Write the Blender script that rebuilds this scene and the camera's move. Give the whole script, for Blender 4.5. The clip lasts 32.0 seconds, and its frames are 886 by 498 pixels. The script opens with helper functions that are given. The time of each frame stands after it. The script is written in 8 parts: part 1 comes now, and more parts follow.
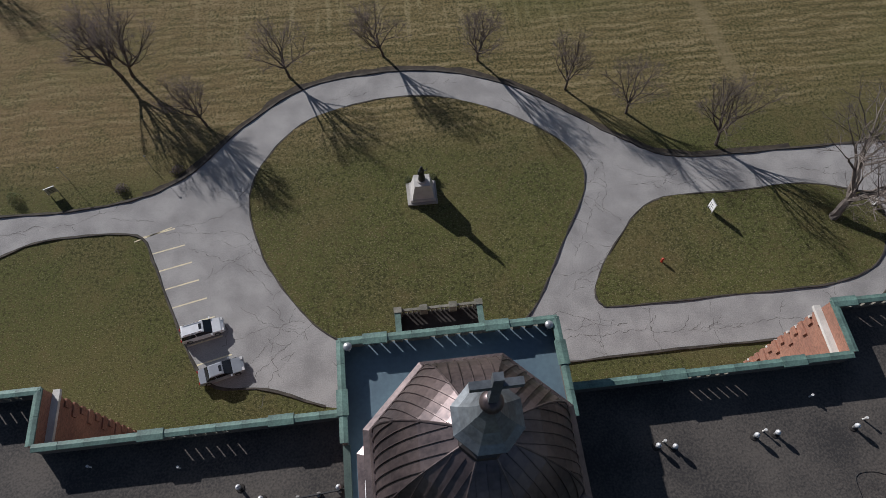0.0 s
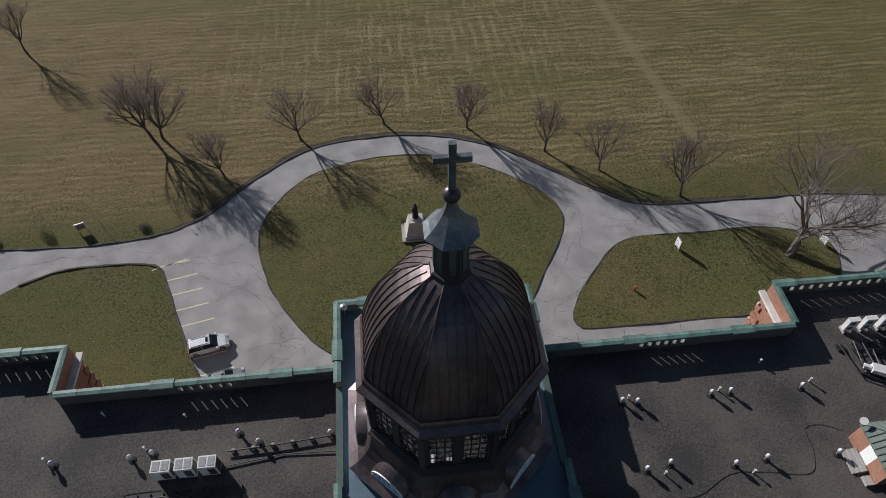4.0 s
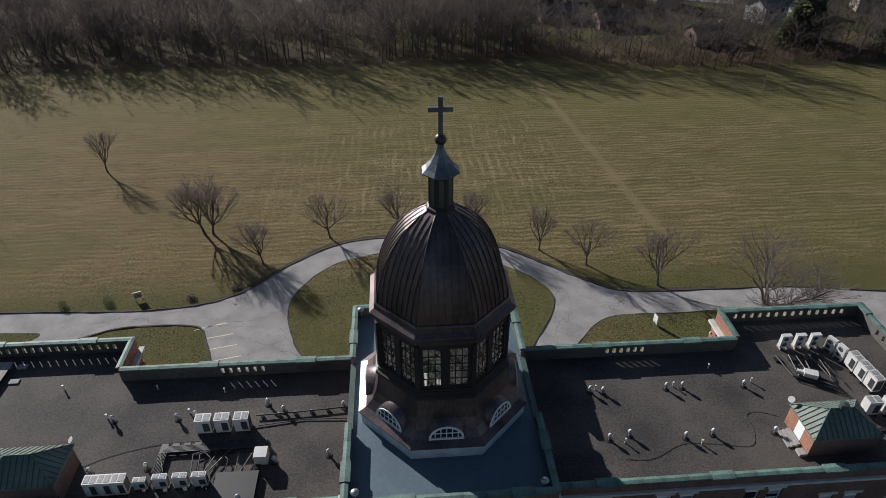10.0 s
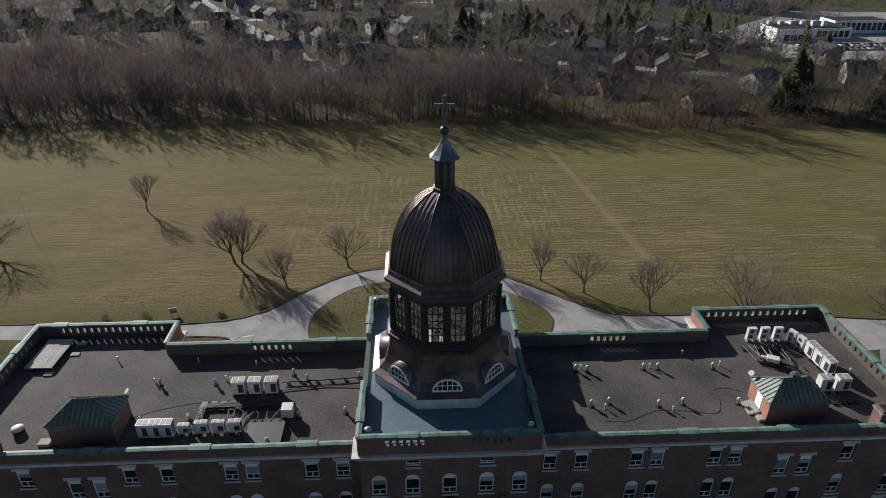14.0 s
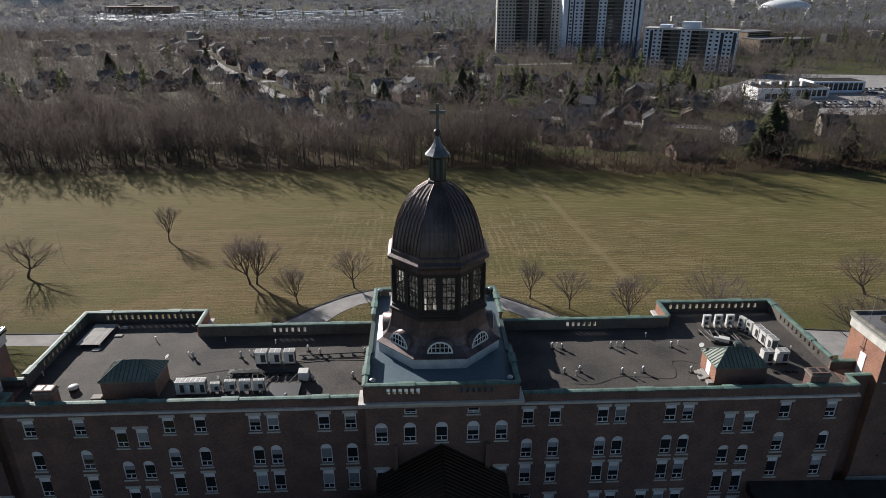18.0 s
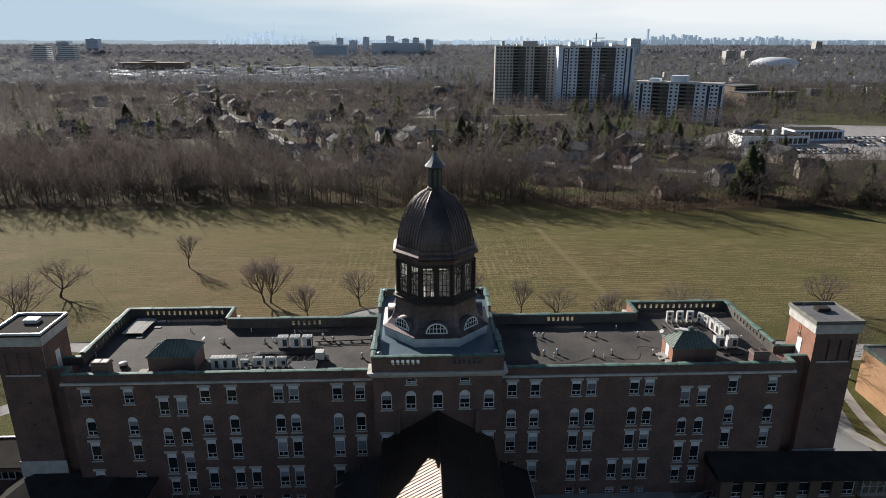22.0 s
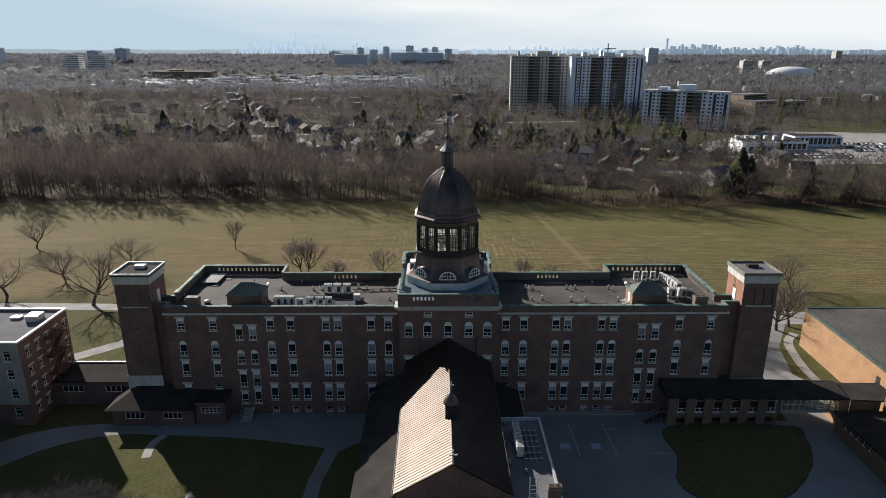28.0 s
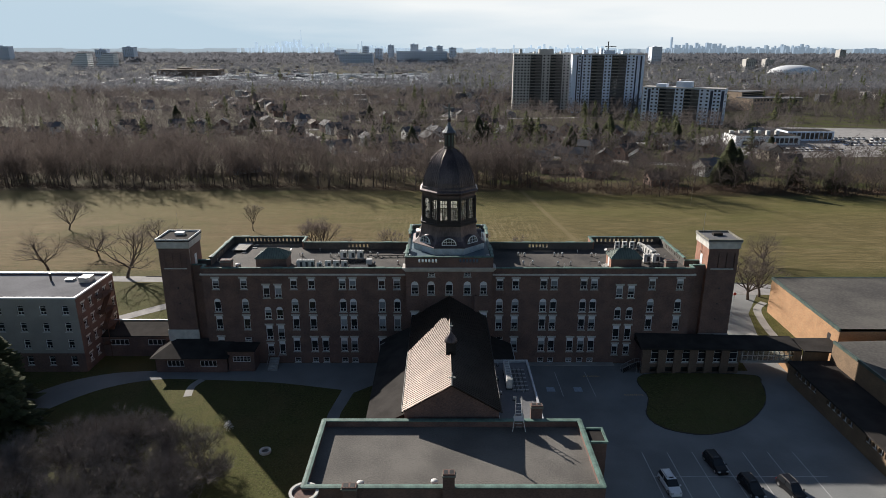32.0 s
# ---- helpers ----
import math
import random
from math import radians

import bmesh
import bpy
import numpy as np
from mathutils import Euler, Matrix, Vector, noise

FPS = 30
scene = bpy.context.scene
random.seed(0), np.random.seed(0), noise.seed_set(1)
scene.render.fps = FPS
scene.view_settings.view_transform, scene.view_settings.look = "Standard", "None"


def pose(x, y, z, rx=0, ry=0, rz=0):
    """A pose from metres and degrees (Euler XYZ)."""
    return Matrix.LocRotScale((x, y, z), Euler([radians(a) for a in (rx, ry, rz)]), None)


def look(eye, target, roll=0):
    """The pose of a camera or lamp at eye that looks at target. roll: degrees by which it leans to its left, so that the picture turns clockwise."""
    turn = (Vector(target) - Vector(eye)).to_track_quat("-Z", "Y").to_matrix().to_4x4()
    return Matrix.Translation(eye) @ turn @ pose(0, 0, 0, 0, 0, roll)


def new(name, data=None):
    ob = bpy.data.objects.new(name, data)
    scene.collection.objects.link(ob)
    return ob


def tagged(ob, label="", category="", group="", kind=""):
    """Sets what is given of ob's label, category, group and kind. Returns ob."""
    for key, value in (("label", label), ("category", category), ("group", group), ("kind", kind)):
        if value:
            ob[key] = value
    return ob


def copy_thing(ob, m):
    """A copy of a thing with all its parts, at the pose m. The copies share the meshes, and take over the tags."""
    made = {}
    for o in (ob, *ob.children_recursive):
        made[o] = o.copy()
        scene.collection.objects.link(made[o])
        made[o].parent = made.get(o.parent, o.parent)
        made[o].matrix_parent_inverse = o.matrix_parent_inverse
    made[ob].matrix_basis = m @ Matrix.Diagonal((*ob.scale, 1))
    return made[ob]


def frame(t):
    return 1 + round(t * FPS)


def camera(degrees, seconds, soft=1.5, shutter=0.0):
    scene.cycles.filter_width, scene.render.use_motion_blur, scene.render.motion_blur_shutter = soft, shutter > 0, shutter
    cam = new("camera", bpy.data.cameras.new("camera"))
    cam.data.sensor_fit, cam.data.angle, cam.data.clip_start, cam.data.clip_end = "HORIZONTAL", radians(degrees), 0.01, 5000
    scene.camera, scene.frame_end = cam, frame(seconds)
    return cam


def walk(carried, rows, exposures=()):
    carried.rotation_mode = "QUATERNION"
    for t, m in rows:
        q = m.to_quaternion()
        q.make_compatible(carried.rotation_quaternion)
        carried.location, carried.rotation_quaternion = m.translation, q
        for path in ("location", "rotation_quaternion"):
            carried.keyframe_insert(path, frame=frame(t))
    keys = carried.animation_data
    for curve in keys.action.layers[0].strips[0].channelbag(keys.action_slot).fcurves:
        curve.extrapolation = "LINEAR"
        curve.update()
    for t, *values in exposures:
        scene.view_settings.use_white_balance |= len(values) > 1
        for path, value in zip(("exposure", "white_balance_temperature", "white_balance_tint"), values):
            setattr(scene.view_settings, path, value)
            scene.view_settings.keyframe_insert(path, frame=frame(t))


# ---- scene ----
cam = camera(69.5, 32.0, soft=0.45)
PATH = [
    (0, (-2.112, 6.577, 67.597), -6.270, -63.053, -0.30),
    (0.5, (-2.267, 4.830, 67.659), -6.388, -61.592, -0.10),
    (1, (-2.401, 2.984, 67.626), -6.505, -60.092, 0.10),
    (1.5, (-2.353, 1.121, 67.503), -6.412, -58.559, 0.05),
    (2, (-2.328, -0.739, 67.345), -6.329, -57.026, 0.00),
    (2.5, (-2.401, -2.509, 67.307), -6.353, -55.613, 0.05),
    (3, (-2.438, -4.272, 67.246), -6.378, -54.190, 0.10),
    (3.5, (-2.463, -6.074, 67.137), -6.338, -52.745, 0.12),
    (5.5, (-2.567, -12.896, 66.750), -5.848, -47.076, 0.18),
    (6, (-2.604, -14.528, 66.665), -5.658, -45.591, 0.20),
    (6.5, (-2.632, -16.118, 66.556), -5.472, -44.184, 0.13),
    (7, (-2.661, -17.803, 66.412), -5.297, -42.757, 0.07),
    (7.5, (-2.663, -19.468, 66.256), -5.122, -41.350, 0.00),
    (8, (-2.599, -21.176, 66.062), -4.901, -39.936, 0.00),
    (8.5, (-2.573, -22.890, 65.892), -4.671, -38.542, 0.00),
    (9, (-2.586, -24.635, 65.745), -4.501, -37.198, 0.00),
    (9.5, (-2.577, -26.253, 65.566), -4.291, -36.170, 0.00),
    (10, (-2.623, -27.923, 65.399), -4.061, -35.222, 0.00),
    (10.5, (-2.665, -29.569, 65.196), -3.861, -34.294, 0.00),
    (11, (-2.683, -31.207, 64.898), -3.670, -33.326, 0.00),
    (11.5, (-2.661, -32.866, 64.693), -3.484, -32.429, 0.03),
    (12, (-2.573, -34.485, 64.346), -3.247, -31.533, 0.05),
    (12.5, (-2.574, -36.141, 64.189), -3.041, -30.736, 0.08),
    (13, (-2.615, -37.826, 63.925), -2.844, -29.910, 0.10),
    (13.5, (-2.624, -39.471, 63.788), -2.668, -29.185, 0.07),
    (14, (-2.489, -41.028, 63.616), -2.571, -28.460, 0.03),
    (14.5, (-2.410, -42.553, 63.443), -2.525, -27.734, 0.00),
    (16.5, (-2.253, -49.610, 62.448), -2.381, -24.715, 0.00),
    (17, (-2.222, -51.436, 62.143), -2.355, -24.110, 0.00),
    (17.5, (-2.190, -53.413, 61.858), -2.336, -23.490, 0.00),
    (18, (-2.090, -55.327, 61.466), -2.297, -22.869, 0.00),
    (18.5, (-2.056, -57.208, 61.192), -2.269, -22.259, 0.00),
    (19, (-1.998, -59.081, 60.883), -2.250, -21.648, 0.00),
    (19.5, (-1.978, -60.933, 60.685), -2.269, -21.076, 0.01),
    (20, (-1.997, -62.719, 60.392), -2.278, -20.474, 0.03),
    (20.5, (-2.005, -64.507, 60.182), -2.277, -19.922, 0.04),
    (21, (-2.034, -66.363, 60.020), -2.296, -19.330, 0.05),
    (21.5, (-2.066, -68.243, 59.905), -2.294, -18.768, 0.06),
    (22, (-2.108, -70.194, 59.873), -2.213, -18.216, 0.08),
    (22.5, (-2.146, -72.193, 59.901), -2.102, -17.674, 0.09),
    (23, (-2.210, -74.129, 59.928), -2.011, -17.392, 0.10),
    (23.5, (-2.162, -76.111, 59.998), -1.889, -17.383, 0.08),
    (24, (-2.112, -78.250, 60.021), -1.756, -17.384, 0.05),
    (24.5, (-2.027, -80.477, 60.115), -1.604, -17.385, 0.02),
    (25, (-1.971, -82.736, 60.197), -1.441, -17.397, 0.00),
    (25.5, (-1.967, -84.929, 60.298), -1.244, -17.407, 0.02),
    (27.5, (-1.899, -93.575, 60.605), -0.677, -17.456, 0.08),
    (28, (-1.812, -95.684, 60.682), -0.571, -17.456, 0.10),
    (28.5, (-1.761, -97.780, 60.788), -0.544, -17.466, 0.10),
    (29, (-1.674, -99.880, 60.871), -0.528, -17.486, 0.10),
    (29.5, (-1.628, -101.927, 60.941), -0.512, -17.496, 0.10),
    (30, (-1.635, -103.930, 61.000), -0.495, -17.486, 0.10),
    (30.5, (-1.644, -105.945, 60.940), -0.479, -17.487, 0.10),
    (31, (-1.596, -107.896, 60.702), -0.393, -17.497, 0.10),
    (31.5, (-1.553, -109.883, 60.251), -0.267, -17.517, 0.10),
    (32, (-1.519, -111.844, 59.835), -0.180, -17.547, 0.10),
]


def sight(eye, yaw, pitch):
    w, p = radians(yaw), radians(pitch)
    return (eye[0] - math.sin(w) * math.cos(p), eye[1] + math.cos(w) * math.cos(p), eye[2] + math.sin(p))


walk(cam, [(t, look(eye, sight(eye, yaw, pitch), roll)) for t, eye, yaw, pitch, roll in PATH],
     [(0, 0.22, 6200, 12), (9, 0.26, 6300, 12), (14, 0.42, 6450, 11), (17, 0.52, 6550, 11), (22, 0.62, 6700, 10), (32, 0.66, 6800, 10)])

# ---- light ----
SUN_ELEV, SUN_BACK = 23.0, 38.0          # height of the sun; turn of its bearing from +y towards -x
world = bpy.data.worlds.new("winter_sky")
scene.world = world
world.use_nodes = True
wn, wl = world.node_tree.nodes, world.node_tree.links
bg = wn["Background"]
sky = wn.new("ShaderNodeTexSky")
sky.sky_type, sky.sun_disc = "NISHITA", False
sky.sun_elevation, sky.sun_rotation = radians(SUN_ELEV), radians(-SUN_BACK)
sky.air_density, sky.dust_density, sky.ozone_density = 1.0, 0.6, 3.5
coord, stretch = wn.new("ShaderNodeTexCoord"), wn.new("ShaderNodeMapping")
stretch.inputs["Scale"].default_value = (1.0, 1.0, 7.5)
cloud, ramp = wn.new("ShaderNodeTexNoise"), wn.new("ShaderNodeMapRange")
cloud.inputs["Scale"].default_value, cloud.inputs["Detail"].default_value = 1.6, 5.0
ramp.inputs["From Min"].default_value, ramp.inputs["From Max"].default_value = 0.42, 0.82
split, low_sky = wn.new("ShaderNodeSeparateXYZ"), wn.new("ShaderNodeMapRange")
low_sky.interpolation_type = "SMOOTHSTEP"
low_sky.inputs["From Min"].default_value, low_sky.inputs["From Max"].default_value = 0.26, 0.04
low_sky.inputs["To Min"].default_value, low_sky.inputs["To Max"].default_value = 0.04, 1.0
banks, blend = wn.new("ShaderNodeMix"), wn.new("ShaderNodeMix")
banks.data_type = blend.data_type = "RGBA"
banks.inputs["A"].default_value, banks.inputs["B"].default_value = (7.8, 10.2, 12.4, 1), (13.6, 14.5, 15.3, 1)
wl.new(coord.outputs["Generated"], stretch.inputs["Vector"])
wl.new(coord.outputs["Generated"], split.inputs[0])
wl.new(split.outputs["Z"], low_sky.inputs["Value"])
wl.new(stretch.outputs["Vector"], cloud.inputs["Vector"])
lift = wn.new("ShaderNodeVectorMath")                 # thinner cloud, so brighter, higher up and towards +x
lift.operation = "DOT_PRODUCT"
lift.inputs[1].default_value = (0.5, 0.0, 1.9)
total = wn.new("ShaderNodeMath")
wl.new(coord.outputs["Generated"], lift.inputs[0])
wl.new(lift.outputs["Value"], total.inputs[0])
wl.new(cloud.outputs["Fac"], total.inputs[1])
wl.new(total.outputs[0], ramp.inputs["Value"])
wl.new(ramp.outputs["Result"], banks.inputs["Factor"])
ahead, share = wn.new("ShaderNodeMapRange"), wn.new("ShaderNodeMath")
ahead.interpolation_type = "SMOOTHSTEP"
ahead.inputs["From Min"].default_value, ahead.inputs["From Max"].default_value = -0.5, 0.6
ahead.inputs["To Min"].default_value, ahead.inputs["To Max"].default_value = 0.26, 1.0
share.operation = "MULTIPLY"
wl.new(split.outputs["Y"], ahead.inputs["Value"])
wl.new(low_sky.outputs["Result"], share.inputs[0])
wl.new(ahead.outputs["Result"], share.inputs[1])
wl.new(share.outputs[0], blend.inputs["Factor"])
wl.new(sky.outputs["Color"], blend.inputs["A"])
wl.new(banks.outputs["Result"], blend.inputs["B"])
wl.new(blend.outputs["Result"], bg.inputs["Color"])
bg.inputs["Strength"].default_value = 0.041

sun = new("sun", bpy.data.lights.new("sun", "SUN"))
sun.data.energy, sun.data.angle, sun.data.color = 4.7, radians(0.6), (1.0, 0.96, 0.915)
az, el = radians(SUN_BACK), radians(SUN_ELEV)
to_sun = Vector((-math.sin(az) * math.cos(el), math.cos(az) * math.cos(el), math.sin(el)))
sun.matrix_world = look(to_sun * 300, (0, 0, 0))


# ---- materials ----
def mat(name, col, col2=None, scale=1.0, fine=18.0, rough=0.8, metal=0.0, bump=0.15, vary=0.3, per_object=0.0, grain=0.5, island=0.0, stretch=(1, 1, 1), spec=0.5):
    """A surface of two tones: large patches, fine grain, relief."""
    m = bpy.data.materials.new(name)
    m.use_nodes = True
    n, l = m.node_tree.nodes, m.node_tree.links
    b = n["Principled BSDF"]
    b.inputs["Roughness"].default_value, b.inputs["Metallic"].default_value = rough, metal
    b.inputs["Specular IOR Level"].default_value = spec
    col2 = col2 or tuple(c * (1 - vary) for c in col)
    tc, mp = n.new("ShaderNodeTexCoord"), n.new("ShaderNodeMapping")
    mp.inputs["Scale"].default_value = stretch
    l.new(tc.outputs["Object"], mp.inputs["Vector"])
    big, small = n.new("ShaderNodeTexNoise"), n.new("ShaderNodeTexNoise")
    big.inputs["Scale"].default_value, big.inputs["Detail"].default_value = scale, 5.0
    small.inputs["Scale"].default_value, small.inputs["Detail"].default_value = fine, 3.0
    for t in (big, small):
        l.new(mp.outputs["Vector"], t.inputs["Vector"])
    add = n.new("ShaderNodeMath")
    add.operation = "MULTIPLY_ADD"
    add.inputs[1].default_value = grain
    l.new(small.outputs["Fac"], add.inputs[0])
    l.new(big.outputs["Fac"], add.inputs[2])
    rp = n.new("ShaderNodeMapRange")
    rp.inputs["From Min"].default_value = 0.37 + grain * 0.42
    rp.inputs["From Max"].default_value = 0.63 + grain * 0.58
    l.new(add.outputs[0], rp.inputs["Value"])
    mx = n.new("ShaderNodeMix")
    mx.data_type = "RGBA"
    mx.inputs["A"].default_value, mx.inputs["B"].default_value = (*col, 1), (*col2, 1)
    l.new(rp.outputs["Result"], mx.inputs["Factor"])
    out = mx.outputs["Result"]
    if per_object or island:
        oi = n.new("ShaderNodeObjectInfo") if per_object else n.new("ShaderNodeNewGeometry")
        hs, mr = n.new("ShaderNodeHueSaturation"), n.new("ShaderNodeMapRange")
        amount = per_object or island
        mr.inputs["To Min"].default_value, mr.inputs["To Max"].default_value = 1 - amount, 1 + amount
        l.new(oi.outputs["Random"] if per_object else oi.outputs["Random Per Island"], mr.inputs["Value"])
        l.new(mr.outputs["Result"], hs.inputs["Value"])
        l.new(out, hs.inputs["Color"])
        out = hs.outputs["Color"]
    l.new(out, b.inputs["Base Color"])
    if bump:
        bp = n.new("ShaderNodeBump")
        bp.inputs["Strength"].default_value, bp.inputs["Distance"].default_value = bump, 0.05
        l.new(add.outputs[0], bp.inputs["Height"])
        l.new(bp.outputs["Normal"], b.inputs["Normal"])
    m["tone"] = 1
    return m


def brick_mat(name, a, b2, mortar, width=0.22, row=0.072):
    """Laid brick on upright walls, with weather patches."""
    m = mat(name, a, b2, 0.35, 4.0, rough=0.85, bump=0.2)
    n, l = m.node_tree.nodes, m.node_tree.links
    b = n["Principled BSDF"]
    tc, sx, cx = n.new("ShaderNodeTexCoord"), n.new("ShaderNodeSeparateXYZ"), n.new("ShaderNodeCombineXYZ")
    ad = n.new("ShaderNodeMath")
    l.new(tc.outputs["Object"], sx.inputs[0])
    l.new(sx.outputs["X"], ad.inputs[0])
    l.new(sx.outputs["Y"], ad.inputs[1])
    l.new(ad.outputs[0], cx.inputs["X"])
    l.new(sx.outputs["Z"], cx.inputs["Y"])
    bk = n.new("ShaderNodeTexBrick")
    bk.inputs["Scale"].default_value = 1.0
    bk.inputs["Brick Width"].default_value, bk.inputs["Row Height"].default_value = width, row
    bk.inputs["Mortar Size"].default_value = 0.008
    bk.inputs["Color1"].default_value, bk.inputs["Color2"].default_value, bk.inputs["Mortar"].default_value = (0.75, 0.75, 0.75, 1), (1.25, 1.2, 1.2, 1), (*[c * 1.0 for c in mortar], 1)
    l.new(cx.outputs[0], bk.inputs["Vector"])
    old = b.inputs["Base Color"].links[0].from_socket
    mx = n.new("ShaderNodeMix")
    mx.data_type, mx.blend_type = "RGBA", "MULTIPLY"
    mx.inputs["Factor"].default_value = 1.0
    l.new(old, mx.inputs["A"])
    l.new(bk.outputs["Color"], mx.inputs["B"])
    l.new(mx.outputs["Result"], b.inputs["Base Color"])
    return m


# One brick in two colours: darker as in shade, brighter as in sunlight.
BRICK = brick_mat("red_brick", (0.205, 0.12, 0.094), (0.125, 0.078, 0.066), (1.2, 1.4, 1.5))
SUNLIT_BRICK = brick_mat("sunlit_red_brick", (0.35, 0.17, 0.11), (0.25, 0.12, 0.082), (1.1, 1.3, 1.4))
ORANGE_BRICK = brick_mat("orange_brick", (0.42, 0.235, 0.12), (0.33, 0.18, 0.092), (0.9, 1.1, 1.2))
TAN_BRICK = brick_mat("buff_brick", (0.36, 0.28, 0.20), (0.29, 0.22, 0.16), (1, 1, 1))
BROWN_BRICK = brick_mat("brown_brick", (0.2, 0.14, 0.1), (0.15, 0.105, 0.078), (1, 1, 1))
OLIVE_BRICK = brick_mat("tan_brick", (0.22, 0.15, 0.09), (0.16, 0.11, 0.068), (1, 1, 1))
STONE = mat("pale_stone", (0.68, 0.66, 0.61), (0.5, 0.48, 0.44), 0.8, 14)
GREY_PANEL = mat("grey_render", (0.36, 0.34, 0.31), (0.30, 0.285, 0.26), 0.4, 9)
VERDIGRIS = mat("verdigris_copper", (0.145, 0.245, 0.205), (0.075, 0.125, 0.108), 0.9, 7, rough=0.65, bump=0.1, per_object=0.14)
VERDIGRIS_ROOF = mat("weathered_copper", (0.09, 0.125, 0.108), (0.055, 0.08, 0.07), 0.7, 8, rough=0.5, metal=0.15, bump=0.1)
BROWN_COPPER = mat("brown_copper", (0.165, 0.126, 0.121), (0.066, 0.052, 0.054), 0.5, 5, rough=0.42, metal=0.6, bump=0.06, stretch=(1, 1, 0.35))
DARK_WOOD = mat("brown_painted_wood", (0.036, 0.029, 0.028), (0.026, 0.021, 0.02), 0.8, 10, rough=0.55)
ZINC = mat("pale_sheet_metal", (0.62, 0.63, 0.64), (0.45, 0.46, 0.47), 0.7, 9, rough=0.45, metal=0.2, bump=0.05)
GRAVEL = mat("gravel_roof", (0.1, 0.087, 0.075), (0.034, 0.031, 0.03), 0.2, 6.0, rough=0.88, bump=0.6, grain=0.9)
MEMBRANE = mat("grey_roof_membrane", (0.115, 0.175, 0.21), (0.085, 0.125, 0.16), 0.25, 3, rough=0.5, bump=0.05)
HALL_GRAVEL = mat("pale_gravel_roof", (0.18, 0.166, 0.148), (0.095, 0.088, 0.08), 0.16, 5.0, rough=0.95, bump=0.5, grain=0.9)
GREY_ROOF = mat("grey_felt_roof", (0.18, 0.18, 0.188), (0.12, 0.12, 0.126), 0.15, 3, rough=0.85, bump=0.1)
STAINED_ROOF = mat("stained_dark_roof", (0.125, 0.115, 0.1), (0.055, 0.05, 0.046), 0.09, 2, rough=0.85, bump=0.1)
MOSSY_STONE = mat("mossy_stone", (0.27, 0.255, 0.215), (0.14, 0.135, 0.105), 0.9, 8, rough=0.95)
DARK_SHINGLE = mat("dark_roofing", (0.05, 0.045, 0.042), (0.03, 0.027, 0.025), 0.4, 9, rough=0.95, spec=0.12)
NAVE_ROOF = mat("brown_metal_roof", (0.062, 0.048, 0.041), (0.043, 0.034, 0.029), 0.3, 4, rough=0.45, metal=1.0, bump=0.03)
HUT_COPPER = mat("pale_green_copper", (0.19, 0.225, 0.185), (0.105, 0.13, 0.108), 0.6, 7, rough=0.42, metal=0.1, bump=0.08)
SHADE = mat("grey_blind", (0.34, 0.37, 0.40), (0.26, 0.285, 0.31), 0.7, 5, rough=0.6, bump=0.0, per_object=0.35)
BOARDS = mat("weathered_boards", (0.40, 0.38, 0.35), (0.30, 0.285, 0.265), 0.8, 9, rough=0.85, per_object=0.12)
WHITE = mat("white_paint", (0.88, 0.88, 0.87), (0.80, 0.80, 0.79), 1.0, 9, rough=0.5, bump=0.05)
BLIND = mat("white_blind", (0.86, 0.87, 0.88), (0.78, 0.80, 0.82), 0.7, 5, rough=0.7, bump=0.0, per_object=0.12)
DARK_GLASS = mat("window_glass", (0.018, 0.02, 0.023), (0.03, 0.033, 0.037), 0.6, 3, rough=0.12, bump=0.0)
BLACK = mat("black_metal", (0.025, 0.025, 0.026), (0.018, 0.018, 0.018), 1, 9, rough=0.5, bump=0.05)
STEEL = mat("galvanised_steel", (0.5, 0.5, 0.5), (0.38, 0.38, 0.38), 1.5, 12, rough=0.35, metal=0.7, bump=0.05)
CASING = mat("white_casing", (0.7, 0.69, 0.66), (0.58, 0.57, 0.54), 1.2, 10, rough=0.5, bump=0.03)
GRILLE = mat("dark_grille", (0.05, 0.055, 0.06), (0.03, 0.033, 0.036), 3, 40, rough=0.6)
ASPHALT = mat("old_asphalt", (0.36, 0.345, 0.33), (0.23, 0.22, 0.213), 0.3, 9, rough=0.92, bump=0.2, grain=0.8)
DARK_ASPHALT = mat("asphalt", (0.25, 0.255, 0.25), (0.18, 0.184, 0.182), 0.12, 5, rough=0.92, bump=0.2)
CONCRETE = mat("concrete", (0.38, 0.365, 0.34), (0.29, 0.275, 0.255), 0.4, 9, rough=0.9)
KERB = mat("worn_kerb", (0.09, 0.077, 0.062), (0.035, 0.03, 0.025), 0.8, 9, rough=0.95)
CRACK = mat("crack_dirt", (0.15, 0.138, 0.125), (0.09, 0.082, 0.075), 1, 8, rough=1.0)
YELLOW = mat("faded_line_paint", (0.78, 0.67, 0.42), (0.56, 0.5, 0.38), 1.5, 12, rough=0.8)
WHITE_LINE = mat("white_line_paint", (0.6, 0.6, 0.58), (0.4, 0.4, 0.39), 1.5, 12, rough=0.8)
GRANITE = mat("pale_granite", (0.52, 0.50, 0.47), (0.42, 0.40, 0.38), 1.0, 20, rough=0.6)
BRONZE = mat("dark_bronze", (0.035, 0.033, 0.03), (0.05, 0.055, 0.05), 2, 12, rough=0.4, metal=0.6)
PALE_BARK = mat("pale_grey_bark", (0.19, 0.162, 0.138), (0.12, 0.1, 0.086), 0.8, 9, rough=0.95)
BARK = mat("grey_bark", (0.125, 0.098, 0.078), (0.075, 0.06, 0.05), 0.8, 9, rough=0.95)
TWIG = mat("bare_twigs", (0.165, 0.135, 0.128), (0.11, 0.09, 0.087), 0.3, 3, rough=0.95, bump=0.0)
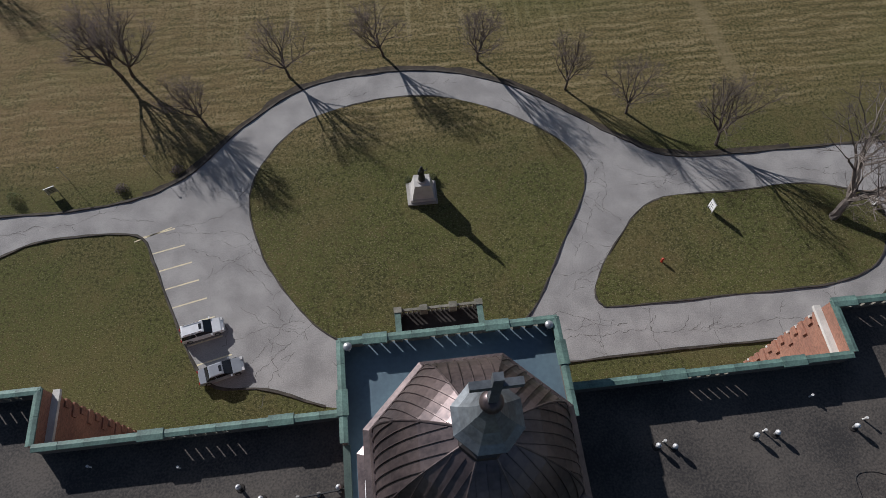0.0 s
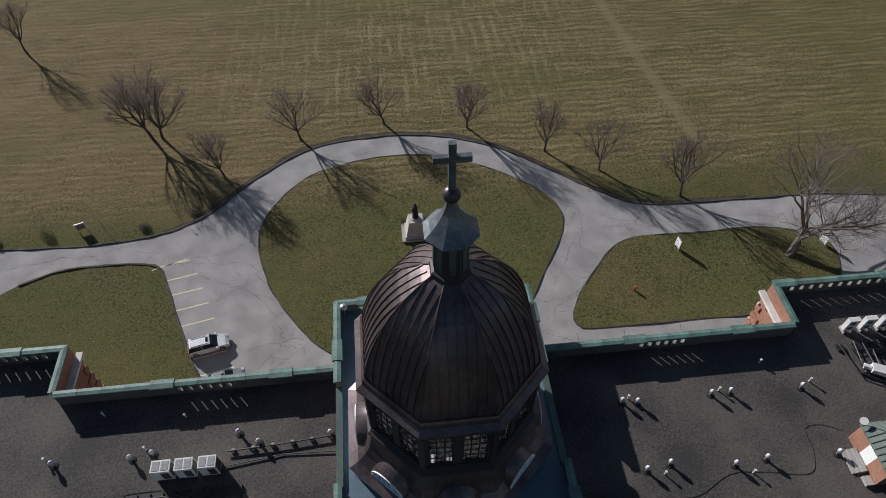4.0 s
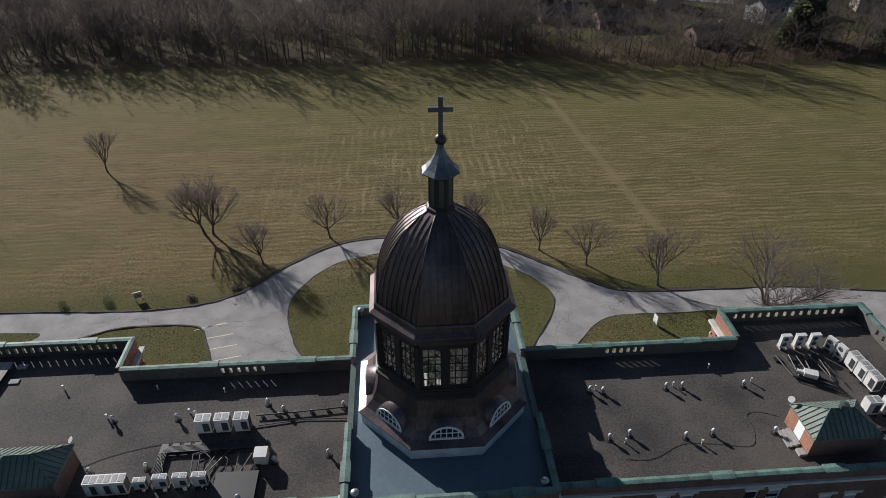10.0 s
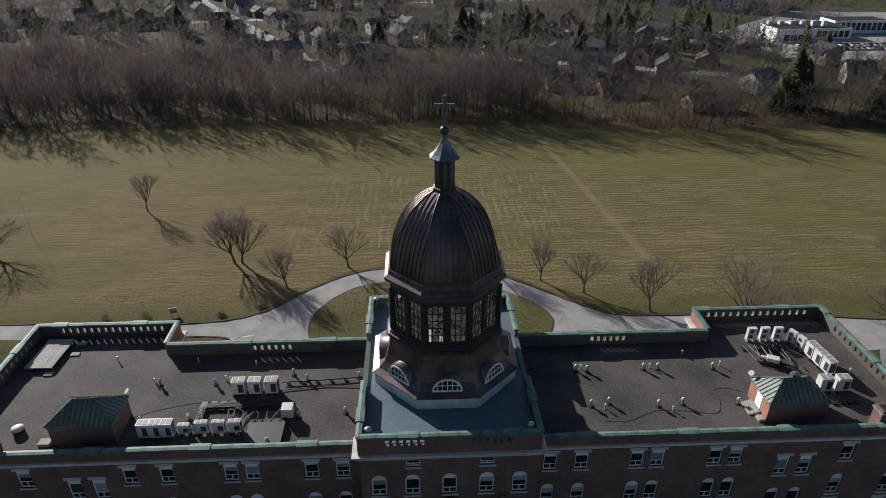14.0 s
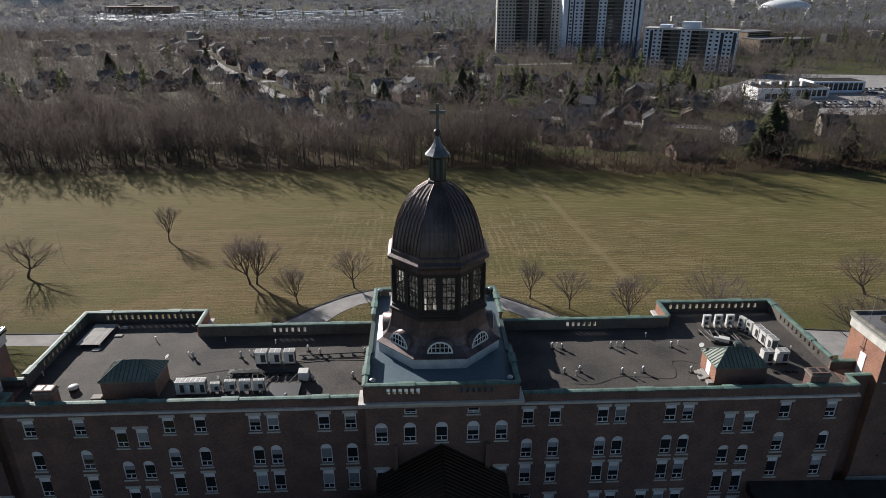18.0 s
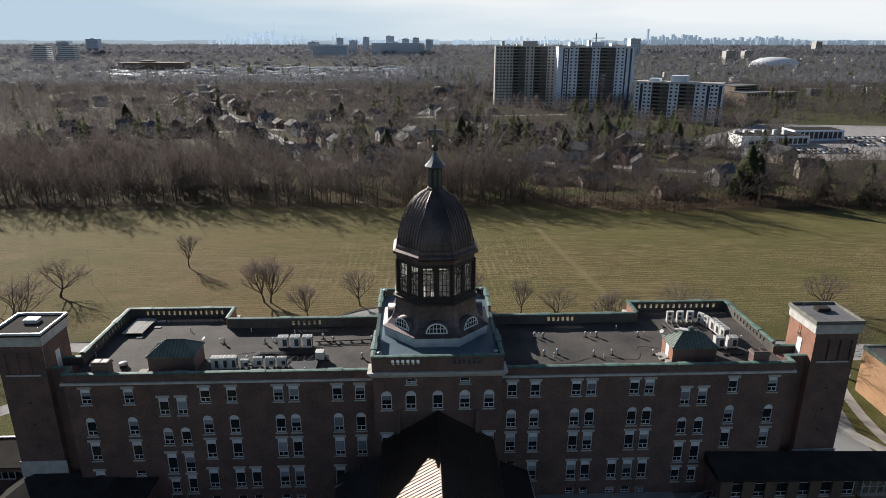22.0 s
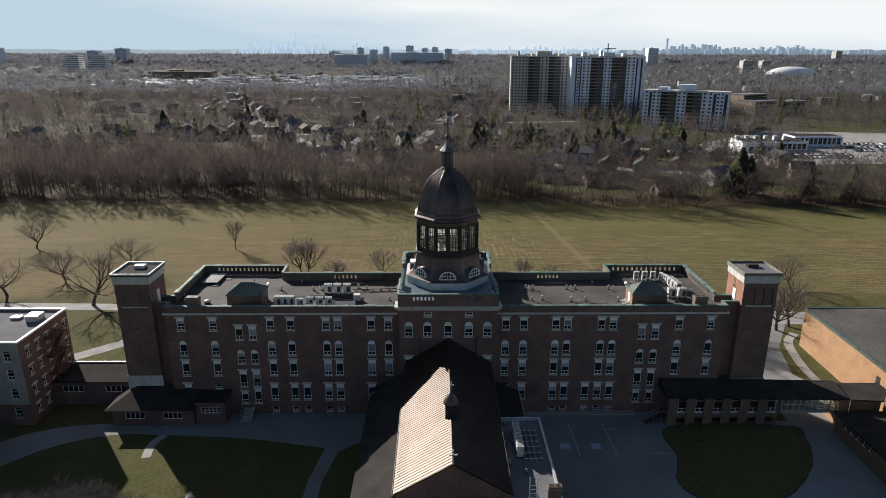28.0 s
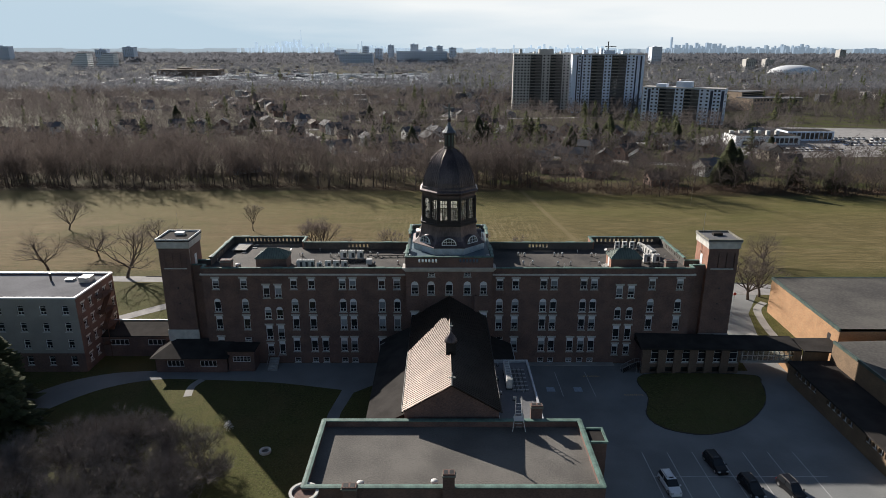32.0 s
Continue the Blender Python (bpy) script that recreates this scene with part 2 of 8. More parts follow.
GARDEN_TWIG = mat("grey_garden_twigs", (0.2, 0.175, 0.165), (0.135, 0.118, 0.112), 0.3, 3, rough=0.95, bump=0.0)
WOOD_TWIG = mat("woodland_twigs", (0.132, 0.108, 0.098), (0.088, 0.073, 0.068), 0.03, 0.4, rough=0.95, bump=0.0, island=0.3)
CONIFER = mat("conifer_needles", (0.155, 0.165, 0.078), (0.085, 0.098, 0.05), 0.3, 3, rough=0.9, bump=0.0, island=0.3)
def thin(m, share):
    """Lets light through thin twigs and needles."""
    n, l = m.node_tree.nodes, m.node_tree.links
    b, o = n["Principled BSDF"], n["Material Output"]
    t, x = n.new("ShaderNodeBsdfTranslucent"), n.new("ShaderNodeMixShader")
    l.new(b.inputs["Base Color"].links[0].from_socket, t.inputs["Color"])
    x.inputs[0].default_value = share
    l.new(b.outputs[0], x.inputs[1])
    l.new(t.outputs[0], x.inputs[2])
    l.new(x.outputs[0], o.inputs["Surface"])


# Distance haze is mixed into both far twig colours: paler, then bluer.
FAR_TWIG = mat("haze_paled_twigs", (0.16, 0.137, 0.13), (0.105, 0.091, 0.088), 0.01, 0.2, rough=0.95, bump=0.0, island=0.12)
HORIZON_TWIG = mat("haze_grey_twigs", (0.2, 0.203, 0.222), (0.155, 0.158, 0.175), 0.002, 0.05, rough=0.95, bump=0.0, island=0.15)
for m in (HORIZON_TWIG, TWIG, WOOD_TWIG, FAR_TWIG, CONIFER):
    thin(m, 0.5)
LANTERN_METAL = mat("dull_lead", (0.2, 0.22, 0.235), (0.1, 0.11, 0.12), 0.9, 6, rough=0.4, metal=0.5, bump=0.06)
RUST = mat("rusty_iron", (0.16, 0.075, 0.045), (0.10, 0.05, 0.035), 1.5, 9, rough=0.8)
RED = mat("red_paint", (0.5, 0.06, 0.03), (0.4, 0.05, 0.03), 1, 9, rough=0.5)


def ground_mat():
    """Winter grass: tufts, mowing rows out on the field, a trodden path, leaf litter under the woods."""
    m = bpy.data.materials.new("winter_grass")
    m.use_nodes = True
    n, l = m.node_tree.nodes, m.node_tree.links
    b = n["Principled BSDF"]
    b.inputs["Roughness"].default_value, b.inputs["Specular IOR Level"].default_value = 0.92, 0.05
    tc, sp = n.new("ShaderNodeTexCoord"), n.new("ShaderNodeSeparateXYZ")
    l.new(tc.outputs["Object"], sp.inputs[0])
    X, Y = sp.outputs["X"], sp.outputs["Y"]

    def ramp_of(socket, lo, hi, a=0.0, z=1.0):
        r = n.new("ShaderNodeMapRange")
        r.interpolation_type = "SMOOTHSTEP"
        for key, value in (("From Min", lo), ("From Max", hi), ("To Min", a), ("To Max", z)):
            r.inputs[key].default_value = value
        l.new(socket, r.inputs["Value"])
        return r.outputs["Result"]

    def calc(op, a, bb):
        k = n.new("ShaderNodeMath")
        k.operation = op
        for i, q in enumerate((a, bb)):
            if isinstance(q, (int, float)):
                k.inputs[i].default_value = q
            else:
                l.new(q, k.inputs[i])
        return k.outputs[0]

    def times(*qs):
        out = qs[0]
        for q in qs[1:]:
            out = calc("MULTIPLY", out, q)
        return out

    def over(low, colour, fac):
        x = n.new("ShaderNodeMix")
        x.data_type = "RGBA"
        if isinstance(low, tuple):
            x.inputs["A"].default_value = (*low, 1)
        else:
            l.new(low, x.inputs["A"])
        x.inputs["B"].default_value = (*colour, 1)
        l.new(fac, x.inputs["Factor"])
        return x.outputs["Result"]

    def noise_of(scale, stretch=(1, 1, 1), detail=4.0, rough=0.5):
        mp, t = n.new("ShaderNodeMapping"), n.new("ShaderNodeTexNoise")
        mp.inputs["Scale"].default_value = stretch
        t.inputs["Scale"].default_value, t.inputs["Detail"].default_value, t.inputs["Roughness"].default_value = scale, detail, rough
        l.new(tc.outputs["Object"], mp.inputs["Vector"])
        l.new(mp.outputs["Vector"], t.inputs["Vector"])
        return t.outputs["Fac"]

    def bands(way, period, bend):
        w = n.new("ShaderNodeTexWave")
        w.bands_direction = way
        w.inputs["Scale"].default_value = math.pi / 10 / period
        for key, value in (("Distortion", bend), ("Detail", 3.0), ("Detail Scale", 0.5), ("Detail Roughness", 0.6)):
            w.inputs[key].default_value = value
        l.new(tc.outputs["Object"], w.inputs["Vector"])
        return w.outputs["Fac"]

    tuft, speck, clump = noise_of(2.6, detail=8.0, rough=0.72), noise_of(7.0, (0.8, 1.2, 1.0), 6.0, 0.65), noise_of(0.35, detail=6.0, rough=0.62)
    field = ramp_of(Y, 52.0, 64.0)
    # lawn: green tufts, brown thatch between them
    out = over((0.048, 0.049, 0.02), (0.122, 0.112, 0.046), ramp_of(tuft, 0.4, 0.58))
    out = over(out, (0.135, 0.105, 0.048), times(ramp_of(clump, 0.45, 0.68), 0.55))
    out = over(out, (0.15, 0.12, 0.055), times(ramp_of(noise_of(0.06, detail=3.0), 0.42, 0.62), 0.35))
    out = over(out, (0.082, 0.1, 0.03), times(ramp_of(Y, 62.0, 50.0), ramp_of(tuft, 0.4, 0.58), ramp_of(noise_of(0.09, detail=3.0), 0.36, 0.56), 0.6))
    # field: drier, with rows left by the mower
    out = over(out, (0.205, 0.156, 0.074), times(field, ramp_of(tuft, 0.4, 0.57, 0.0, 0.9)))
    breaks = noise_of(0.5, (0.22, 1.0, 1.0), 6.0, 0.68)
    rows = times(field, ramp_of(bands("Y", 1.35, 7.5), 0.35, 0.9), ramp_of(breaks, 0.42, 0.6), ramp_of(tuft, 0.36, 0.58))
    furrows = times(field, ramp_of(bands("Y", 1.35, 7.5), 0.45, 0.05), ramp_of(noise_of(0.4, (0.2, 1.0, 1.0), 6.0, 0.65), 0.38, 0.6))
    streaks = times(field, ramp_of(noise_of(1.4, (0.11, 1.0, 1.0), 7.0, 0.66), 0.5, 0.7))
    patch = times(ramp_of(X, -42.0, -22.0), ramp_of(X, 42.0, 22.0), ramp_of(Y, 70.0, 80.0), ramp_of(Y, 128.0, 112.0))
    across = times(patch, ramp_of(bands("X", 1.9, 5.0), 0.4, 0.95), ramp_of(tuft, 0.36, 0.58), ramp_of(noise_of(0.4, (1.0, 0.25, 1.0), 5.0, 0.65), 0.42, 0.6))
    out = over(out, (0.056, 0.056, 0.023), times(furrows, ramp_of(tuft, 0.7, 0.4), 0.85))
    out = over(out, (0.32, 0.255, 0.138), times(rows, 0.75))
    out = over(out, (0.36, 0.29, 0.165), times(streaks, ramp_of(tuft, 0.38, 0.6), 0.6))
    out = over(out, (0.36, 0.30, 0.17), times(across, 0.6))
    out = over(out, (0.30, 0.235, 0.13), times(field, ramp_of(noise_of(0.16, (0.35, 1.0, 1.0), 6.0, 0.7), 0.52, 0.66), ramp_of(tuft, 0.38, 0.58), 0.6))
    out = over(out, (0.062, 0.064, 0.025), times(field, ramp_of(noise_of(0.24, (0.3, 1.0, 1.0), 6.0, 0.7), 0.52, 0.64), ramp_of(tuft, 0.62, 0.42), 0.7))
    # drier towards -x, greener in broad swathes
    out = over(out, (0.215, 0.145, 0.078), times(ramp_of(X, 10.0, -60.0), field, ramp_of(clump, 0.3, 0.6), 0.55))
    out = over(out, (0.105, 0.113, 0.036), times(ramp_of(noise_of(0.022, (0.7, 1.6, 1.0), 4.0), 0.5, 0.62), ramp_of(tuft, 0.3, 0.6), 0.5))
    out = over(out, (0.14, 0.145, 0.045), times(field, ramp_of(Y, 100.0, 130.0), ramp_of(tuft, 0.34, 0.6), 0.45))
    # bleached blades and dark specks
    out = over(out, (0.33, 0.28, 0.185), times(ramp_of(speck, 0.55, 0.68), 0.65))
    out = over(out, (0.024, 0.025, 0.012), times(ramp_of(speck, 0.47, 0.34), 0.7))
    # worn footpath across the field
    away = calc("ABSOLUTE", calc("ADD", calc("MULTIPLY_ADD", Y, 0.115), X), 0.0)
    away.node.inputs[0].links[0].from_node.inputs[0].links[0].from_node.inputs[2].default_value = -52.2
    path = times(ramp_of(away, 1.5, 0.4), ramp_of(Y, 55.0, 66.0), ramp_of(tuft, 0.25, 0.5, 0.5, 1.0))
    out = over(out, (0.225, 0.18, 0.10), times(path, 0.62))
    # leaf litter under the woods, gardens beyond
    woods = calc("ADD", Y, ramp_of(X, 35.0, 75.0, 0.0, 9.0))
    out = over(out, (0.088, 0.066, 0.045), times(ramp_of(calc("ADD", woods, times(noise_of(0.12), 10.0)), 163.0, 170.0), 0.85))
    out = over(out, (0.085, 0.078, 0.052), ramp_of(woods, 205.0, 225.0))
    out = over(out, (0.085, 0.095, 0.036), times(ramp_of(woods, 172.0, 180.0), ramp_of(noise_of(0.05, detail=2.0), 0.48, 0.56), ramp_of(X, -30.0, 10.0, 0.3, 1.0), 0.8))
    l.new(out, b.inputs["Base Color"])
    bump = n.new("ShaderNodeBump")
    bump.inputs["Strength"].default_value, bump.inputs["Distance"].default_value = 0.35, 0.2
    l.new(calc("ADD", calc("ADD", tuft, times(speck, 0.35)), times(rows, 0.5)), bump.inputs["Height"])
    l.new(bump.outputs["Normal"], b.inputs["Normal"])
    return m


GRASS = ground_mat()


# ---- mesh tools ----
class G:
    """A growing mesh."""

    def __init__(self):
        self.v, self.f = [], []

    def add(self, verts, faces):
        k = len(self.v)
        self.v += [tuple(p) for p in verts]
        self.f += [tuple(k + i for i in q) for q in faces]
        return self

    def box(self, x0, x1, y0, y1, z0, z1):
        return self.add([(x0, y0, z0), (x1, y0, z0), (x1, y1, z0), (x0, y1, z0), (x0, y0, z1), (x1, y0, z1), (x1, y1, z1), (x0, y1, z1)],
                        [(3, 2, 1, 0), (4, 5, 6, 7), (0, 1, 5, 4), (1, 2, 6, 5), (2, 3, 7, 6), (3, 0, 4, 7)])

    def loops(self, rings, close=True, cap=True):
        """Joins rings of equal length, one after the other."""
        k, n = len(self.v), len(rings[0])
        for r in rings:
            self.v += [tuple(p) for p in r]
        for i in range(len(rings) - 1):
            for j in range(n if close else n - 1):
                a, b = k + i * n + j, k + i * n + (j + 1) % n
                self.f.append((a, b, b + n, a + n))
        if cap:
            self.f.append(tuple(k + j for j in reversed(range(n))))
            self.f.append(tuple(k + (len(rings) - 1) * n + j for j in range(n)))
        return self

    def lathe(self, profile, n, cx=0.0, cy=0.0, turn=0.0, apothem=False, cap=True):
        c = 1 / math.cos(math.pi / n) if apothem else 1
        return self.loops([[(cx + r * c * math.cos(turn + 2 * math.pi * j / n), cy + r * c * math.sin(turn + 2 * math.pi * j / n), z) for j in range(n)] for z, r in profile], cap=cap)

    def tube(self, pts, r0, r1=None, n=5, cap=True):
        r1 = r0 if r1 is None else r1
        pts, rings = [Vector(p) for p in pts], []
        for i, p in enumerate(pts):
            d = (pts[min(i + 1, len(pts) - 1)] - pts[max(i - 1, 0)]).normalized()
            s = d.cross(Vector((0.31, 0.17, 0.93)) if abs(d.z) < 0.9 else Vector((1, 0.2, 0))).normalized()
            t = d.cross(s)
            r = r0 + (r1 - r0) * i / (len(pts) - 1)
            rings.append([p + (s * math.cos(a) + t * math.sin(a)) * r for a in (2 * math.pi * j / n for j in range(n))])
        return self.loops(rings, cap=cap)

    def prism(self, poly, z0, z1):
        return self.loops([[(x, y, z0) for x, y in poly], [(x, y, z1) for x, y in poly]])

    def moved(self, m):
        self.v = [tuple(m @ Vector(p)) for p in self.v]
        return self


def mesh_of(name, g, material, smooth=False):
    me = bpy.data.meshes.new(name)
    me.from_pydata(g.v, [], g.f)
    me.materials.append(material)
    if smooth:
        me.polygons.foreach_set("use_smooth", [True] * len(me.polygons))
    me.update()
    return me


def part(name, g, material, parent=None, label="", smooth=False, at=None):
    """One mesh object, under a thing or a part; g is a mesh tool or a mesh to share."""
    ob = new(name, g if isinstance(g, bpy.types.Mesh) else mesh_of(name, g, material, smooth))
    if parent is not None:
        ob.parent = parent
    if at is not None:
        ob.matrix_basis = at
    return tagged(ob, label)


def thing(name, label, category, group="", kind="", at=None):
    ob = tagged(new(name), label, category, group, kind)
    if at is not None:
        ob.matrix_basis = at
    return ob


def curve(pts, steps=6, closed=True):
    """A smooth line through points of the plan."""
    out, n = [], len(pts)
    for i in range(n if closed else n - 1):
        p0, p1, p2, p3 = (Vector(pts[k % n] if closed else pts[min(max(k, 0), n - 1)]) for k in (i - 1, i, i + 1, i + 2))
        for s in range(steps):
            t = s / steps
            out.append(tuple(0.5 * ((2 * p1) + (p2 - p0) * t + (2 * p0 - 5 * p1 + 4 * p2 - p3) * t * t + (3 * p1 - p0 - 3 * p2 + p3) * t ** 3)))
    if not closed:
        out.append(tuple(pts[-1]))
    return out


def sheet(outline, z, g=None):
    """A flat sheet of any outline."""
    from mathutils.geometry import tessellate_polygon
    g = g or G()
    area = sum(a[0] * b[1] - b[0] * a[1] for a, b in zip(outline, outline[1:] + outline[:1]))
    pts = list(outline) if area > 0 else list(reversed(outline))
    tris = tessellate_polygon([[Vector((x, y, 0)) for x, y in pts]])
    fixed = []
    for a, b, c in tris:
        (ax, ay), (bx, by), (cx, cy) = pts[a], pts[b], pts[c]
        fixed.append((a, b, c) if (bx - ax) * (cy - ay) - (by - ay) * (cx - ax) > 0 else (c, b, a))
    return g.add([(x, y, z) for x, y in pts], fixed)


def ribbon(line, half, z, g=None, closed=False, rough=0.0, seed=1):
    """A flat band along a line."""
    g, rnd, n = g or G(), random.Random(seed), len(line)
    k = len(g.v)
    for i, (x, y) in enumerate(line):
        a, b = (line[(i - 1) % n], line[(i + 1) % n]) if closed else (line[max(i - 1, 0)], line[min(i + 1, n - 1)])
        dx, dy = b[0] - a[0], b[1] - a[1]
        d = math.hypot(dx, dy) or 1
        h = half * (1 + rough * (rnd.random() * 2 - 1))
        g.v += [(x + dy / d * h, y - dx / d * h, z), (x - dy / d * h, y + dx / d * h, z)]
    for i in range(n if closed else n - 1):
        a, b = k + 2 * i, k + 2 * ((i + 1) % n)
        g.f.append((a, b, b + 1, a + 1))
    return g


def kerb(name, line, closed=True, width=0.16, height=0.14, z=0.02, label="worn dirty concrete kerb beside the drive"):
    """A raised edge along a line."""
    line = [(x + random.uniform(-0.05, 0.05), y + random.uniform(-0.05, 0.05)) for x, y in line]
    g, n, k = G(), len(line), 0
    for i, (x, y) in enumerate(line):
        a, b = (line[(i - 1) % n], line[(i + 1) % n]) if closed else (line[max(i - 1, 0)], line[min(i + 1, n - 1)])
        dx, dy = b[0] - a[0], b[1] - a[1]
        d = math.hypot(dx, dy) or 1
        w = width * random.uniform(0.6, 1.35)
        nx, ny, h = dy / d * w / 2, -dx / d * w / 2, z + height + random.uniform(-0.05, 0.04)
        g.v += [(x + nx, y + ny, z), (x + nx * 0.8, y + ny * 0.8, h), (x - nx * 0.8, y - ny * 0.8, h), (x - nx, y - ny, z)]
    for i in range(n if closed else n - 1):
        a, b = 4 * i, 4 * ((i + 1) % n)
        g.f += [(a + j, b + j, b + j + 1, a + j + 1) for j in range(3)]
    return tagged(part(name, g, KERB), label, "kerb", kind="structure")


# ---- ground and drives ----
g = G()
edges = [-4900, -2400, -1200, -600, -300, -150, -75, 0, 75, 150, 300, 600, 1200, 2400, 4900]
g.v = [(x, y + 100, 0.0) for y in edges for x in edges]
k = len(edges)
g.f = [(j * k + i, j * k + i + 1, (j + 1) * k + i + 1, (j + 1) * k + i) for j in range(k - 1) for i in range(k - 1)]
tagged(part("ground", g, GRASS), "dormant green and straw-coloured winter grass", "lawn", kind="structure")

NORTH_EDGE = curve([(-190, 58), (-120, 53.5), (-82, 52.3), (-64, 52), (-51.6, 51.3), (-43.4, 51.1), (-34.7, 52.1), (-28.7, 55.2), (-22.5, 61.6), (-15, 67), (-6.4, 68.8), (3.7, 68.4), (13.4, 64.7),
                    (20.2, 59.5), (26.6, 54.1), (33.1, 50.6), (47.9, 50.1), (60.4, 49.7), (80, 47), (110, 44), (190, 42)], 6, False)
SOUTH_EDGE = curve([(190, 37), (110, 38.5), (80, 39), (72, 39), (64, 37.5), (58, 34.5), (52.2, 30.0), (46.5, 26.4), (38.7, 25.4), (25.9, 25.5), (13.5, 25.4)], 6, False) \
    + [(8.6, 25.4), (8.6, 22.7), (-8.6, 22.7), (-12.9, 23.6)] \
    + curve([(-19.1, 26.2), (-24.4, 27.0), (-27.1, 30.2), (-30.1, 37.2), (-32.5, 43.2), (-34.6, 46.7), (-40.9, 47.4), (-46.8, 47), (-51.5, 45.2), (-57.5, 40.5), (-64, 33), (-70, 27), (-80, 18)], 5, False) \
    + curve([(-82.5, 20), (-73, 29), (-66, 36), (-60.5, 43.2), (-57.5, 46.4), (-61.5, 47.2), (-82, 48.2), (-120, 49.2), (-190, 53.5)], 5, False)
tagged(part("road", sheet(NORTH_EDGE + SOUTH_EDGE, 0.02), ASPHALT), "pale worn cracked asphalt drive and parking area", "road", kind="structure")
kerb("kerb", NORTH_EDGE[12:-12], False, 0.35, 0.13)
LITTER = mat("leaf_litter", (0.07, 0.054, 0.038), (0.03, 0.025, 0.02), 1.2, 9, rough=1.0, bump=0.4)
tagged(part("verge", ribbon([(x + random.uniform(-0.12, 0.12), y + 0.42 + random.uniform(-0.12, 0.12)) for x, y in NORTH_EDGE[36:-24]], 0.4, 0.03, rough=0.6, seed=4), LITTER), "dark strip of leaf litter and mud along the kerb", "verge", kind="structure")

ISLAND = curve([(-21.1, 52.2), (-15.8, 60.4), (-8, 63.6), (1.7, 64.1), (11.2, 60.5), (19.1, 54), (20.4, 48.2), (16.3, 40.6), (11, 32.1), (7.5, 30.9), (-7.5, 30.8), (-11.7, 31.2), (-16, 35.9), (-20, 43.3)])
EAST_ISLAND = curve([(28.1, 44.4), (38.6, 44.6), (47.3, 44.7), (54.2, 42.5), (55.6, 39), (52.6, 33.6), (46.2, 31.2), (34.1, 31.1), (21, 31.2), (18.7, 31.7), (18.6, 34), (22.2, 39.2)])
for nm, line, lab in (("ground_island", ISLAND, "round lawn of mown winter grass inside the drive"), ("ground_island_east", EAST_ISLAND, "grass island between two drives")):
    tagged(part(nm, sheet(line, 0.10), GRASS), lab, "lawn", kind="structure")
    kerb("kerb", line, True, 0.22, 0.11)
kerb("kerb", curve([(-12.9, 23.6), (-19.1, 26.2), (-24.4, 27.0), (-27.1, 30.2), (-30.1, 37.2), (-32.5, 43.2), (-34.6, 46.7), (-40.9, 47.4), (-46.8, 47), (-51.5, 45.2)], 5, False), False, 0.3, 0.1)
kerb("kerb", curve([(58, 34.5), (52.2, 30.0), (46.5, 26.4), (38.7, 25.4), (25.9, 25.5), (13.5, 25.4)], 5, False), False, 0.28, 0.12)

# drives and lawns behind the building
REAR = curve([(-92, -40), (-84, -24), (-74, -8), (-66, -2.5), (-57, -1.0), (-48, -0.6)], 4, False) + [(-38, 0.8), (-38, 2.2), (38, 2.2), (38, 0), (58, -1), (60, 14), (64.5, 27), (72, 39), (78.6, 39), (71, 27), (67.2, 14), (66, -2), (66.5, -60), (14, -60), (14, -33), (13.5, -2),
       (-8, -4.4), (-14, -6.4), (-17.4, -9.2), (-18.7, -16), (-19.2, -52), (-21.5, -52), (-20.8, -16), (-19.6, -8.2)] + curve([(-25, -7.0), (-33.5, -5.4), (-46.8, -4.4), (-55.1, -4.4), (-63, -7.5), (-69, -14), (-77, -28), (-86, -43)], 4, False)
tagged(part("road_rear", sheet(REAR, 0.022), DARK_ASPHALT), "dark asphalt service yard and drive behind the building", "road", kind="structure")
YARD_LAWN = curve([(37.2, -2.6), (35.6, -11), (33.6, -17), (36, -21), (42, -22.3), (49, -19.5), (55.5, -13), (58.3, -6), (57, -2.6)])
tagged(part("ground_yard", sheet(YARD_LAWN, 0.12), GRASS), "oval patch of shaded lawn in the service yard", "lawn", kind="structure")
kerb("kerb", YARD_LAWN, True, 0.2, 0.12)
tagged(part("pavement", ribbon(curve([(66, 16), (69.5, 9), (71.5, 4)], 4, False), 1.1, 0.03, ribbon(curve([(78, 34), (74.5, 30), (72.5, 24), (71.0, 15), (71.3, 4)], 5, False), 0.9, 0.034)), CONCRETE), "narrow concrete footpaths through the grass", "path", kind="structure")
tagged(part("pavement_west", ribbon(curve([(-46.5, -4.4), (-47.5, -7), (-47, -10.5)], 4, False), 0.7, 0.03), CONCRETE), "short concrete footpath into the lawn", "path", kind="structure")

# parking lines, cracks
BAYS = [(-35.2, 46.2), (-33.9, 43.8), (-32.9, 41.4), (-31.9, 39.0), (-30.9, 36.6), (-29.9, 34.2), (-28.9, 31.8), (-27.8, 29.5)]
lines = thing("parking_lines", "faded yellow parking bay lines painted on asphalt", "road marking", kind="structure")
for i, (x, y) in enumerate(BAYS):
    part("line", ribbon([(x + 1.15, y + 0.18), (x + 5.0, y + 1.0)], 0.085, 0.028), YELLOW, lines)
part("line", ribbon([(-34.9, 45.9), (-30.6, 47.4)], 0.07, 0.028), YELLOW, lines)
rear_lines = thing("yard_lines", "thin pale bay lines painted on the yard", "road marking", kind="structure")
for i in range(7):
    part("line", ribbon([(29.6 + 3.9 * i, -40.0), (29.4 + 3.9 * i + 0.2, -27.0)], 0.06, 0.03), WHITE_LINE, rear_lines)
part("line", ribbon([(29.6, -33.0), (55, -33.0)], 0.06, 0.034), WHITE_LINE, rear_lines)
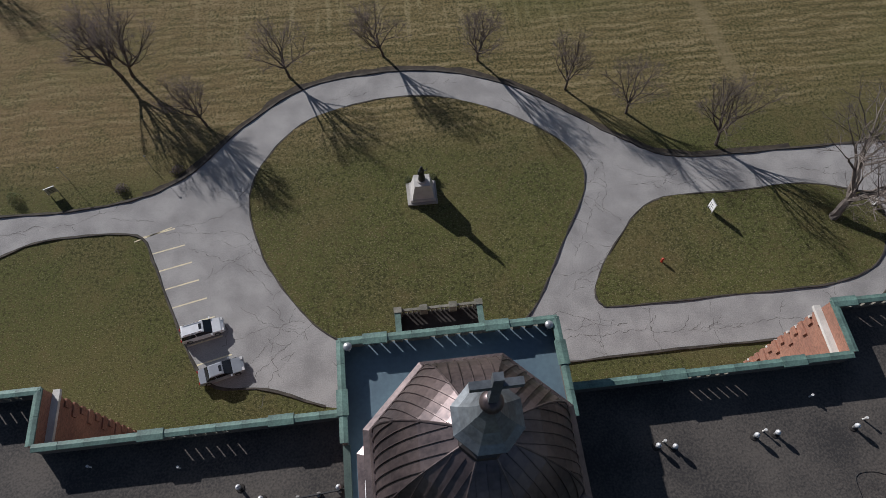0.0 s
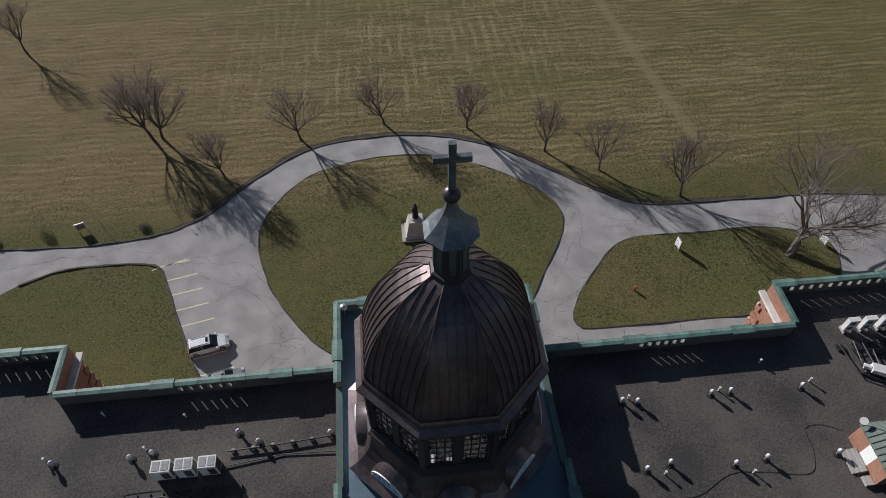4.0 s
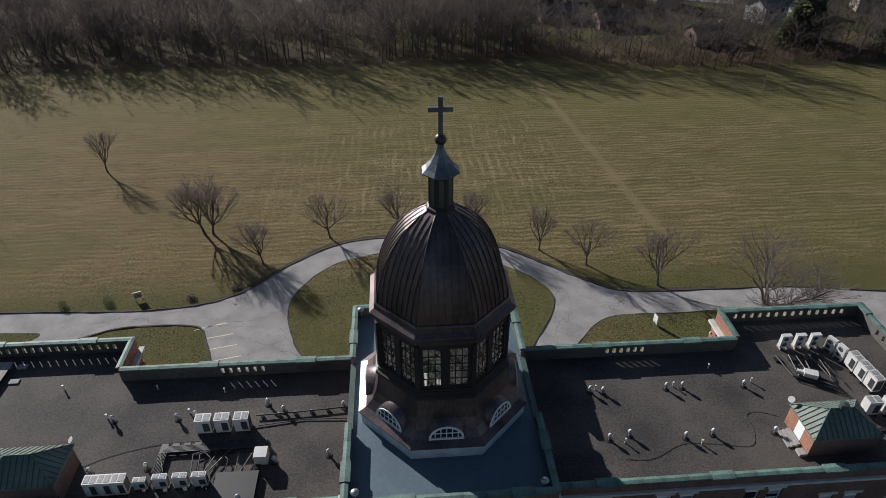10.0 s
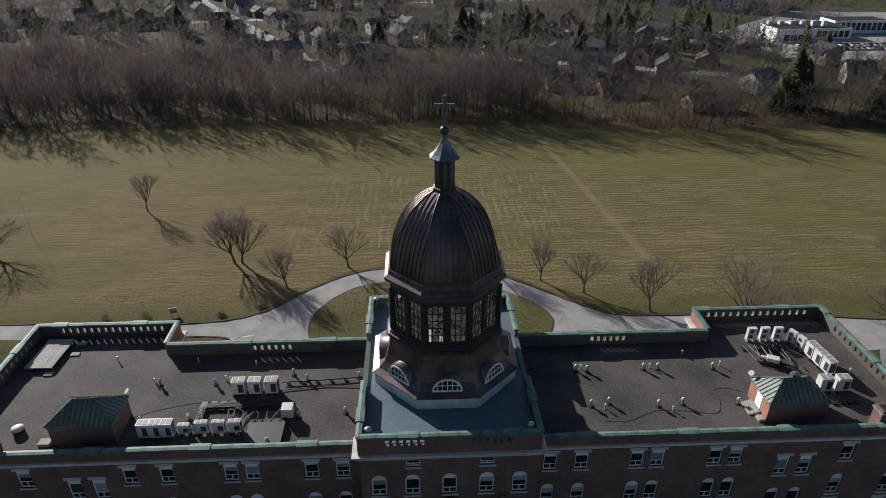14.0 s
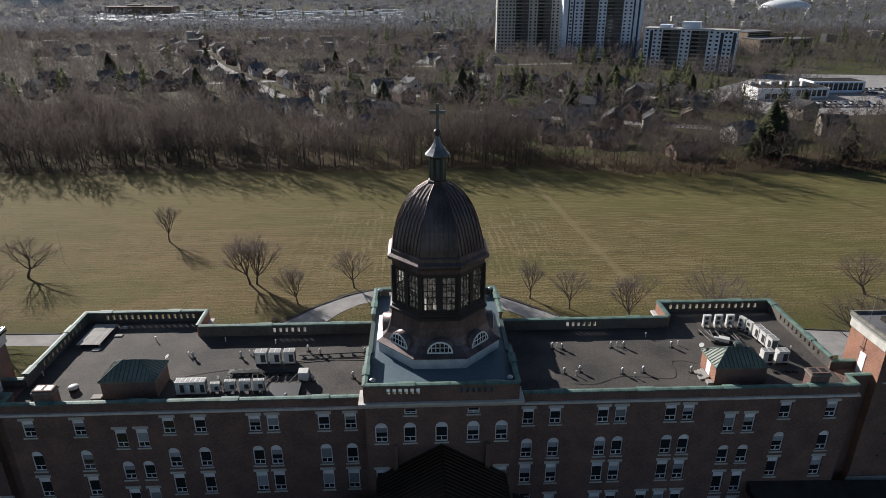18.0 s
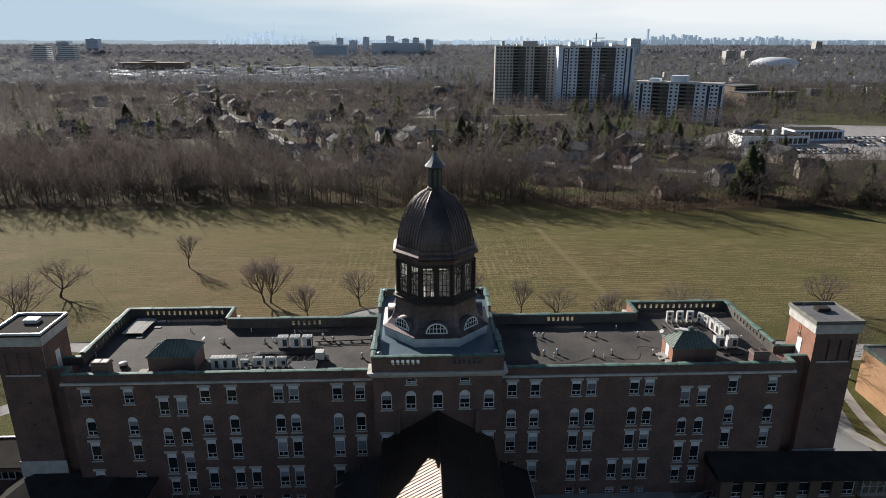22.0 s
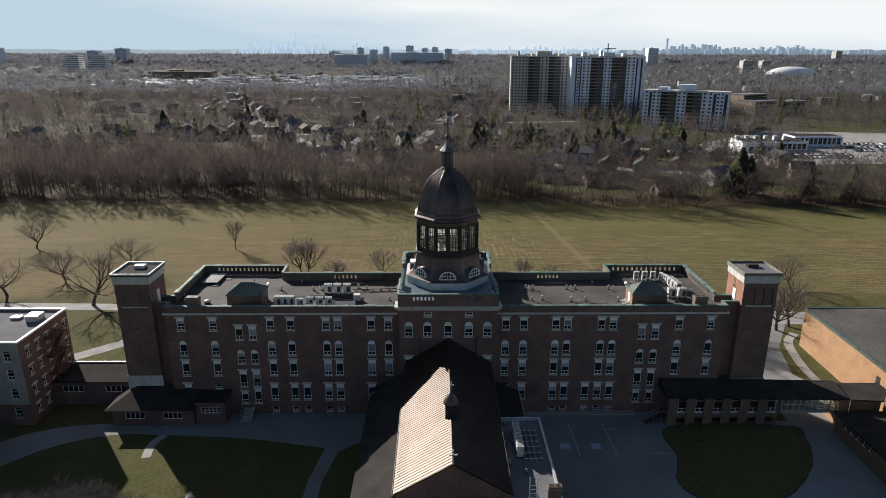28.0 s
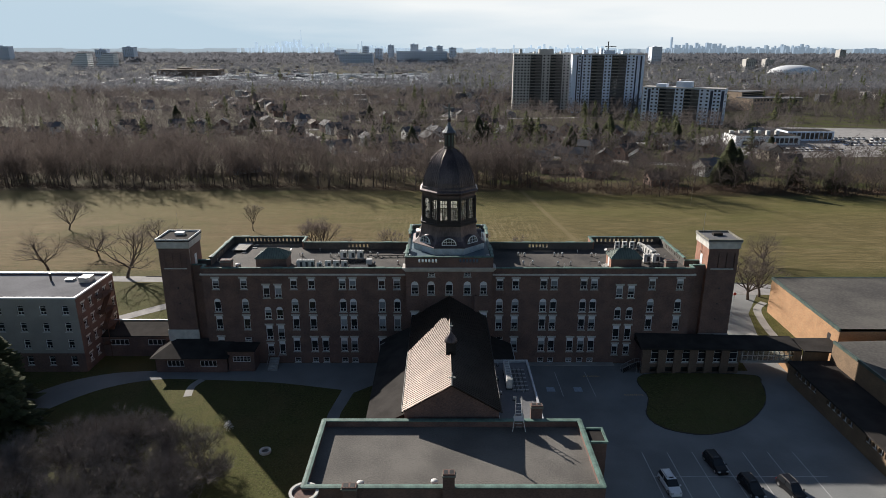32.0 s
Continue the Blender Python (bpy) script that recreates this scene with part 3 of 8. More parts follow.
for x in (20.4, 26.2):
    part("line", ribbon([(x, -1.5), (x + 0.1, -10.5)], 0.06, 0.03), WHITE_LINE, rear_lines)
for x in (18.6, 23.6):
    part("bay_marking", sheet([(x - 0.75, -8.8), (x + 0.75, -8.8), (x + 0.75, -7.2), (x - 0.75, -7.2)], 0.03), mat("pale_blue_paint", (0.42, 0.50, 0.58), (0.3, 0.36, 0.42), 1.5, 12), rear_lines)


def crack(x, y, heading, length, seed, g):
    rnd, line, way = random.Random(seed), [(x, y)], heading
    for i in range(int(length / 0.3)):
        way += rnd.uniform(-0.06, 0.06)
        turn = way + rnd.uniform(-0.75, 0.75)
        x, y = x + 0.3 * math.cos(turn), y + 0.3 * math.sin(turn)
        line.append((x, y))
        if rnd.random() < 0.05 and length > 4:
            crack(x, y, way + rnd.choice((-1, 1)) * rnd.uniform(0.5, 1.1), rnd.uniform(1.0, 3.0), seed * 31 + i, g)
    ribbon(line, 0.017, 0.027 + 0.00001 * (seed % 97), g, rough=0.9, seed=seed)


g = G()
for i, (x, y, h, ln) in enumerate([(-26, 40, 0.3, 9), (-22, 36, -0.7, 10), (-25, 45, -0.1, 7), (-19, 32, -1.2, 6), (-16, 30, -2.2, 8), (-24, 31.5, 0.5, 7), (-30, 47.5, 0.1, 10), (-14, 33, -2.4, 9),
                                   (16, 44, -0.3, 8), (18, 40, -0.2, 7), (14, 36, 0.1, 8), (19, 47, 0.5, 6), (21, 50, 1.3, 8), (13, 31, -0.1, 7), (24, 25.6, 1.5, 5.4), (31, 25.6, 1.7, 5.4), (38, 25.6, 1.4, 5.4),
                                   (18, 25.6, 1.6, 5.4), (44, 27, 1.2, 5), (14, 28, 0.02, 22), (-45, 49, 0.1, 9), (-38, 49.5, -0.1, 6), (12, 62.5, -0.7, 6), (-11, 65, 0.2, 6), (30, 46.5, 0.9, 5), (26, 47, 0.0, 9), (-21, 29, 0.9, 12), (-17, 33.5, 1.9, 9), (-28, 44, -0.5, 12), (-33, 47, -0.2, 14), (-23, 50, 1.0, 9), (-26, 52, 0.1, 8),
                                   (-12, 28.5, -0.9, 6), (17, 38, 1.1, 11), (15, 33, 0.6, 9), (22, 43, 1.4, 9), (20, 46, -0.9, 7), (25, 50, -0.6, 8), (12, 29.5, 0.1, 10), (34, 47, 0.05, 12), (46, 47, 0.0, 12), (-55, 48, 0.05, 10), (-2, 66, 0.05, 9), (28, 27.5, 0.03, 18)]):
    crack(x, y, h, ln, 40 + i, g)
tagged(part("road_cracks", g, CRACK), "dark cracks running through the drive", "crack", kind="structure")

# ---- the main building ----
WT, PT, DECK, PDECK = 20.35, 22.95, 18.8, 21.9
building = thing("school_building", "long four-storey red-brick institution with green copper-capped parapets", "building")


def wall(name, a, b, z0, z1, holes=(), thick=0.45, material=BRICK, parent=None, label="", inner=None):
    """An upright wall from a to b; its outer face looks to the right of that way. Holes: (along, along, low, high)."""
    a, b = Vector((*a, 0)), Vector((*b, 0))
    d = (b - a)
    length = d.length
    d.normalize()
    g = G()
    back, sides = grid(g, a, d, Vector((d.y, -d.x, 0)), length, z0, z1, holes, thick)
    ob = part(name, g, material, parent, label)
    if inner:
        ob.data.materials.append(inner)
        # Slot reveals are coloured paler than the brick for the light showing in them.
        ob.data.materials.append(MOSSY_STONE)
        for i in back:
            ob.data.polygons[i].material_index = 1
        for i in sides:
            ob.data.polygons[i].material_index = 2
    return ob


def grid(g, a, d, nrm, length, z0, z1, holes, thick):
    """The faces of an upright slab with openings; gives the numbers of its back faces and of the reveals."""
    us = sorted({0.0, length, *[h[0] for h in holes], *[h[1] for h in holes]})
    zs = sorted({z0, z1, *[h[2] for h in holes], *[h[3] for h in holes]})
    cache, back, sides = {}, [], []

    def vid(u, z, depth):
        key = (round(u, 4), round(z, 4), depth)
        if key not in cache:
            cache[key] = len(g.v)
            p = a + d * u - nrm * (thick * depth)
            g.v.append((p.x, p.y, z))
        return cache[key]

    solid = {}
    for i in range(len(us) - 1):
        for j in range(len(zs) - 1):
            um, zm = (us[i] + us[i + 1]) / 2, (zs[j] + zs[j + 1]) / 2
            solid[i, j] = not any(h[0] < um < h[1] and h[2] < zm < h[3] for h in holes)
    for (i, j), full in solid.items():
        u0, u1, w0, w1 = us[i], us[i + 1], zs[j], zs[j + 1]
        if not full:
            continue
        g.f.append((vid(u0, w0, 0), vid(u1, w0, 0), vid(u1, w1, 0), vid(u0, w1, 0)))
        back.append(len(g.f))
        g.f.append((vid(u0, w1, 1), vid(u1, w1, 1), vid(u1, w0, 1), vid(u0, w0, 1)))
        for di, dj, p, q in ((-1, 0, (u0, w1), (u0, w0)), (1, 0, (u1, w0), (u1, w1)), (0, -1, (u0, w0), (u1, w0)), (0, 1, (u1, w1), (u0, w1))):
            if not solid.get((i + di, j + dj), False):
                if di and (i + di, j) not in solid:          # the ends stand back a little from the corner
                    p, q = (p[0] - di * 0.005, p[1]), (q[0] - di * 0.005, q[1])
                elif (i + di, j + dj) in solid:
                    sides.append(len(g.f))
                g.f.append((vid(*p, 0), vid(*p, 1), vid(*q, 1), vid(*q, 0)))
    return back, sides


# windows: shared meshes by size and kind
WINDOW_MESH = {}


def window_meshes(w, h, arched, style):
    key = (round(w, 2), round(h, 2), arched, style)
    if key in WINDOW_MESH:
        return WINDOW_MESH[key]
    f, t, r = G(), 0.11, w / 2
    top = h - r if arched else h
    low = min(0.62, h * 0.35)
    cut = h * (0.74 if not arched else 0.72)
    gaps = [(t, r - 0.04, t, low), (r + 0.04, w - t, t, low)]
    if h > 1.6:
        gaps.append((t, w - t, low + 0.08, min(cut, top - 0.1)))
        if not arched:
            gaps.append((t, w - t, cut + 0.06, h - t))
    else:
        gaps.append((t, w - t, low + 0.08, h - t))
    grid(f, Vector((-r, 0.16, 0)), Vector((1, 0, 0)), Vector((0, -1, 0)), w, 0.0, top, gaps, 0.1)
    corner = None
    if arched:
        n = 10
        arc = [(r * math.cos(math.pi * i / n), top + r * math.sin(math.pi * i / n)) for i in range(n + 1)]
        inner = [((r - t) * math.cos(math.pi * i / n), top + (r - t) * math.sin(math.pi * i / n)) for i in range(n + 1)]
        f.loops([[(x, 0.162, z) for x, z in arc], [(x, 0.162, z) for x, z in inner]], close=False, cap=False)
        corner = G()
        for s in (1, -1):
            pts = [(s * x, z) for x, z in arc[:n // 2 + 1]]
            for p, q in zip(pts, pts[1:]):
                quad = [(p[0], 0.004, p[1]), (s * r, 0.004, p[1]), (s * r, 0.004, q[1]), (q[0], 0.004, q[1])]
                corner.add(quad, [(0, 1, 2, 3) if s > 0 else (3, 2, 1, 0)])
                corner.add([(p[0], 0.004, p[1]), (q[0], 0.004, q[1]), (q[0], 0.2, q[1]), (p[0], 0.2, p[1])], [(0, 1, 2, 3)])
        corner = mesh_of("brick_arch", corner, BRICK)
    pane = mesh_of("pane", G().box(-r + 0.03, r - 0.03, 0.215, 0.235, 0.03, h - 0.03), DARK_GLASS)
    blind = board = None
    if h > 1.6 and style != "plain":
        top_pts = [(-r + t, cut + 0.05), (r - t, cut + 0.05)] + ([((r - t) * math.cos(math.pi * i / 10), top + (r - t) * math.sin(math.pi * i / 10)) for i in range(11)] if arched else [(r - t, h - t), (-r + t, h - t)])
        if arched and cut + 0.05 > top:
            top_pts = [(x, z) for x, z in top_pts[2:] if z > cut + 0.05]
        board = mesh_of("top_panel", G().loops([[(x, y, z) for x, z in top_pts] for y in (0.2, 0.185)]), BLIND)
    if style in ("blind", "half"):
        blind = mesh_of("blind", G().box(-r + t, r - t, 0.2, 0.208, low + 0.09 if style == "blind" else low + (cut - low) * 0.5, cut if h > 1.6 else h - t), SHADE)
    sill = mesh_of("sill", G().box(-r - 0.12, r + 0.12, -0.1, 0.16, -0.16, 0), STONE)
    lintel = None if arched else mesh_of("lintel", G().box(-r - 0.2, r + 0.2, -0.05, 0.14, h, h + 0.34), STONE)
    WINDOW_MESH[key] = (mesh_of("window", f, WHITE), pane, blind, sill, lintel, corner, board)
    return WINDOW_MESH[key]


def window(parent, x, y, z, w, h, arched=False, style="dark", rz=0.0, lintel_on=True):
    f, pane, blind, sill, lintel, corner, board = window_meshes(w, h, arched, style)
    ob = part("window", f, None, parent, at=pose(x, y, z, 0, 0, rz))
    part("pane", pane, None, ob)
    part("sill", sill, None, ob)
    if blind:
        part("blind", blind, None, ob, "closed grey blind" if style == "blind" else "half-drawn grey blind")
    if board:
        part("top_panel", board, None, ob)
    if lintel and lintel_on:
        part("lintel", lintel, None, ob)
    if corner:
        part("brick_arch", corner, None, ob)
    return ob


rnd = random.Random(5)


def style():
    return rnd.choice(("dark", "dark", "dark", "half", "half", "blind"))


SOUTH = 2.4
FRONT_TOP = 19.95
END = {-1: 47.0, 1: 46.65}               # where each wing ends
FULL = {-1: [9.97, 12.88, 18.43, 20.4, 26.31, 29.69, 39.24, 44.57], 1: [9.73, 12.76, 18.14, 20.13, 25.81, 27.8, 38.9, 44.22]}
STAIR = [32.73, 35.0]
W = 1.3
ROWS_Z = [(15.6, 2.2, False), (10.95, 2.75, True), (7.2, 2.85, False)]
STAIR_Z = [(13.85, 2.55, False), (9.4, 2.6, True), (5.0, 3.1, False)]
LOW = {-1: [9.97 + 3.06, 18.5, 20.5, 24.2, 26.35, 29.85], 1: [12.8, 18.2, 20.15, 23.8, 25.95, 28.0]}
for side in (-1, 1):
    specs = []
    for x in FULL[side]:
        for z, h, arch in ROWS_Z:
            specs.append((side * x, z, W, h, arch))
    for x in STAIR:
        for z, h, arch in STAIR_Z:
            specs.append((side * x, z, W, h, arch))
        specs.append((side * x, 1.8, 1.2, 2.3 if side > 0 or x > 34 else 2.9, False))
    for x in LOW[side]:
        specs.append((side * x, 2.5, W, 3.0, False))
        if x > 15:
            specs.append((side * x, 0.1, 1.2, 1.05, False))
    if side < 0:
        specs += [(-44.6, 2.6, W, 3.0, False), (-39.3, 4.6, 1.3, 0.9, False), (-9.97, 4.7, 1.3, 0.9, False)]
    else:
        specs += [(9.9, 4.7, 1.3, 0.9, False)]
    run_m = END[side] - 8.0
    x0 = -END[-1] if side < 0 else 8.0
    holes = [(x - w / 2 - x0, x + w / 2 - x0, z, z + h) for x, z, w, h, arch in specs]
    wall("wall_south", (x0, SOUTH), (x0 + run_m, SOUTH), 0.0, 18.5, holes, parent=building)
    # Added dark sheet stands in for the shade of the rooms behind.
    part("dark_room_sheet", G().box(x0 + 0.5, x0 + run_m - 0.4, SOUTH + 0.9, SOUTH + 1.0, 0, 18.4), DARK_WOOD, building)
    for x, z, w, h, arch in specs:
        window(building, x, SOUTH, z, w, h, arch, style(), lintel_on=h > 1.1)
    xe = side * END[side]
    # cornice band and upper brick
    part("cornice", G().box(x0 - (0.3 if side < 0 else -0.3), x0 + run_m + (0.3 if side > 0 else -0.3), SOUTH - 0.28, SOUTH + 0.2, 18.5, 18.78), STONE, building)
    # end, north and step walls; step walls get the sunlit brick colour
    if side > 0:
        wall("wall_end", (xe, SOUTH), (xe, 22.3), 0, 18.5, parent=building)
        wall("wall_north", (xe, 22.3), (30.7, 22.3), 0, 18.5, [(1.4 + 3.3 * i, 2.7 + 3.3 * i, z, z + 2.3) for i in range(5) for z in (2.5, 6.6, 10.7, 14.6)], parent=building)
        wall("wall_step", (30.7, 22.3), (30.7, 18.05), 0, 18.5, [], parent=building, material=SUNLIT_BRICK)
        wall("wall_north", (30.7, 18.05), (8.0, 18.05), 0, 18.5, [(2.2 + 3.6 * i, 3.5 + 3.6 * i, z, z + 2.3) for i in range(6) for z in (2.5, 6.6, 10.7, 14.6)], parent=building)
    else:
        wall("wall_end", (xe, 22.3), (xe, SOUTH), 0, 18.5, parent=building)
        wall("wall_north", (-30.7, 22.3), (xe, 22.3), 0, 18.5, [(2.2 + 3.3 * i, 3.5 + 3.3 * i, z, z + 2.3) for i in range(5) for z in (2.5, 6.6, 10.7, 14.6)], parent=building)
        wall("wall_step", (-30.7, 18.05), (-30.7, 22.3), 0, 18.5, material=SUNLIT_BRICK, parent=building)
        wall("wall_north", (-8.0, 18.05), (-30.7, 18.05), 0, 18.5, [(2.2 + 3.6 * i, 3.5 + 3.6 * i, z, z + 2.3) for i in range(6) for z in (2.5, 6.6, 10.7, 14.6)], parent=building)
    for i in range(5):
        for z in (2.5, 6.6, 10.7, 14.6):
            window(building, 44.6 - 3.3 * i if side > 0 else -33.55 - 3.3 * i, 22.3, z, 1.3, 2.3, False, style(), 180)
    for i in range(6):
        for z in (2.5, 6.6, 10.7, 14.6):
            window(building, side * (30.7 - 2.85 - 3.6 * i) if side > 0 else -(8.0 + 2.85 + 3.6 * i), 18.05, z, 1.3, 2.3, False, style(), 180)
    # stone ledge on the step walls, toothed brick quoins below it
    sx = side * 30.7
    part("ledge", G().box(min(sx, sx - side * 0.55), max(sx, sx - side * 0.55), 18.05, 22.6, 18.5, 18.8), STONE, building)
    for i in range(12):
        part("quoin", G().box(min(sx, sx - side * 0.14), max(sx, sx - side * 0.14), 21.7 if i % 2 else 21.2, 22.36, 17.6 - i * 1.25, 18.25 - i * 1.25), SUNLIT_BRICK, building)
    # roof decks
    part("roof_deck", sheet([(side * 8.0, 2.6), (side * (END[side] - 0.2), 2.6), (side * (END[side] - 0.2), 22.1), (side * 30.9, 22.1), (side * 30.9, 17.9), (side * 8.0, 17.9)], DECK, G()), GRAVEL, building, "dark gravel roof surface")


def parapet(a, b, z0, z1, groups=(), thick=0.32, material=BRICK, slot=0.36, cap=True, low=0.45, high=0.46):
    """A parapet wall with slots (start, pitch, count) and a copper cap laid in lengths."""
    length = math.dist(a, b)
    holes = [(s + p * i - slot / 2, s + p * i + slot / 2, z0 + low + (DECK - 18.5 if z0 < 19 else 0.1), z1 - high) for s, p, n in groups for i in range(n)]
    wall("parapet", a, b, z0, z1, holes, thick, material, building, inner=STAINED_ROOF)
    if not cap:
        return
    d = (Vector(b) - Vector(a)).normalized()
    rz, n = math.degrees(math.atan2(d.y, d.x)), max(1, round(length / 1.9))
    step = length / n
    key = round(step, 3)
    for i in range(n):
        wide = 0.12 if i % 5 == 2 else 0.0
        mesh = COPING.get((key, wide)) or COPING.setdefault((key, wide), mesh_of("coping", G().loops(
            [[(u, -0.13 - wide, -0.1), (u, -0.13 - wide, 0.03 + wide * 0.4), (u, thick / 2, 0.09 + wide * 0.4), (u, thick + 0.13 + wide, 0.03 + wide * 0.4), (u, thick + 0.13 + wide, -0.1)] for u in (0.008, step - 0.008)]), VERDIGRIS))
        p = Vector(a) + d * step * i
        part("coping", mesh, None, building, at=pose(p.x, p.y, z1 + random.uniform(-0.008, 0.008), 0, 0, rz))


COPING = {}
for side in (-1, 1):
    def run(p, q, *args, **kw):
        """Mirrors a run of parapet, keeping its outer face outside."""
        if side > 0:
            parapet(p, q, *args, **kw)
        else:
            parapet((-q[0], q[1]), (-p[0], p[1]), *args, **kw)
    xe = END[side]
    run((8.15, SOUTH - 0.05), (xe, SOUTH - 0.05), 18.78, FRONT_TOP)
    run((xe, SOUTH - 0.05), (xe, 4.2), 18.5, FRONT_TOP)
    run((xe, 7.45), (xe, 22.3), 18.5, WT, [(2.2, 0.97, 10)] if side > 0 else [(2.6, 0.97, 10)])
    run((xe, 22.3), (30.7, 22.3), 18.5, WT, [(2.05, 0.92, 14)] if side > 0 else [(2.1, 0.81, 15)])
    # roofed passage to the tower
    run((xe - 0.32, 4.2), (49.4, 4.2), 18.5, FRONT_TOP)
    run((49.4, 7.45), (xe - 0.32, 7.45), 18.5, FRONT_TOP)
    part("passage", G().box(min(side * xe, side * 49.4), max(side * xe, side * 49.4), 4.25, 7.4, 0, 18.78), BRICK, building)
    run((30.7, 22.3), (30.7, 18.05), 18.8, WT, material=SUNLIT_BRICK)
    run((30.7, 18.05), (8.15, 18.05), 18.5, WT, [(9.8, 0.72, 6)] if side > 0 else [(9.0, 0.78, 6)])

# central pavilion
PAV = [(-6.45, 15.4, 1.35, 2.65, True), (-3.4, 15.4, 1.35, 2.65, True), (0.0, 15.4, 1.35, 2.65, True), (3.4, 15.4, 1.35, 2.65, True), (6.45, 15.4, 1.35, 2.65, True),
       (-3.3, 19.0, 1.3, 0.75, False), (3.4, 19.0, 1.3, 0.75, False), (-6.55, 9.4, 1.35, 2.4, False), (6.55, 9.4, 1.35, 2.4, False)]
wall("wall_south", (-8.05, 0.2), (8.05, 0.2), 0, 20.0, [(x + 8.05 - w / 2, x + 8.05 + w / 2, z, z + h) for x, z, w, h, arch in PAV], parent=building)
# Dark sheet in place of the pavilion's unlit rooms.
part("dark_room_sheet", G().box(-7.5, 7.5, 1.2, 1.3, 0, 19.9), DARK_WOOD, building)
for x, z, w, h, arch in PAV:
    window(building, x, 0.2, z, w, h, arch, style() if h > 1 else "dark", lintel_on=h > 1)
wall("wall_side", (8.05, 0.2), (8.05, 22.55), 0, 21.5, parent=building)
wall("wall_side", (-8.05, 22.55), (-8.05, 0.2), 0, 21.5, parent=building)
wall("wall_north", (8.05, 22.55), (-8.05, 22.55), 0, 21.5, [(2.4 + 2.6 * i, 3.7 + 2.6 * i, z, z + 2.4) for i in range(5) for z in (7.9, 11.8, 15.7)], parent=building)
for i in range(5):
    for z in (7.9, 11.8, 15.7):
        window(building, 8.05 - 3.05 - 2.6 * i, 22.55, z, 1.3, 2.4, False, style(), 180)
part("cornice", G().loops([[(-8.15 - o, 0.2 - o, z), (8.15 + o, 0.2 - o, z), (8.15 + o, 2.3, z), (-8.15 - o, 2.3, z)] for z, o in ((20.0, 0.05), (20.3, 0.25), (20.6, 0.5), (20.85, 0.55))]), STONE, building, "pale moulded stone cornice")
parapet((-8.15, 0.0), (8.15, 0.0), 20.85, PT, [(2.6, 0.62, 6), (10.2, 0.62, 6)], low=0.9)
parapet((8.15, 0.0), (8.15, 7.6), 20.85, PT)
parapet((8.15, 15.2), (8.15, 22.6), 20.85, PT)
parapet((8.15, 22.6), (-8.15, 22.6), 20.85, PT, [(1.6, 0.95, 4), (6.5, 0.95, 4), (11.4, 0.95, 4)], low=0.9)
parapet((-8.15, 22.6), (-8.15, 15.2), 20.85, PT)
parapet((-8.15, 7.6), (-8.15, 0.0), 20.85, PT)
for s in (-1, 1):
    part("lead_flashing", G().box(min(s * 7.7, s * 8.2), max(s * 7.7, s * 8.2), 7.6, 15.2, 20.85, 22.15), VERDIGRIS_ROOF, building)
part("roof_deck", sheet([(-7.9, 0.3), (7.9, 0.3), (7.9, 22.4), (-7.9, 22.4)], PDECK), MEMBRANE, building, "smooth blue-grey roof membrane")

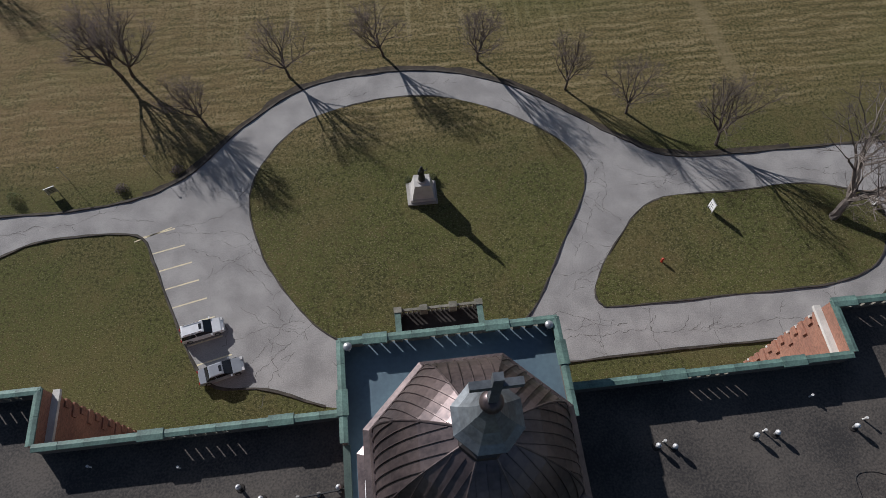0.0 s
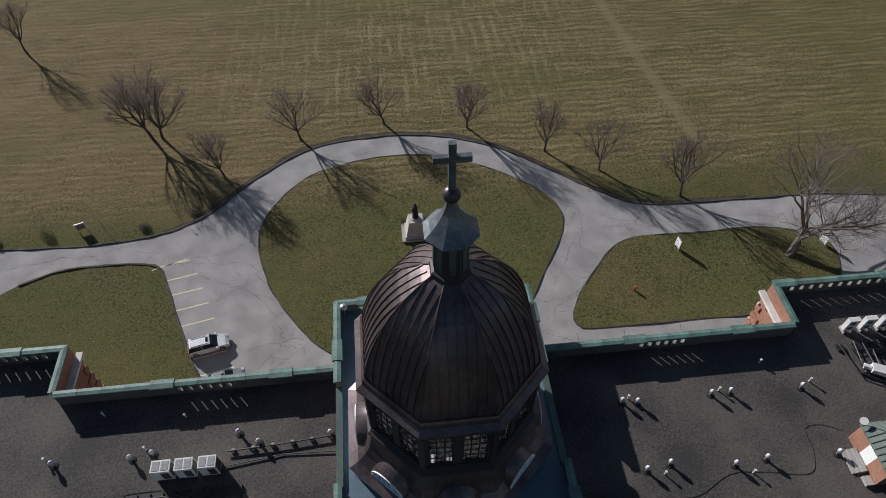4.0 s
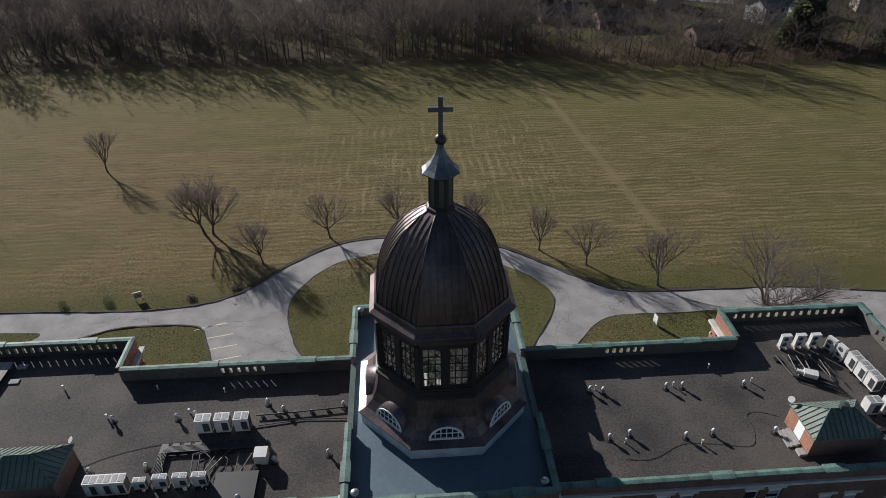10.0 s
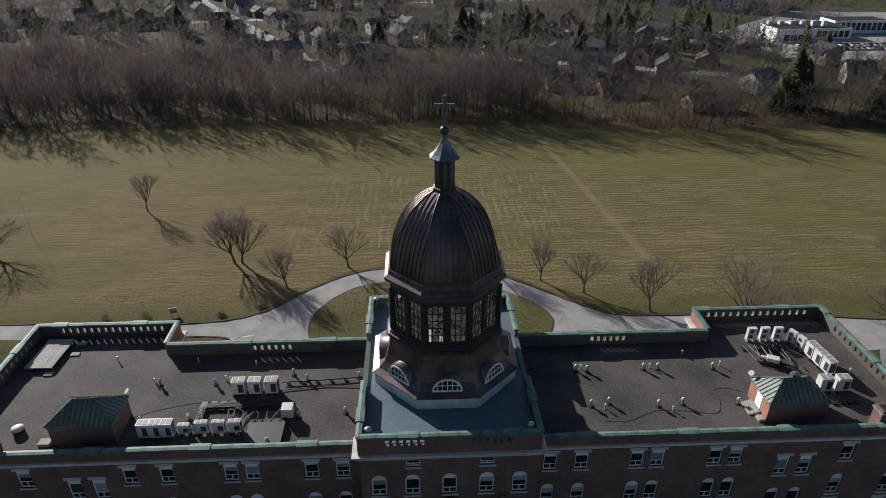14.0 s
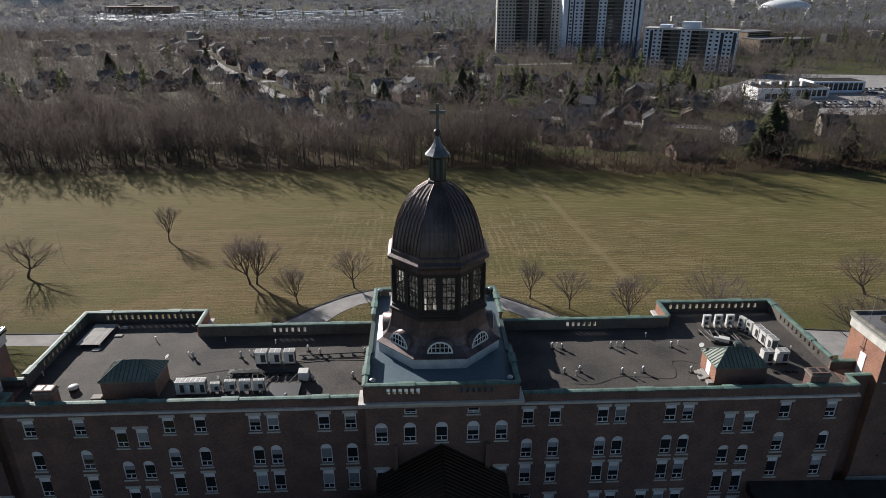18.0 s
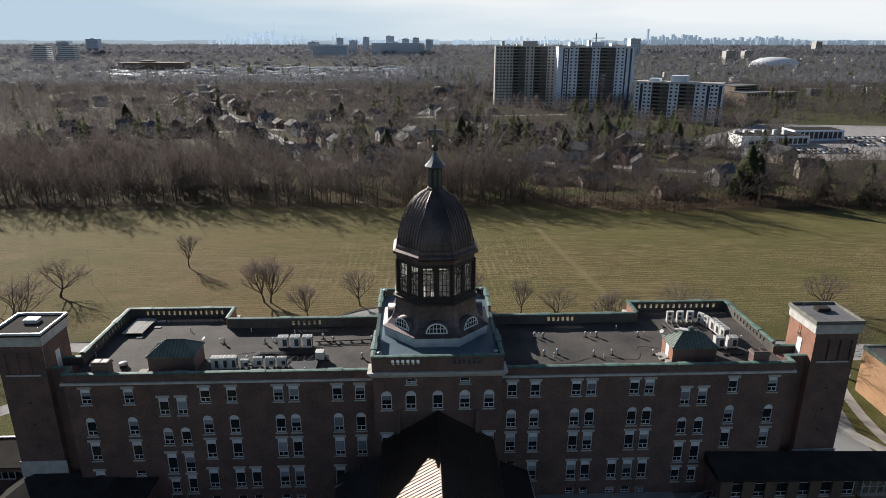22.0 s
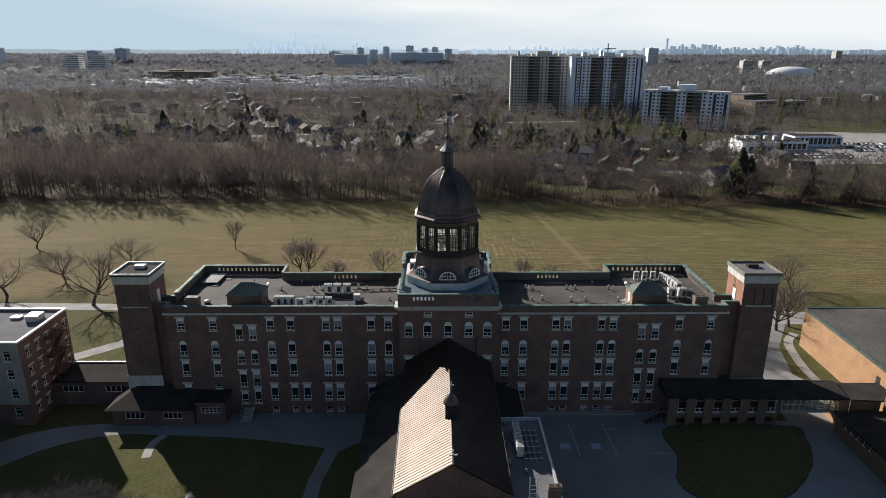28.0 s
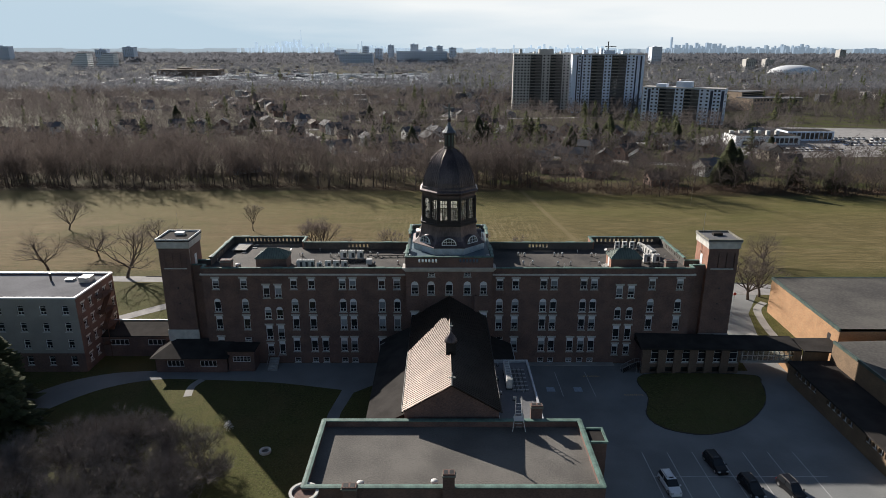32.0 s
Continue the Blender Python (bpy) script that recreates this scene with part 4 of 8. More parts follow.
# towers at both ends
for s in (-1, 1):
    tower = thing("stair_tower", "square red-brick tower with a white corniced flat top", "tower", "end towers", at=pose(s * 52.1, 6.25, 0) @ Matrix.Diagonal((0.95, 0.82, 1, 1)))
    # Each face takes the sunlit or shaded brick colour by the way it looks.
    wall("wall", (-3.0, -3.7), (3.0, -3.7), 0.0, 24.0, [(1.0 + 1.6 * i, 2.2 + 1.6 * i, 19.6, 22.6) for i in range(3)], parent=tower)
    wall("wall", (3.0, -3.7), (3.0, 3.7), 0.0, 24.0, [(3.1, 4.3, 18.8, 21.6)] if s < 0 else [], material=BRICK if s < 0 else SUNLIT_BRICK, parent=tower)
    wall("wall", (3.0, 3.7), (-3.0, 3.7), 0.0, 24.0, material=SUNLIT_BRICK, parent=tower)
    wall("wall", (-3.0, 3.7), (-3.0, -3.7), 0.0, 24.0, [(3.1, 4.3, 18.8, 21.6)] if s > 0 else [], material=SUNLIT_BRICK, parent=tower)
    for i in range(3):
        part("recessed_panel", G().box(-2.1 + 1.6 * i, -0.9 + 1.6 * i, -3.5, -3.4, 19.6, 22.6), BRICK, tower)
    part("sill", G().box(-2.3, 2.3, -3.85, -3.6, 19.4, 19.6), STONE, tower)
    part("door", G().box(*((3.0, 3.06) if s < 0 else (-3.06, -3.0)), -0.6, 0.6, 18.8, 21.6), WHITE, tower, "white roof access door")
    part("cornice", G().loops([[(-3.1 - o, -3.7 - o, z), (3.1 + o, -3.7 - o, z), (3.1 + o, 3.7 + o, z), (-3.1 - o, 3.7 + o, z)] for z, o in ((23.5, 0.02), (23.6, 0.1), (24.55, 0.12), (24.9, 0.3))]), STONE, tower)
    part("flat_top", G().loops([[(-3.42, -4.02, z), (3.42, -4.02, z), (3.42, 4.02, z), (-3.42, 4.02, z)] for z in (24.9, 25.1)]), DARK_SHINGLE if s < 0 else GREY_ROOF, tower)
    g = G()
    for x0, x1, y0, y1 in ((-3.4, 3.4, -4.0, -3.75), (-3.4, 3.4, 3.75, 4.0), (-3.4, -3.18, -3.75, 3.75), (3.18, 3.4, -3.75, 3.75)):
        g.box(x0, x1, y0, y1, 25.1, 25.4)
    part("coping", g, ZINC if s < 0 else MOSSY_STONE, tower)
    part("hatch", G().box(-0.9, 0.9, 0.4, 1.8, 25.1, 25.6), ZINC if s < 0 else DARK_SHINGLE, tower)
    part("base_panel", G().box(-3.2, 3.2, -3.82, -3.7, 4.4, 6.8) if s < 0 else G().box(-3.2, 3.2, -3.82, -3.7, 5.4, 6.0), STONE, tower)
    for k in range(3):
        part("putlog_hole", G().box(-0.15, 0.15, -3.73, -3.69, 9.0 + 3.2 * k, 9.3 + 3.2 * k), BLACK, tower)

# ---- dome ----
dome = thing("cupola", "octagonal brown copper dome with glazed drum, lantern and cross", "cupola", at=pose(0, 11.4, 0))
T8 = math.pi / 8


def octo(profile, **kw):
    return G().lathe(profile, 8, turn=T8, apothem=True, **kw)


part("plinth", octo([(PDECK, 6.95), (23.2, 6.95)]), mat("white_plinth_sheet", (0.72, 0.75, 0.74), (0.5, 0.54, 0.53), 0.8, 6, rough=0.5, bump=0.05), dome, "white octagonal sheet-metal plinth")
part("skirt_roof", octo([(23.2, 7.15), (23.28, 7.15), (23.6, 6.5), (24.2, 5.95), (25.0, 5.6), (26.0, 5.4), (27.0, 5.3)]), BROWN_COPPER, dome, "flared brown copper skirt roof")
part("base_moulding", octo([(27.0, 5.45), (27.15, 5.5), (27.35, 5.5), (27.45, 5.3), (27.7, 5.3), (27.75, 5.2), (27.95, 5.2)]), DARK_WOOD, dome)
part("upper_frieze", octo([(32.5, 5.12), (33.0, 5.12), (33.1, 5.3), (33.25, 5.55), (33.5, 5.62), (33.62, 5.6), (33.9, 5.25), (34.25, 5.2), (34.4, 5.1)]), BROWN_COPPER, dome, "projecting brown eaves cornice")
part("drum_floor", octo([(27.9, 5.0), (28.0, 5.0)]), DARK_WOOD, dome)
FW = 5.12 * math.tan(T8)
glass = bpy.data.materials.new("clear_glass")
glass.use_nodes = True
gn, gl = glass.node_tree.nodes, glass.node_tree.links
tr, gs, mxs = gn.new("ShaderNodeBsdfTransparent"), gn.new("ShaderNodeBsdfGlossy"), gn.new("ShaderNodeMixShader")
tr.inputs["Color"].default_value = (0.94, 0.96, 0.95, 1)
gs.inputs["Roughness"].default_value, mxs.inputs[0].default_value = 0.05, 0.06
dust, film = gn.new("ShaderNodeBsdfTranslucent"), gn.new("ShaderNodeMixShader")
dust.inputs["Color"].default_value, film.inputs[0].default_value = (0.8, 0.8, 0.77, 1), 0.22
gl.new(tr.outputs[0], film.inputs[1])
gl.new(dust.outputs[0], film.inputs[2])
gl.new(film.outputs[0], mxs.inputs[1])
gl.new(gs.outputs[0], mxs.inputs[2])
gl.new(mxs.outputs[0], gn["Material Output"].inputs["Surface"])

for kf in range(8):
    at = pose(0, 0, 0, 0, 0, 45 * kf)
    face = wall("drum_panel", (-FW, -5.12), (FW, -5.12), 27.9, 32.5, [(FW - 1.78, FW - 0.28, 28.1, 32.1), (FW + 0.28, FW + 1.78, 28.1, 32.1)], 0.35, DARK_WOOD, dome)
    face.matrix_basis = at
    for s in (-1, 1):
        g, cx = G(), s * 1.03
        ring = [[(cx + a * hw, y, 30.1 + b * hh) for a, b in ((-1, -1), (1, -1), (1, 1), (-1, 1))] for hw, hh, y in ((0.75, 2.0, -5.03), (0.67, 1.92, -5.03), (0.67, 1.92, -4.94), (0.75, 2.0, -4.94))]
        g.add([q for r4 in ring for q in r4], [(4 * a + i, 4 * a + (i + 1) % 4, 4 * ((a + 1) % 4) + (i + 1) % 4, 4 * ((a + 1) % 4) + i) for a in range(4) for i in range(4)])
        win = part("window", g, DARK_WOOD, dome, at=at)
        for i in (1, 2):
            x = cx - 0.75 + 0.5 * i
            part("mullion", G().box(x - 0.035, x + 0.035, -5.02, -4.95, 28.18, 32.02), DARK_WOOD, win)
        for i in range(1, 5):
            z = 28.12 + 3.93 * i / 5
            part("glazing_bar", G().box(cx - 0.67, cx + 0.67, -5.026, -4.944, z - 0.035, z + 0.035), DARK_WOOD, win)
        pane = part("pane", G().box(s * 1.03 - 0.74, s * 1.03 + 0.74, -4.99, -4.98, 28.12, 32.08), glass, win)
        pane.visible_shadow = False
    part("corner_post", G().box(-0.17, 0.17, -0.15, 0.15, 27.9, 32.5), DARK_WOOD, dome, at=pose(5.12 / math.cos(T8) * math.sin(T8 + kf * math.pi / 4), -5.12 / math.cos(T8) * math.cos(T8 + kf * math.pi / 4), 0, 0, 0, 22.5 + 45 * kf))
    # lunette dormer with a barrel hood
    r, zb = 1.4, 23.62
    arc = [(r * math.cos(math.pi * i / 12), r * math.sin(math.pi * i / 12)) for i in range(13)]
    hood = G().loops([[(x * o, y, zb + z * o) for x, z in arc] for y, o in ((-4.4, 1.0), (-6.4, 1.0), (-6.45, 1.0), (-6.45, 1.1), (-4.4, 1.1))], close=False, cap=False)
    dm = part("dormer", hood, BROWN_COPPER, dome, smooth=True, at=at)
    part("dark_pane", G().add([(x * 0.99, -6.44, zb + z * 0.99) for x, z in arc], [tuple(reversed(range(13)))]), DARK_GLASS, dm)
    g = G().box(-r, r, -6.56, -6.44, zb - 0.05, zb + 0.09)
    g.loops([[(x * o, y, zb + z * o) for x, z in arc] for y, o in ((-6.46, 1.02), (-6.54, 1.02), (-6.54, 0.9), (-6.46, 0.9))], close=False, cap=False)
    for i in range(-2, 3):
        hh = math.sqrt(max(0.0, 1 - (i * 0.46 / r) ** 2)) * r
        g.box(i * 0.46 - 0.035, i * 0.46 + 0.035, -6.53, -6.47, zb, zb + hh * 0.97)
    g.box(-r * 0.86, r * 0.86, -6.525, -6.475, zb + 0.62, zb + 0.69)
    part("window_frame", g, WHITE, dm, "white lunette window frame")

VAULT = [(34.4, 5.0), (35.2, 4.9), (36.1, 4.68), (37.0, 4.4), (37.9, 4.03), (38.7, 3.62), (39.4, 3.16), (40.0, 2.66), (40.5, 2.1), (40.95, 1.5), (41.25, 1.0)]
part("dome_shell", octo(VAULT), BROWN_COPPER, dome, "ribbed brown copper dome")
for kf in range(8):
    g = G()
    tan8 = math.tan(T8)
    for i in range(-4, 5):
        x = i * 0.5
        pts = []
        for (z0, r0), (z1, r1) in zip(VAULT, VAULT[1:]):
            for q in range(3):
                z, rr = z0 + (z1 - z0) * q / 3, r0 + (r1 - r0) * q / 3
                if abs(x) <= rr * tan8:
                    pts.append((x, -rr - 0.015, z))
        if abs(x) < 1e-6 or len(pts) > 2:
            g.loops([[(p[0] - 0.022, p[1], p[2]), (p[0] + 0.022, p[1], p[2]), (p[0] + 0.018, p[1] - 0.06, p[2] + 0.015), (p[0] - 0.018, p[1] - 0.06, p[2] + 0.015)] for p in pts])
    part("standing_seams", g, BROWN_COPPER, dome, at=pose(0, 0, 0, 0, 0, 45 * kf))
    part("hip_roll", G().tube([(r / math.cos(T8) * math.sin(T8), -r / math.cos(T8) * math.cos(T8), z) for z, r in VAULT], 0.06, n=6), BROWN_COPPER, dome, at=pose(0, 0, 0, 0, 0, 45 * kf))
    part("louvre", G().box(-0.17, 0.17, -0.89, -0.84, 41.75, 43.9), VERDIGRIS_ROOF, dome, at=pose(0, 0, 0, 0, 0, 45 * kf))
part("lantern_drum", octo([(41.2, 1.05), (41.5, 1.0), (41.6, 0.86), (44.0, 0.86), (44.1, 0.95), (44.3, 1.0)]), DARK_WOOD, dome)
part("lantern_roof", octo([(44.25, 1.3), (44.33, 1.3), (44.6, 1.02), (45.0, 0.7), (45.5, 0.42), (46.0, 0.25), (46.3, 0.22)]), LANTERN_METAL, dome, "dull grey concave lantern roof")
part("finial_ball", G().lathe([(46.2 + 0.42 - 0.42 * math.cos(math.pi * i / 10), max(0.02, 0.42 * math.sin(math.pi * i / 10))) for i in range(11)], 20), BROWN_COPPER, dome, smooth=True)
part("cross", G().box(-0.16, 0.16, -0.13, 0.13, 46.95, 49.65).box(-0.83, -0.16, -0.125, 0.125, 48.62, 48.94).box(0.16, 0.83, -0.125, 0.125, 48.62, 48.94), LANTERN_METAL, dome, "weathered metal cross")

# ---- porch on the entrance front ----
porch = thing("entrance_porch", "flat-roofed stone porch with a mossy balustraded parapet", "porch")
part("roof_deck", G().box(-4.3, 4.3, 22.6, 30.7, 6.0, 6.3), DARK_SHINGLE, porch)
for s in (-1, 1):
    for y in (24.0, 30.2):
        part("pier", G().box(s * 4.0 - 0.45, s * 4.0 + 0.45, y - 0.45, y + 0.45, 0.02, 6.0), MOSSY_STONE, porch)
    part("parapet", G().box(s * 4.15 - 0.2, s * 4.15 + 0.2, 22.6, 30.4, 6.3, 7.4), MOSSY_STONE, porch)
    part("coping", G().box(s * 4.15 - 0.3, s * 4.15 + 0.3, 22.6, 30.3, 7.4, 7.52), VERDIGRIS, porch)
for x in (-4.1, -1.5, 1.5, 4.1):
    part("pedestal", G().box(x - 0.4, x + 0.4, 30.3, 30.9, 6.3, 7.6), MOSSY_STONE, porch)
for i in range(3):
    for j in range(4):
        x = -2.8 + 2.85 * i + (j - 1.5) * 0.48
        part("baluster", G().lathe([(6.3, 0.1), (6.5, 0.14), (6.8, 0.08), (7.1, 0.1)], 8, x, 30.6), MOSSY_STONE, porch)
    part("rail", G().box(-3.7 + 2.6 * i + 0.0, -3.7 + 2.6 * i + 2.2, 30.48, 30.74, 7.12, 7.34), MOSSY_STONE, porch)

# ---- chapel nave behind the pavilion ----
nave = thing("chapel_nave", "gabled chapel wing with a brown standing-seam metal roof", "chapel")
EV, RG, NX, NS = 10.95, 15.15, 7.0, -33.2
for s in (-1, 1):
    g = G().add([(0, 0.2, RG), (s * NX, 0.2, EV), (s * NX, NS, EV), (0, NS, RG), (0, 0.2, RG - 0.2), (s * NX, 0.2, EV - 0.2), (s * NX, NS, EV - 0.2), (0, NS, RG - 0.2)],
                [(0, 1, 2, 3), (7, 6, 5, 4), (1, 5, 6, 2), (2, 6, 7, 3)] if s < 0 else [(3, 2, 1, 0), (4, 5, 6, 7), (2, 6, 5, 1), (3, 7, 6, 2)])
    slope = part("roof_slope", g, NAVE_ROOF, nave)
    g = G()
    n = 62
    for i in range(n):
        y = 0.0 + (NS + 0.1) * i / (n - 1)
        g.add([(0, y - 0.035, RG + 0.005), (0, y + 0.035, RG + 0.005), (s * NX, y + 0.035, EV + 0.005), (s * NX, y - 0.035, EV + 0.005), (0, y, RG + 0.075), (s * NX, y, EV + 0.075)], [(0, 3, 5, 4), (1, 4, 5, 2), (2, 5, 3), (0, 4, 1)])
    tagged(part("standing_seams", g, NAVE_ROOF, slope), kind="stuff")
    part("side_wall", G().box(min(s * 6.3, s * 6.7), max(s * 6.3, s * 6.7), NS + 0.3, 0.1, 0, EV - 0.1), BRICK, nave)
    part("gutter", G().tube([(s * (NX + 0.08), 0, EV - 0.05), (s * (NX + 0.08), NS, EV - 0.05)], 0.09, n=6), BLACK, nave)
    g = G()
    for i in range(24):
        g.box(s * 6.45 - 0.05, s * 6.45 + 0.05, -1.5 - i * 1.3 - 0.06, -1.5 - i * 1.3 + 0.06, EV + 0.25, EV + 0.47)
    part("snow_guard", g, BLACK, nave)
g = G().add([(-6.7, NS + 0.35, 0), (6.7, NS + 0.35, 0), (6.7, NS + 0.35, EV - 0.1), (0, NS + 0.35, RG - 0.25), (-6.7, NS + 0.35, EV - 0.1)], [(0, 1, 2, 3, 4)])
part("gable_wall", g, BRICK, nave)
part("ridge_roll", G().tube([(0, 0.2, RG + 0.05), (0, NS, RG + 0.05)], 0.11, n=6), NAVE_ROOF, nave)
part("gable_cross", G().box(-0.08, 0.08, NS - 0.05, NS + 0.1, RG, RG + 1.9).box(-0.5, 0.5, NS - 0.05, NS + 0.1, RG + 1.15, RG + 1.3), STONE, nave)
turret = part("ridge_turret", G().box(-0.75, 0.75, -23.2, -21.7, 14.0, 16.8), DARK_SHINGLE, nave)
part("turret_cap", G().lathe([(16.7, 1.05), (16.9, 1.0), (17.4, 0.8), (17.9, 0.35), (18.3, 0.1), (18.7, 0.04)], 12, 0, -22.45), BROWN_COPPER, turret, smooth=True)
part("turret_cross", G().box(-0.05, 0.05, -22.5, -22.4, 18.6, 19.8).box(-0.35, 0.35, -22.5, -22.4, 19.2, 19.3), STONE, turret)
for s in (-1, 1):
    part("buttress", G().box(s * 5.0 - 0.25, s * 5.0 + 0.25, -0.3, 0.2, 9, 15.3), BRICK, nave)

aisle = thing("chapel_aisle", "low dark lean-to roof along the chapel wall", "annex")
part("roof", G().add([(-6.7, -1.0, 9.6), (-12.8, -1.0, 6.6), (-12.8, -31.5, 6.6), (-6.7, -31.5, 9.6), (-6.7, -1.0, 9.4), (-12.8, -1.0, 6.4), (-12.8, -31.5, 6.4), (-6.7, -31.5, 9.4)], [(0, 1, 2, 3), (7, 6, 5, 4), (1, 5, 6, 2), (2, 6, 7, 3), (0, 4, 5, 1)]), DARK_SHINGLE, aisle)
part("wall", G().box(-12.5, -6.72, -31.3, -1.2, 0, 6.4), BRICK, aisle)
part("roof_hatch_edge", G().tube([(-13.0, -3.5, 6.75), (-8.5, -0.6, 7.6)], 0.06, n=5), STEEL, aisle)

flat = thing("flat_roof_annex", "flat gravel-roofed brick annex beside the chapel", "annex")
part("wall", G().box(6.75, 13.2, -32.8, -13.8, 0, 8.6), BRICK, flat)
part("roof_deck", sheet([(6.9, -32.6), (13.0, -32.6), (13.0, -14.0), (6.9, -14.0)], 8.62), GREY_ROOF, flat)
for b in ((6.72, 13.25, -14.05, -13.75), (6.72, 13.25, -32.85, -32.55), (12.95, 13.25, -32.55, -14.05), (6.72, 6.95, -32.55, -14.05)):
    part("parapet", G().box(*b, 8.6, 9.05), ZINC, flat)
low = thing("low_annex", "low dark-roofed annex in the corner of the building", "annex")
part("wall", G().box(6.75, 12.0, -13.7, 2.0, 0, 4.2), BRICK, low)
part("roof", G().add([(6.75, -13.7, 6.6), (12.3, -13.7, 4.2), (12.3, 2.3, 4.2), (6.75, 2.3, 6.6), (6.75, -13.7, 4.15), (12.3, -13.7, 4.15)], [(0, 1, 2, 3), (0, 4, 5, 1)]), DARK_SHINGLE, low)
part("edge_trim", G().box(12.2, 12.35, -13.7, 2.2, 4.18, 4.3), ZINC, low)

# ---- rear flat-roofed hall ----
hall = thing("rear_hall", "flat-roofed red-brick hall with a green copper-capped parapet", "building")
HX0, HX1, HY0, HY1, HZ = -18.1, 18.1, -48.1, -33.5, 10.0
wall("wall", (HX0, HY0), (HX1, HY0), 0, HZ, [(2.2 + 3.2 * i, 3.6 + 3.2 * i, z, z + 2.2) for i in range(10) for z in (1.5, 5.5)], parent=hall)
wall("wall", (HX1, HY0), (HX1, HY1), 0, HZ, parent=hall)
wall("wall", (HX1, HY1), (HX0, HY1), 0, HZ, parent=hall)
wall("wall", (HX0, HY1), (HX0, HY0), 0, HZ, parent=hall)
for i in range(10):
    for z in (1.5, 5.5):
        window(hall, HX0 + 2.9 + 3.2 * i, HY0, z, 1.4, 2.2, False, style())
part("roof_deck", sheet([(HX0 + 0.3, HY0 + 0.3), (HX1 - 0.3, HY0 + 0.3), (HX1 - 0.3, HY1 - 0.3), (HX0 + 0.3, HY1 - 0.3)], 9.0), HALL_GRAVEL, hall)
for a, b in (((HX0, HY0), (HX1, HY0)), ((HX1, HY0), (HX1, HY1)), ((HX1, HY1), (HX0, HY1)), ((HX0, HY1), (HX0, HY0))):
    d = (Vector(b) - Vector(a))
    n = round(d.length / 2.4)
    mesh = mesh_of("coping", G().loops([[(u, -0.12, -0.1), (u, -0.12, 0.03), (u, 0.22, 0.07), (u, 0.57, 0.03), (u, 0.57, -0.1)] for u in (0.008, d.length / n - 0.008)]), VERDIGRIS)
    for i in range(n):
        p = Vector(a) + d * i / n
        part("coping", mesh, None, hall, at=pose(p.x, p.y, HZ, 0, 0, math.degrees(math.atan2(d.y, d.x))))
apse = part("rounded_bay", G().lathe([(0, 1.6), (9.6, 1.6)], 24, HX0 + 0.4, -48.6), BRICK, hall)
part("bay_coping", G().lathe([(9.6, 1.75), (9.85, 1.75), (9.85, 1.4), (9.6, 1.4)], 24, HX0 + 0.4, -48.6, cap=False), STONE, apse)
part("side_box", G().box(18.12, 20.6, -38.6, -35.4, 0, 9.6), BRICK, hall)
part("side_box_rim", G().box(18.14, 20.75, -38.75, -38.45, 9.6, 9.85).box(18.14, 20.75, -35.55, -35.25, 9.6, 9.85).box(20.45, 20.75, -38.45, -35.55, 9.6, 9.85), VERDIGRIS, hall)
part("side_box_top", G().box(18.14, 20.45, -38.45, -35.55, 9.6, 9.63), DARK_SHINGLE, hall)


def chimney(x, y, z0, z1, w, d, label="square brick chimney with a stone cap"):
    c = thing("chimney", label, "chimney", at=pose(x, y, 0))
    part("shaft", G().box(-w / 2, w / 2, -d / 2, d / 2, z0, z1), BRICK, c)
    part("cap", G().box(-w / 2 - 0.12, w / 2 + 0.12, -d / 2 - 0.12, d / 2 + 0.12, z1, z1 + 0.2), MOSSY_STONE, c)
    part("flue_rim", G().box(-w / 2, w / 2, -d / 2, d / 2, z1 + 0.2, z1 + 0.42), BRICK, c)
    for s in (-1, 1):
        part("flue", G().box(s * w * 0.24 - w * 0.17, s * w * 0.24 + w * 0.17, -d * 0.36, d * 0.36, z1 + 0.4, z1 + 0.43), BLACK, c)
    return c


chimney(11.9, -33.1, 8.6, 11.7, 1.6, 0.7)
chimney(-0.6, -48.3, 0, 11.9, 1.4, 0.9)
chimney(-12.3, -48.6, 0, 10.3, 1.7, 0.9)
chimney(-42.4, 3.45, 18.7, 20.85, 2.1, 1.2)
chimney(42.3, 3.45, 18.7, 20.85, 2.1, 1.2)

# ---- neighbours ----
west = thing("west_residence", "four-storey grey-rendered and brick block with a pale flat roof", "building")
wall("wall_end", (-69.6, -1.3), (-69.6, 12.8), 0, 15.1, [(1.6 + 2.7 * i, 2.7 + 2.7 * i, z, z + 1.7) for i in range(5) for z in (1.4, 4.9, 8.4, 11.8)], parent=west)
wall("wall_north", (-69.6, 12.8), (-125, 12.8), 0, 15.1, parent=west)
wall("wall_west", (-125, 12.8), (-125, -1.3), 0, 15.1, parent=west)
HOLES = [(x, x + 1.2, z, z + 1.9) for x in [2.2 + 4.2 * i for i in range(13)] for z in (1.4, 4.9, 8.4, 11.8)]
wall("wall_south", (-125, -1.3), (-69.6, -1.3), 3.9, 15.1, [h for h in HOLES if h[2] > 4], material=GREY_PANEL, parent=west)
wall("wall_base", (-125, -1.34), (-69.6, -1.34), 0, 3.9, [h for h in HOLES if h[2] < 4], parent=west)
for x in [2.2 + 4.2 * i for i in range(13)]:
    for z in (1.4, 4.9, 8.4, 11.8):
        window(west, -125 + x + 0.6, -1.3, z, 1.2, 1.9, False, "plain", lintel_on=False)
for i in range(5):
    for z in (1.4, 4.9, 8.4, 11.8):
        window(west, -69.6, -1.3 + 2.15 + 2.7 * i, z, 1.1, 1.7, False, "plain", 90)
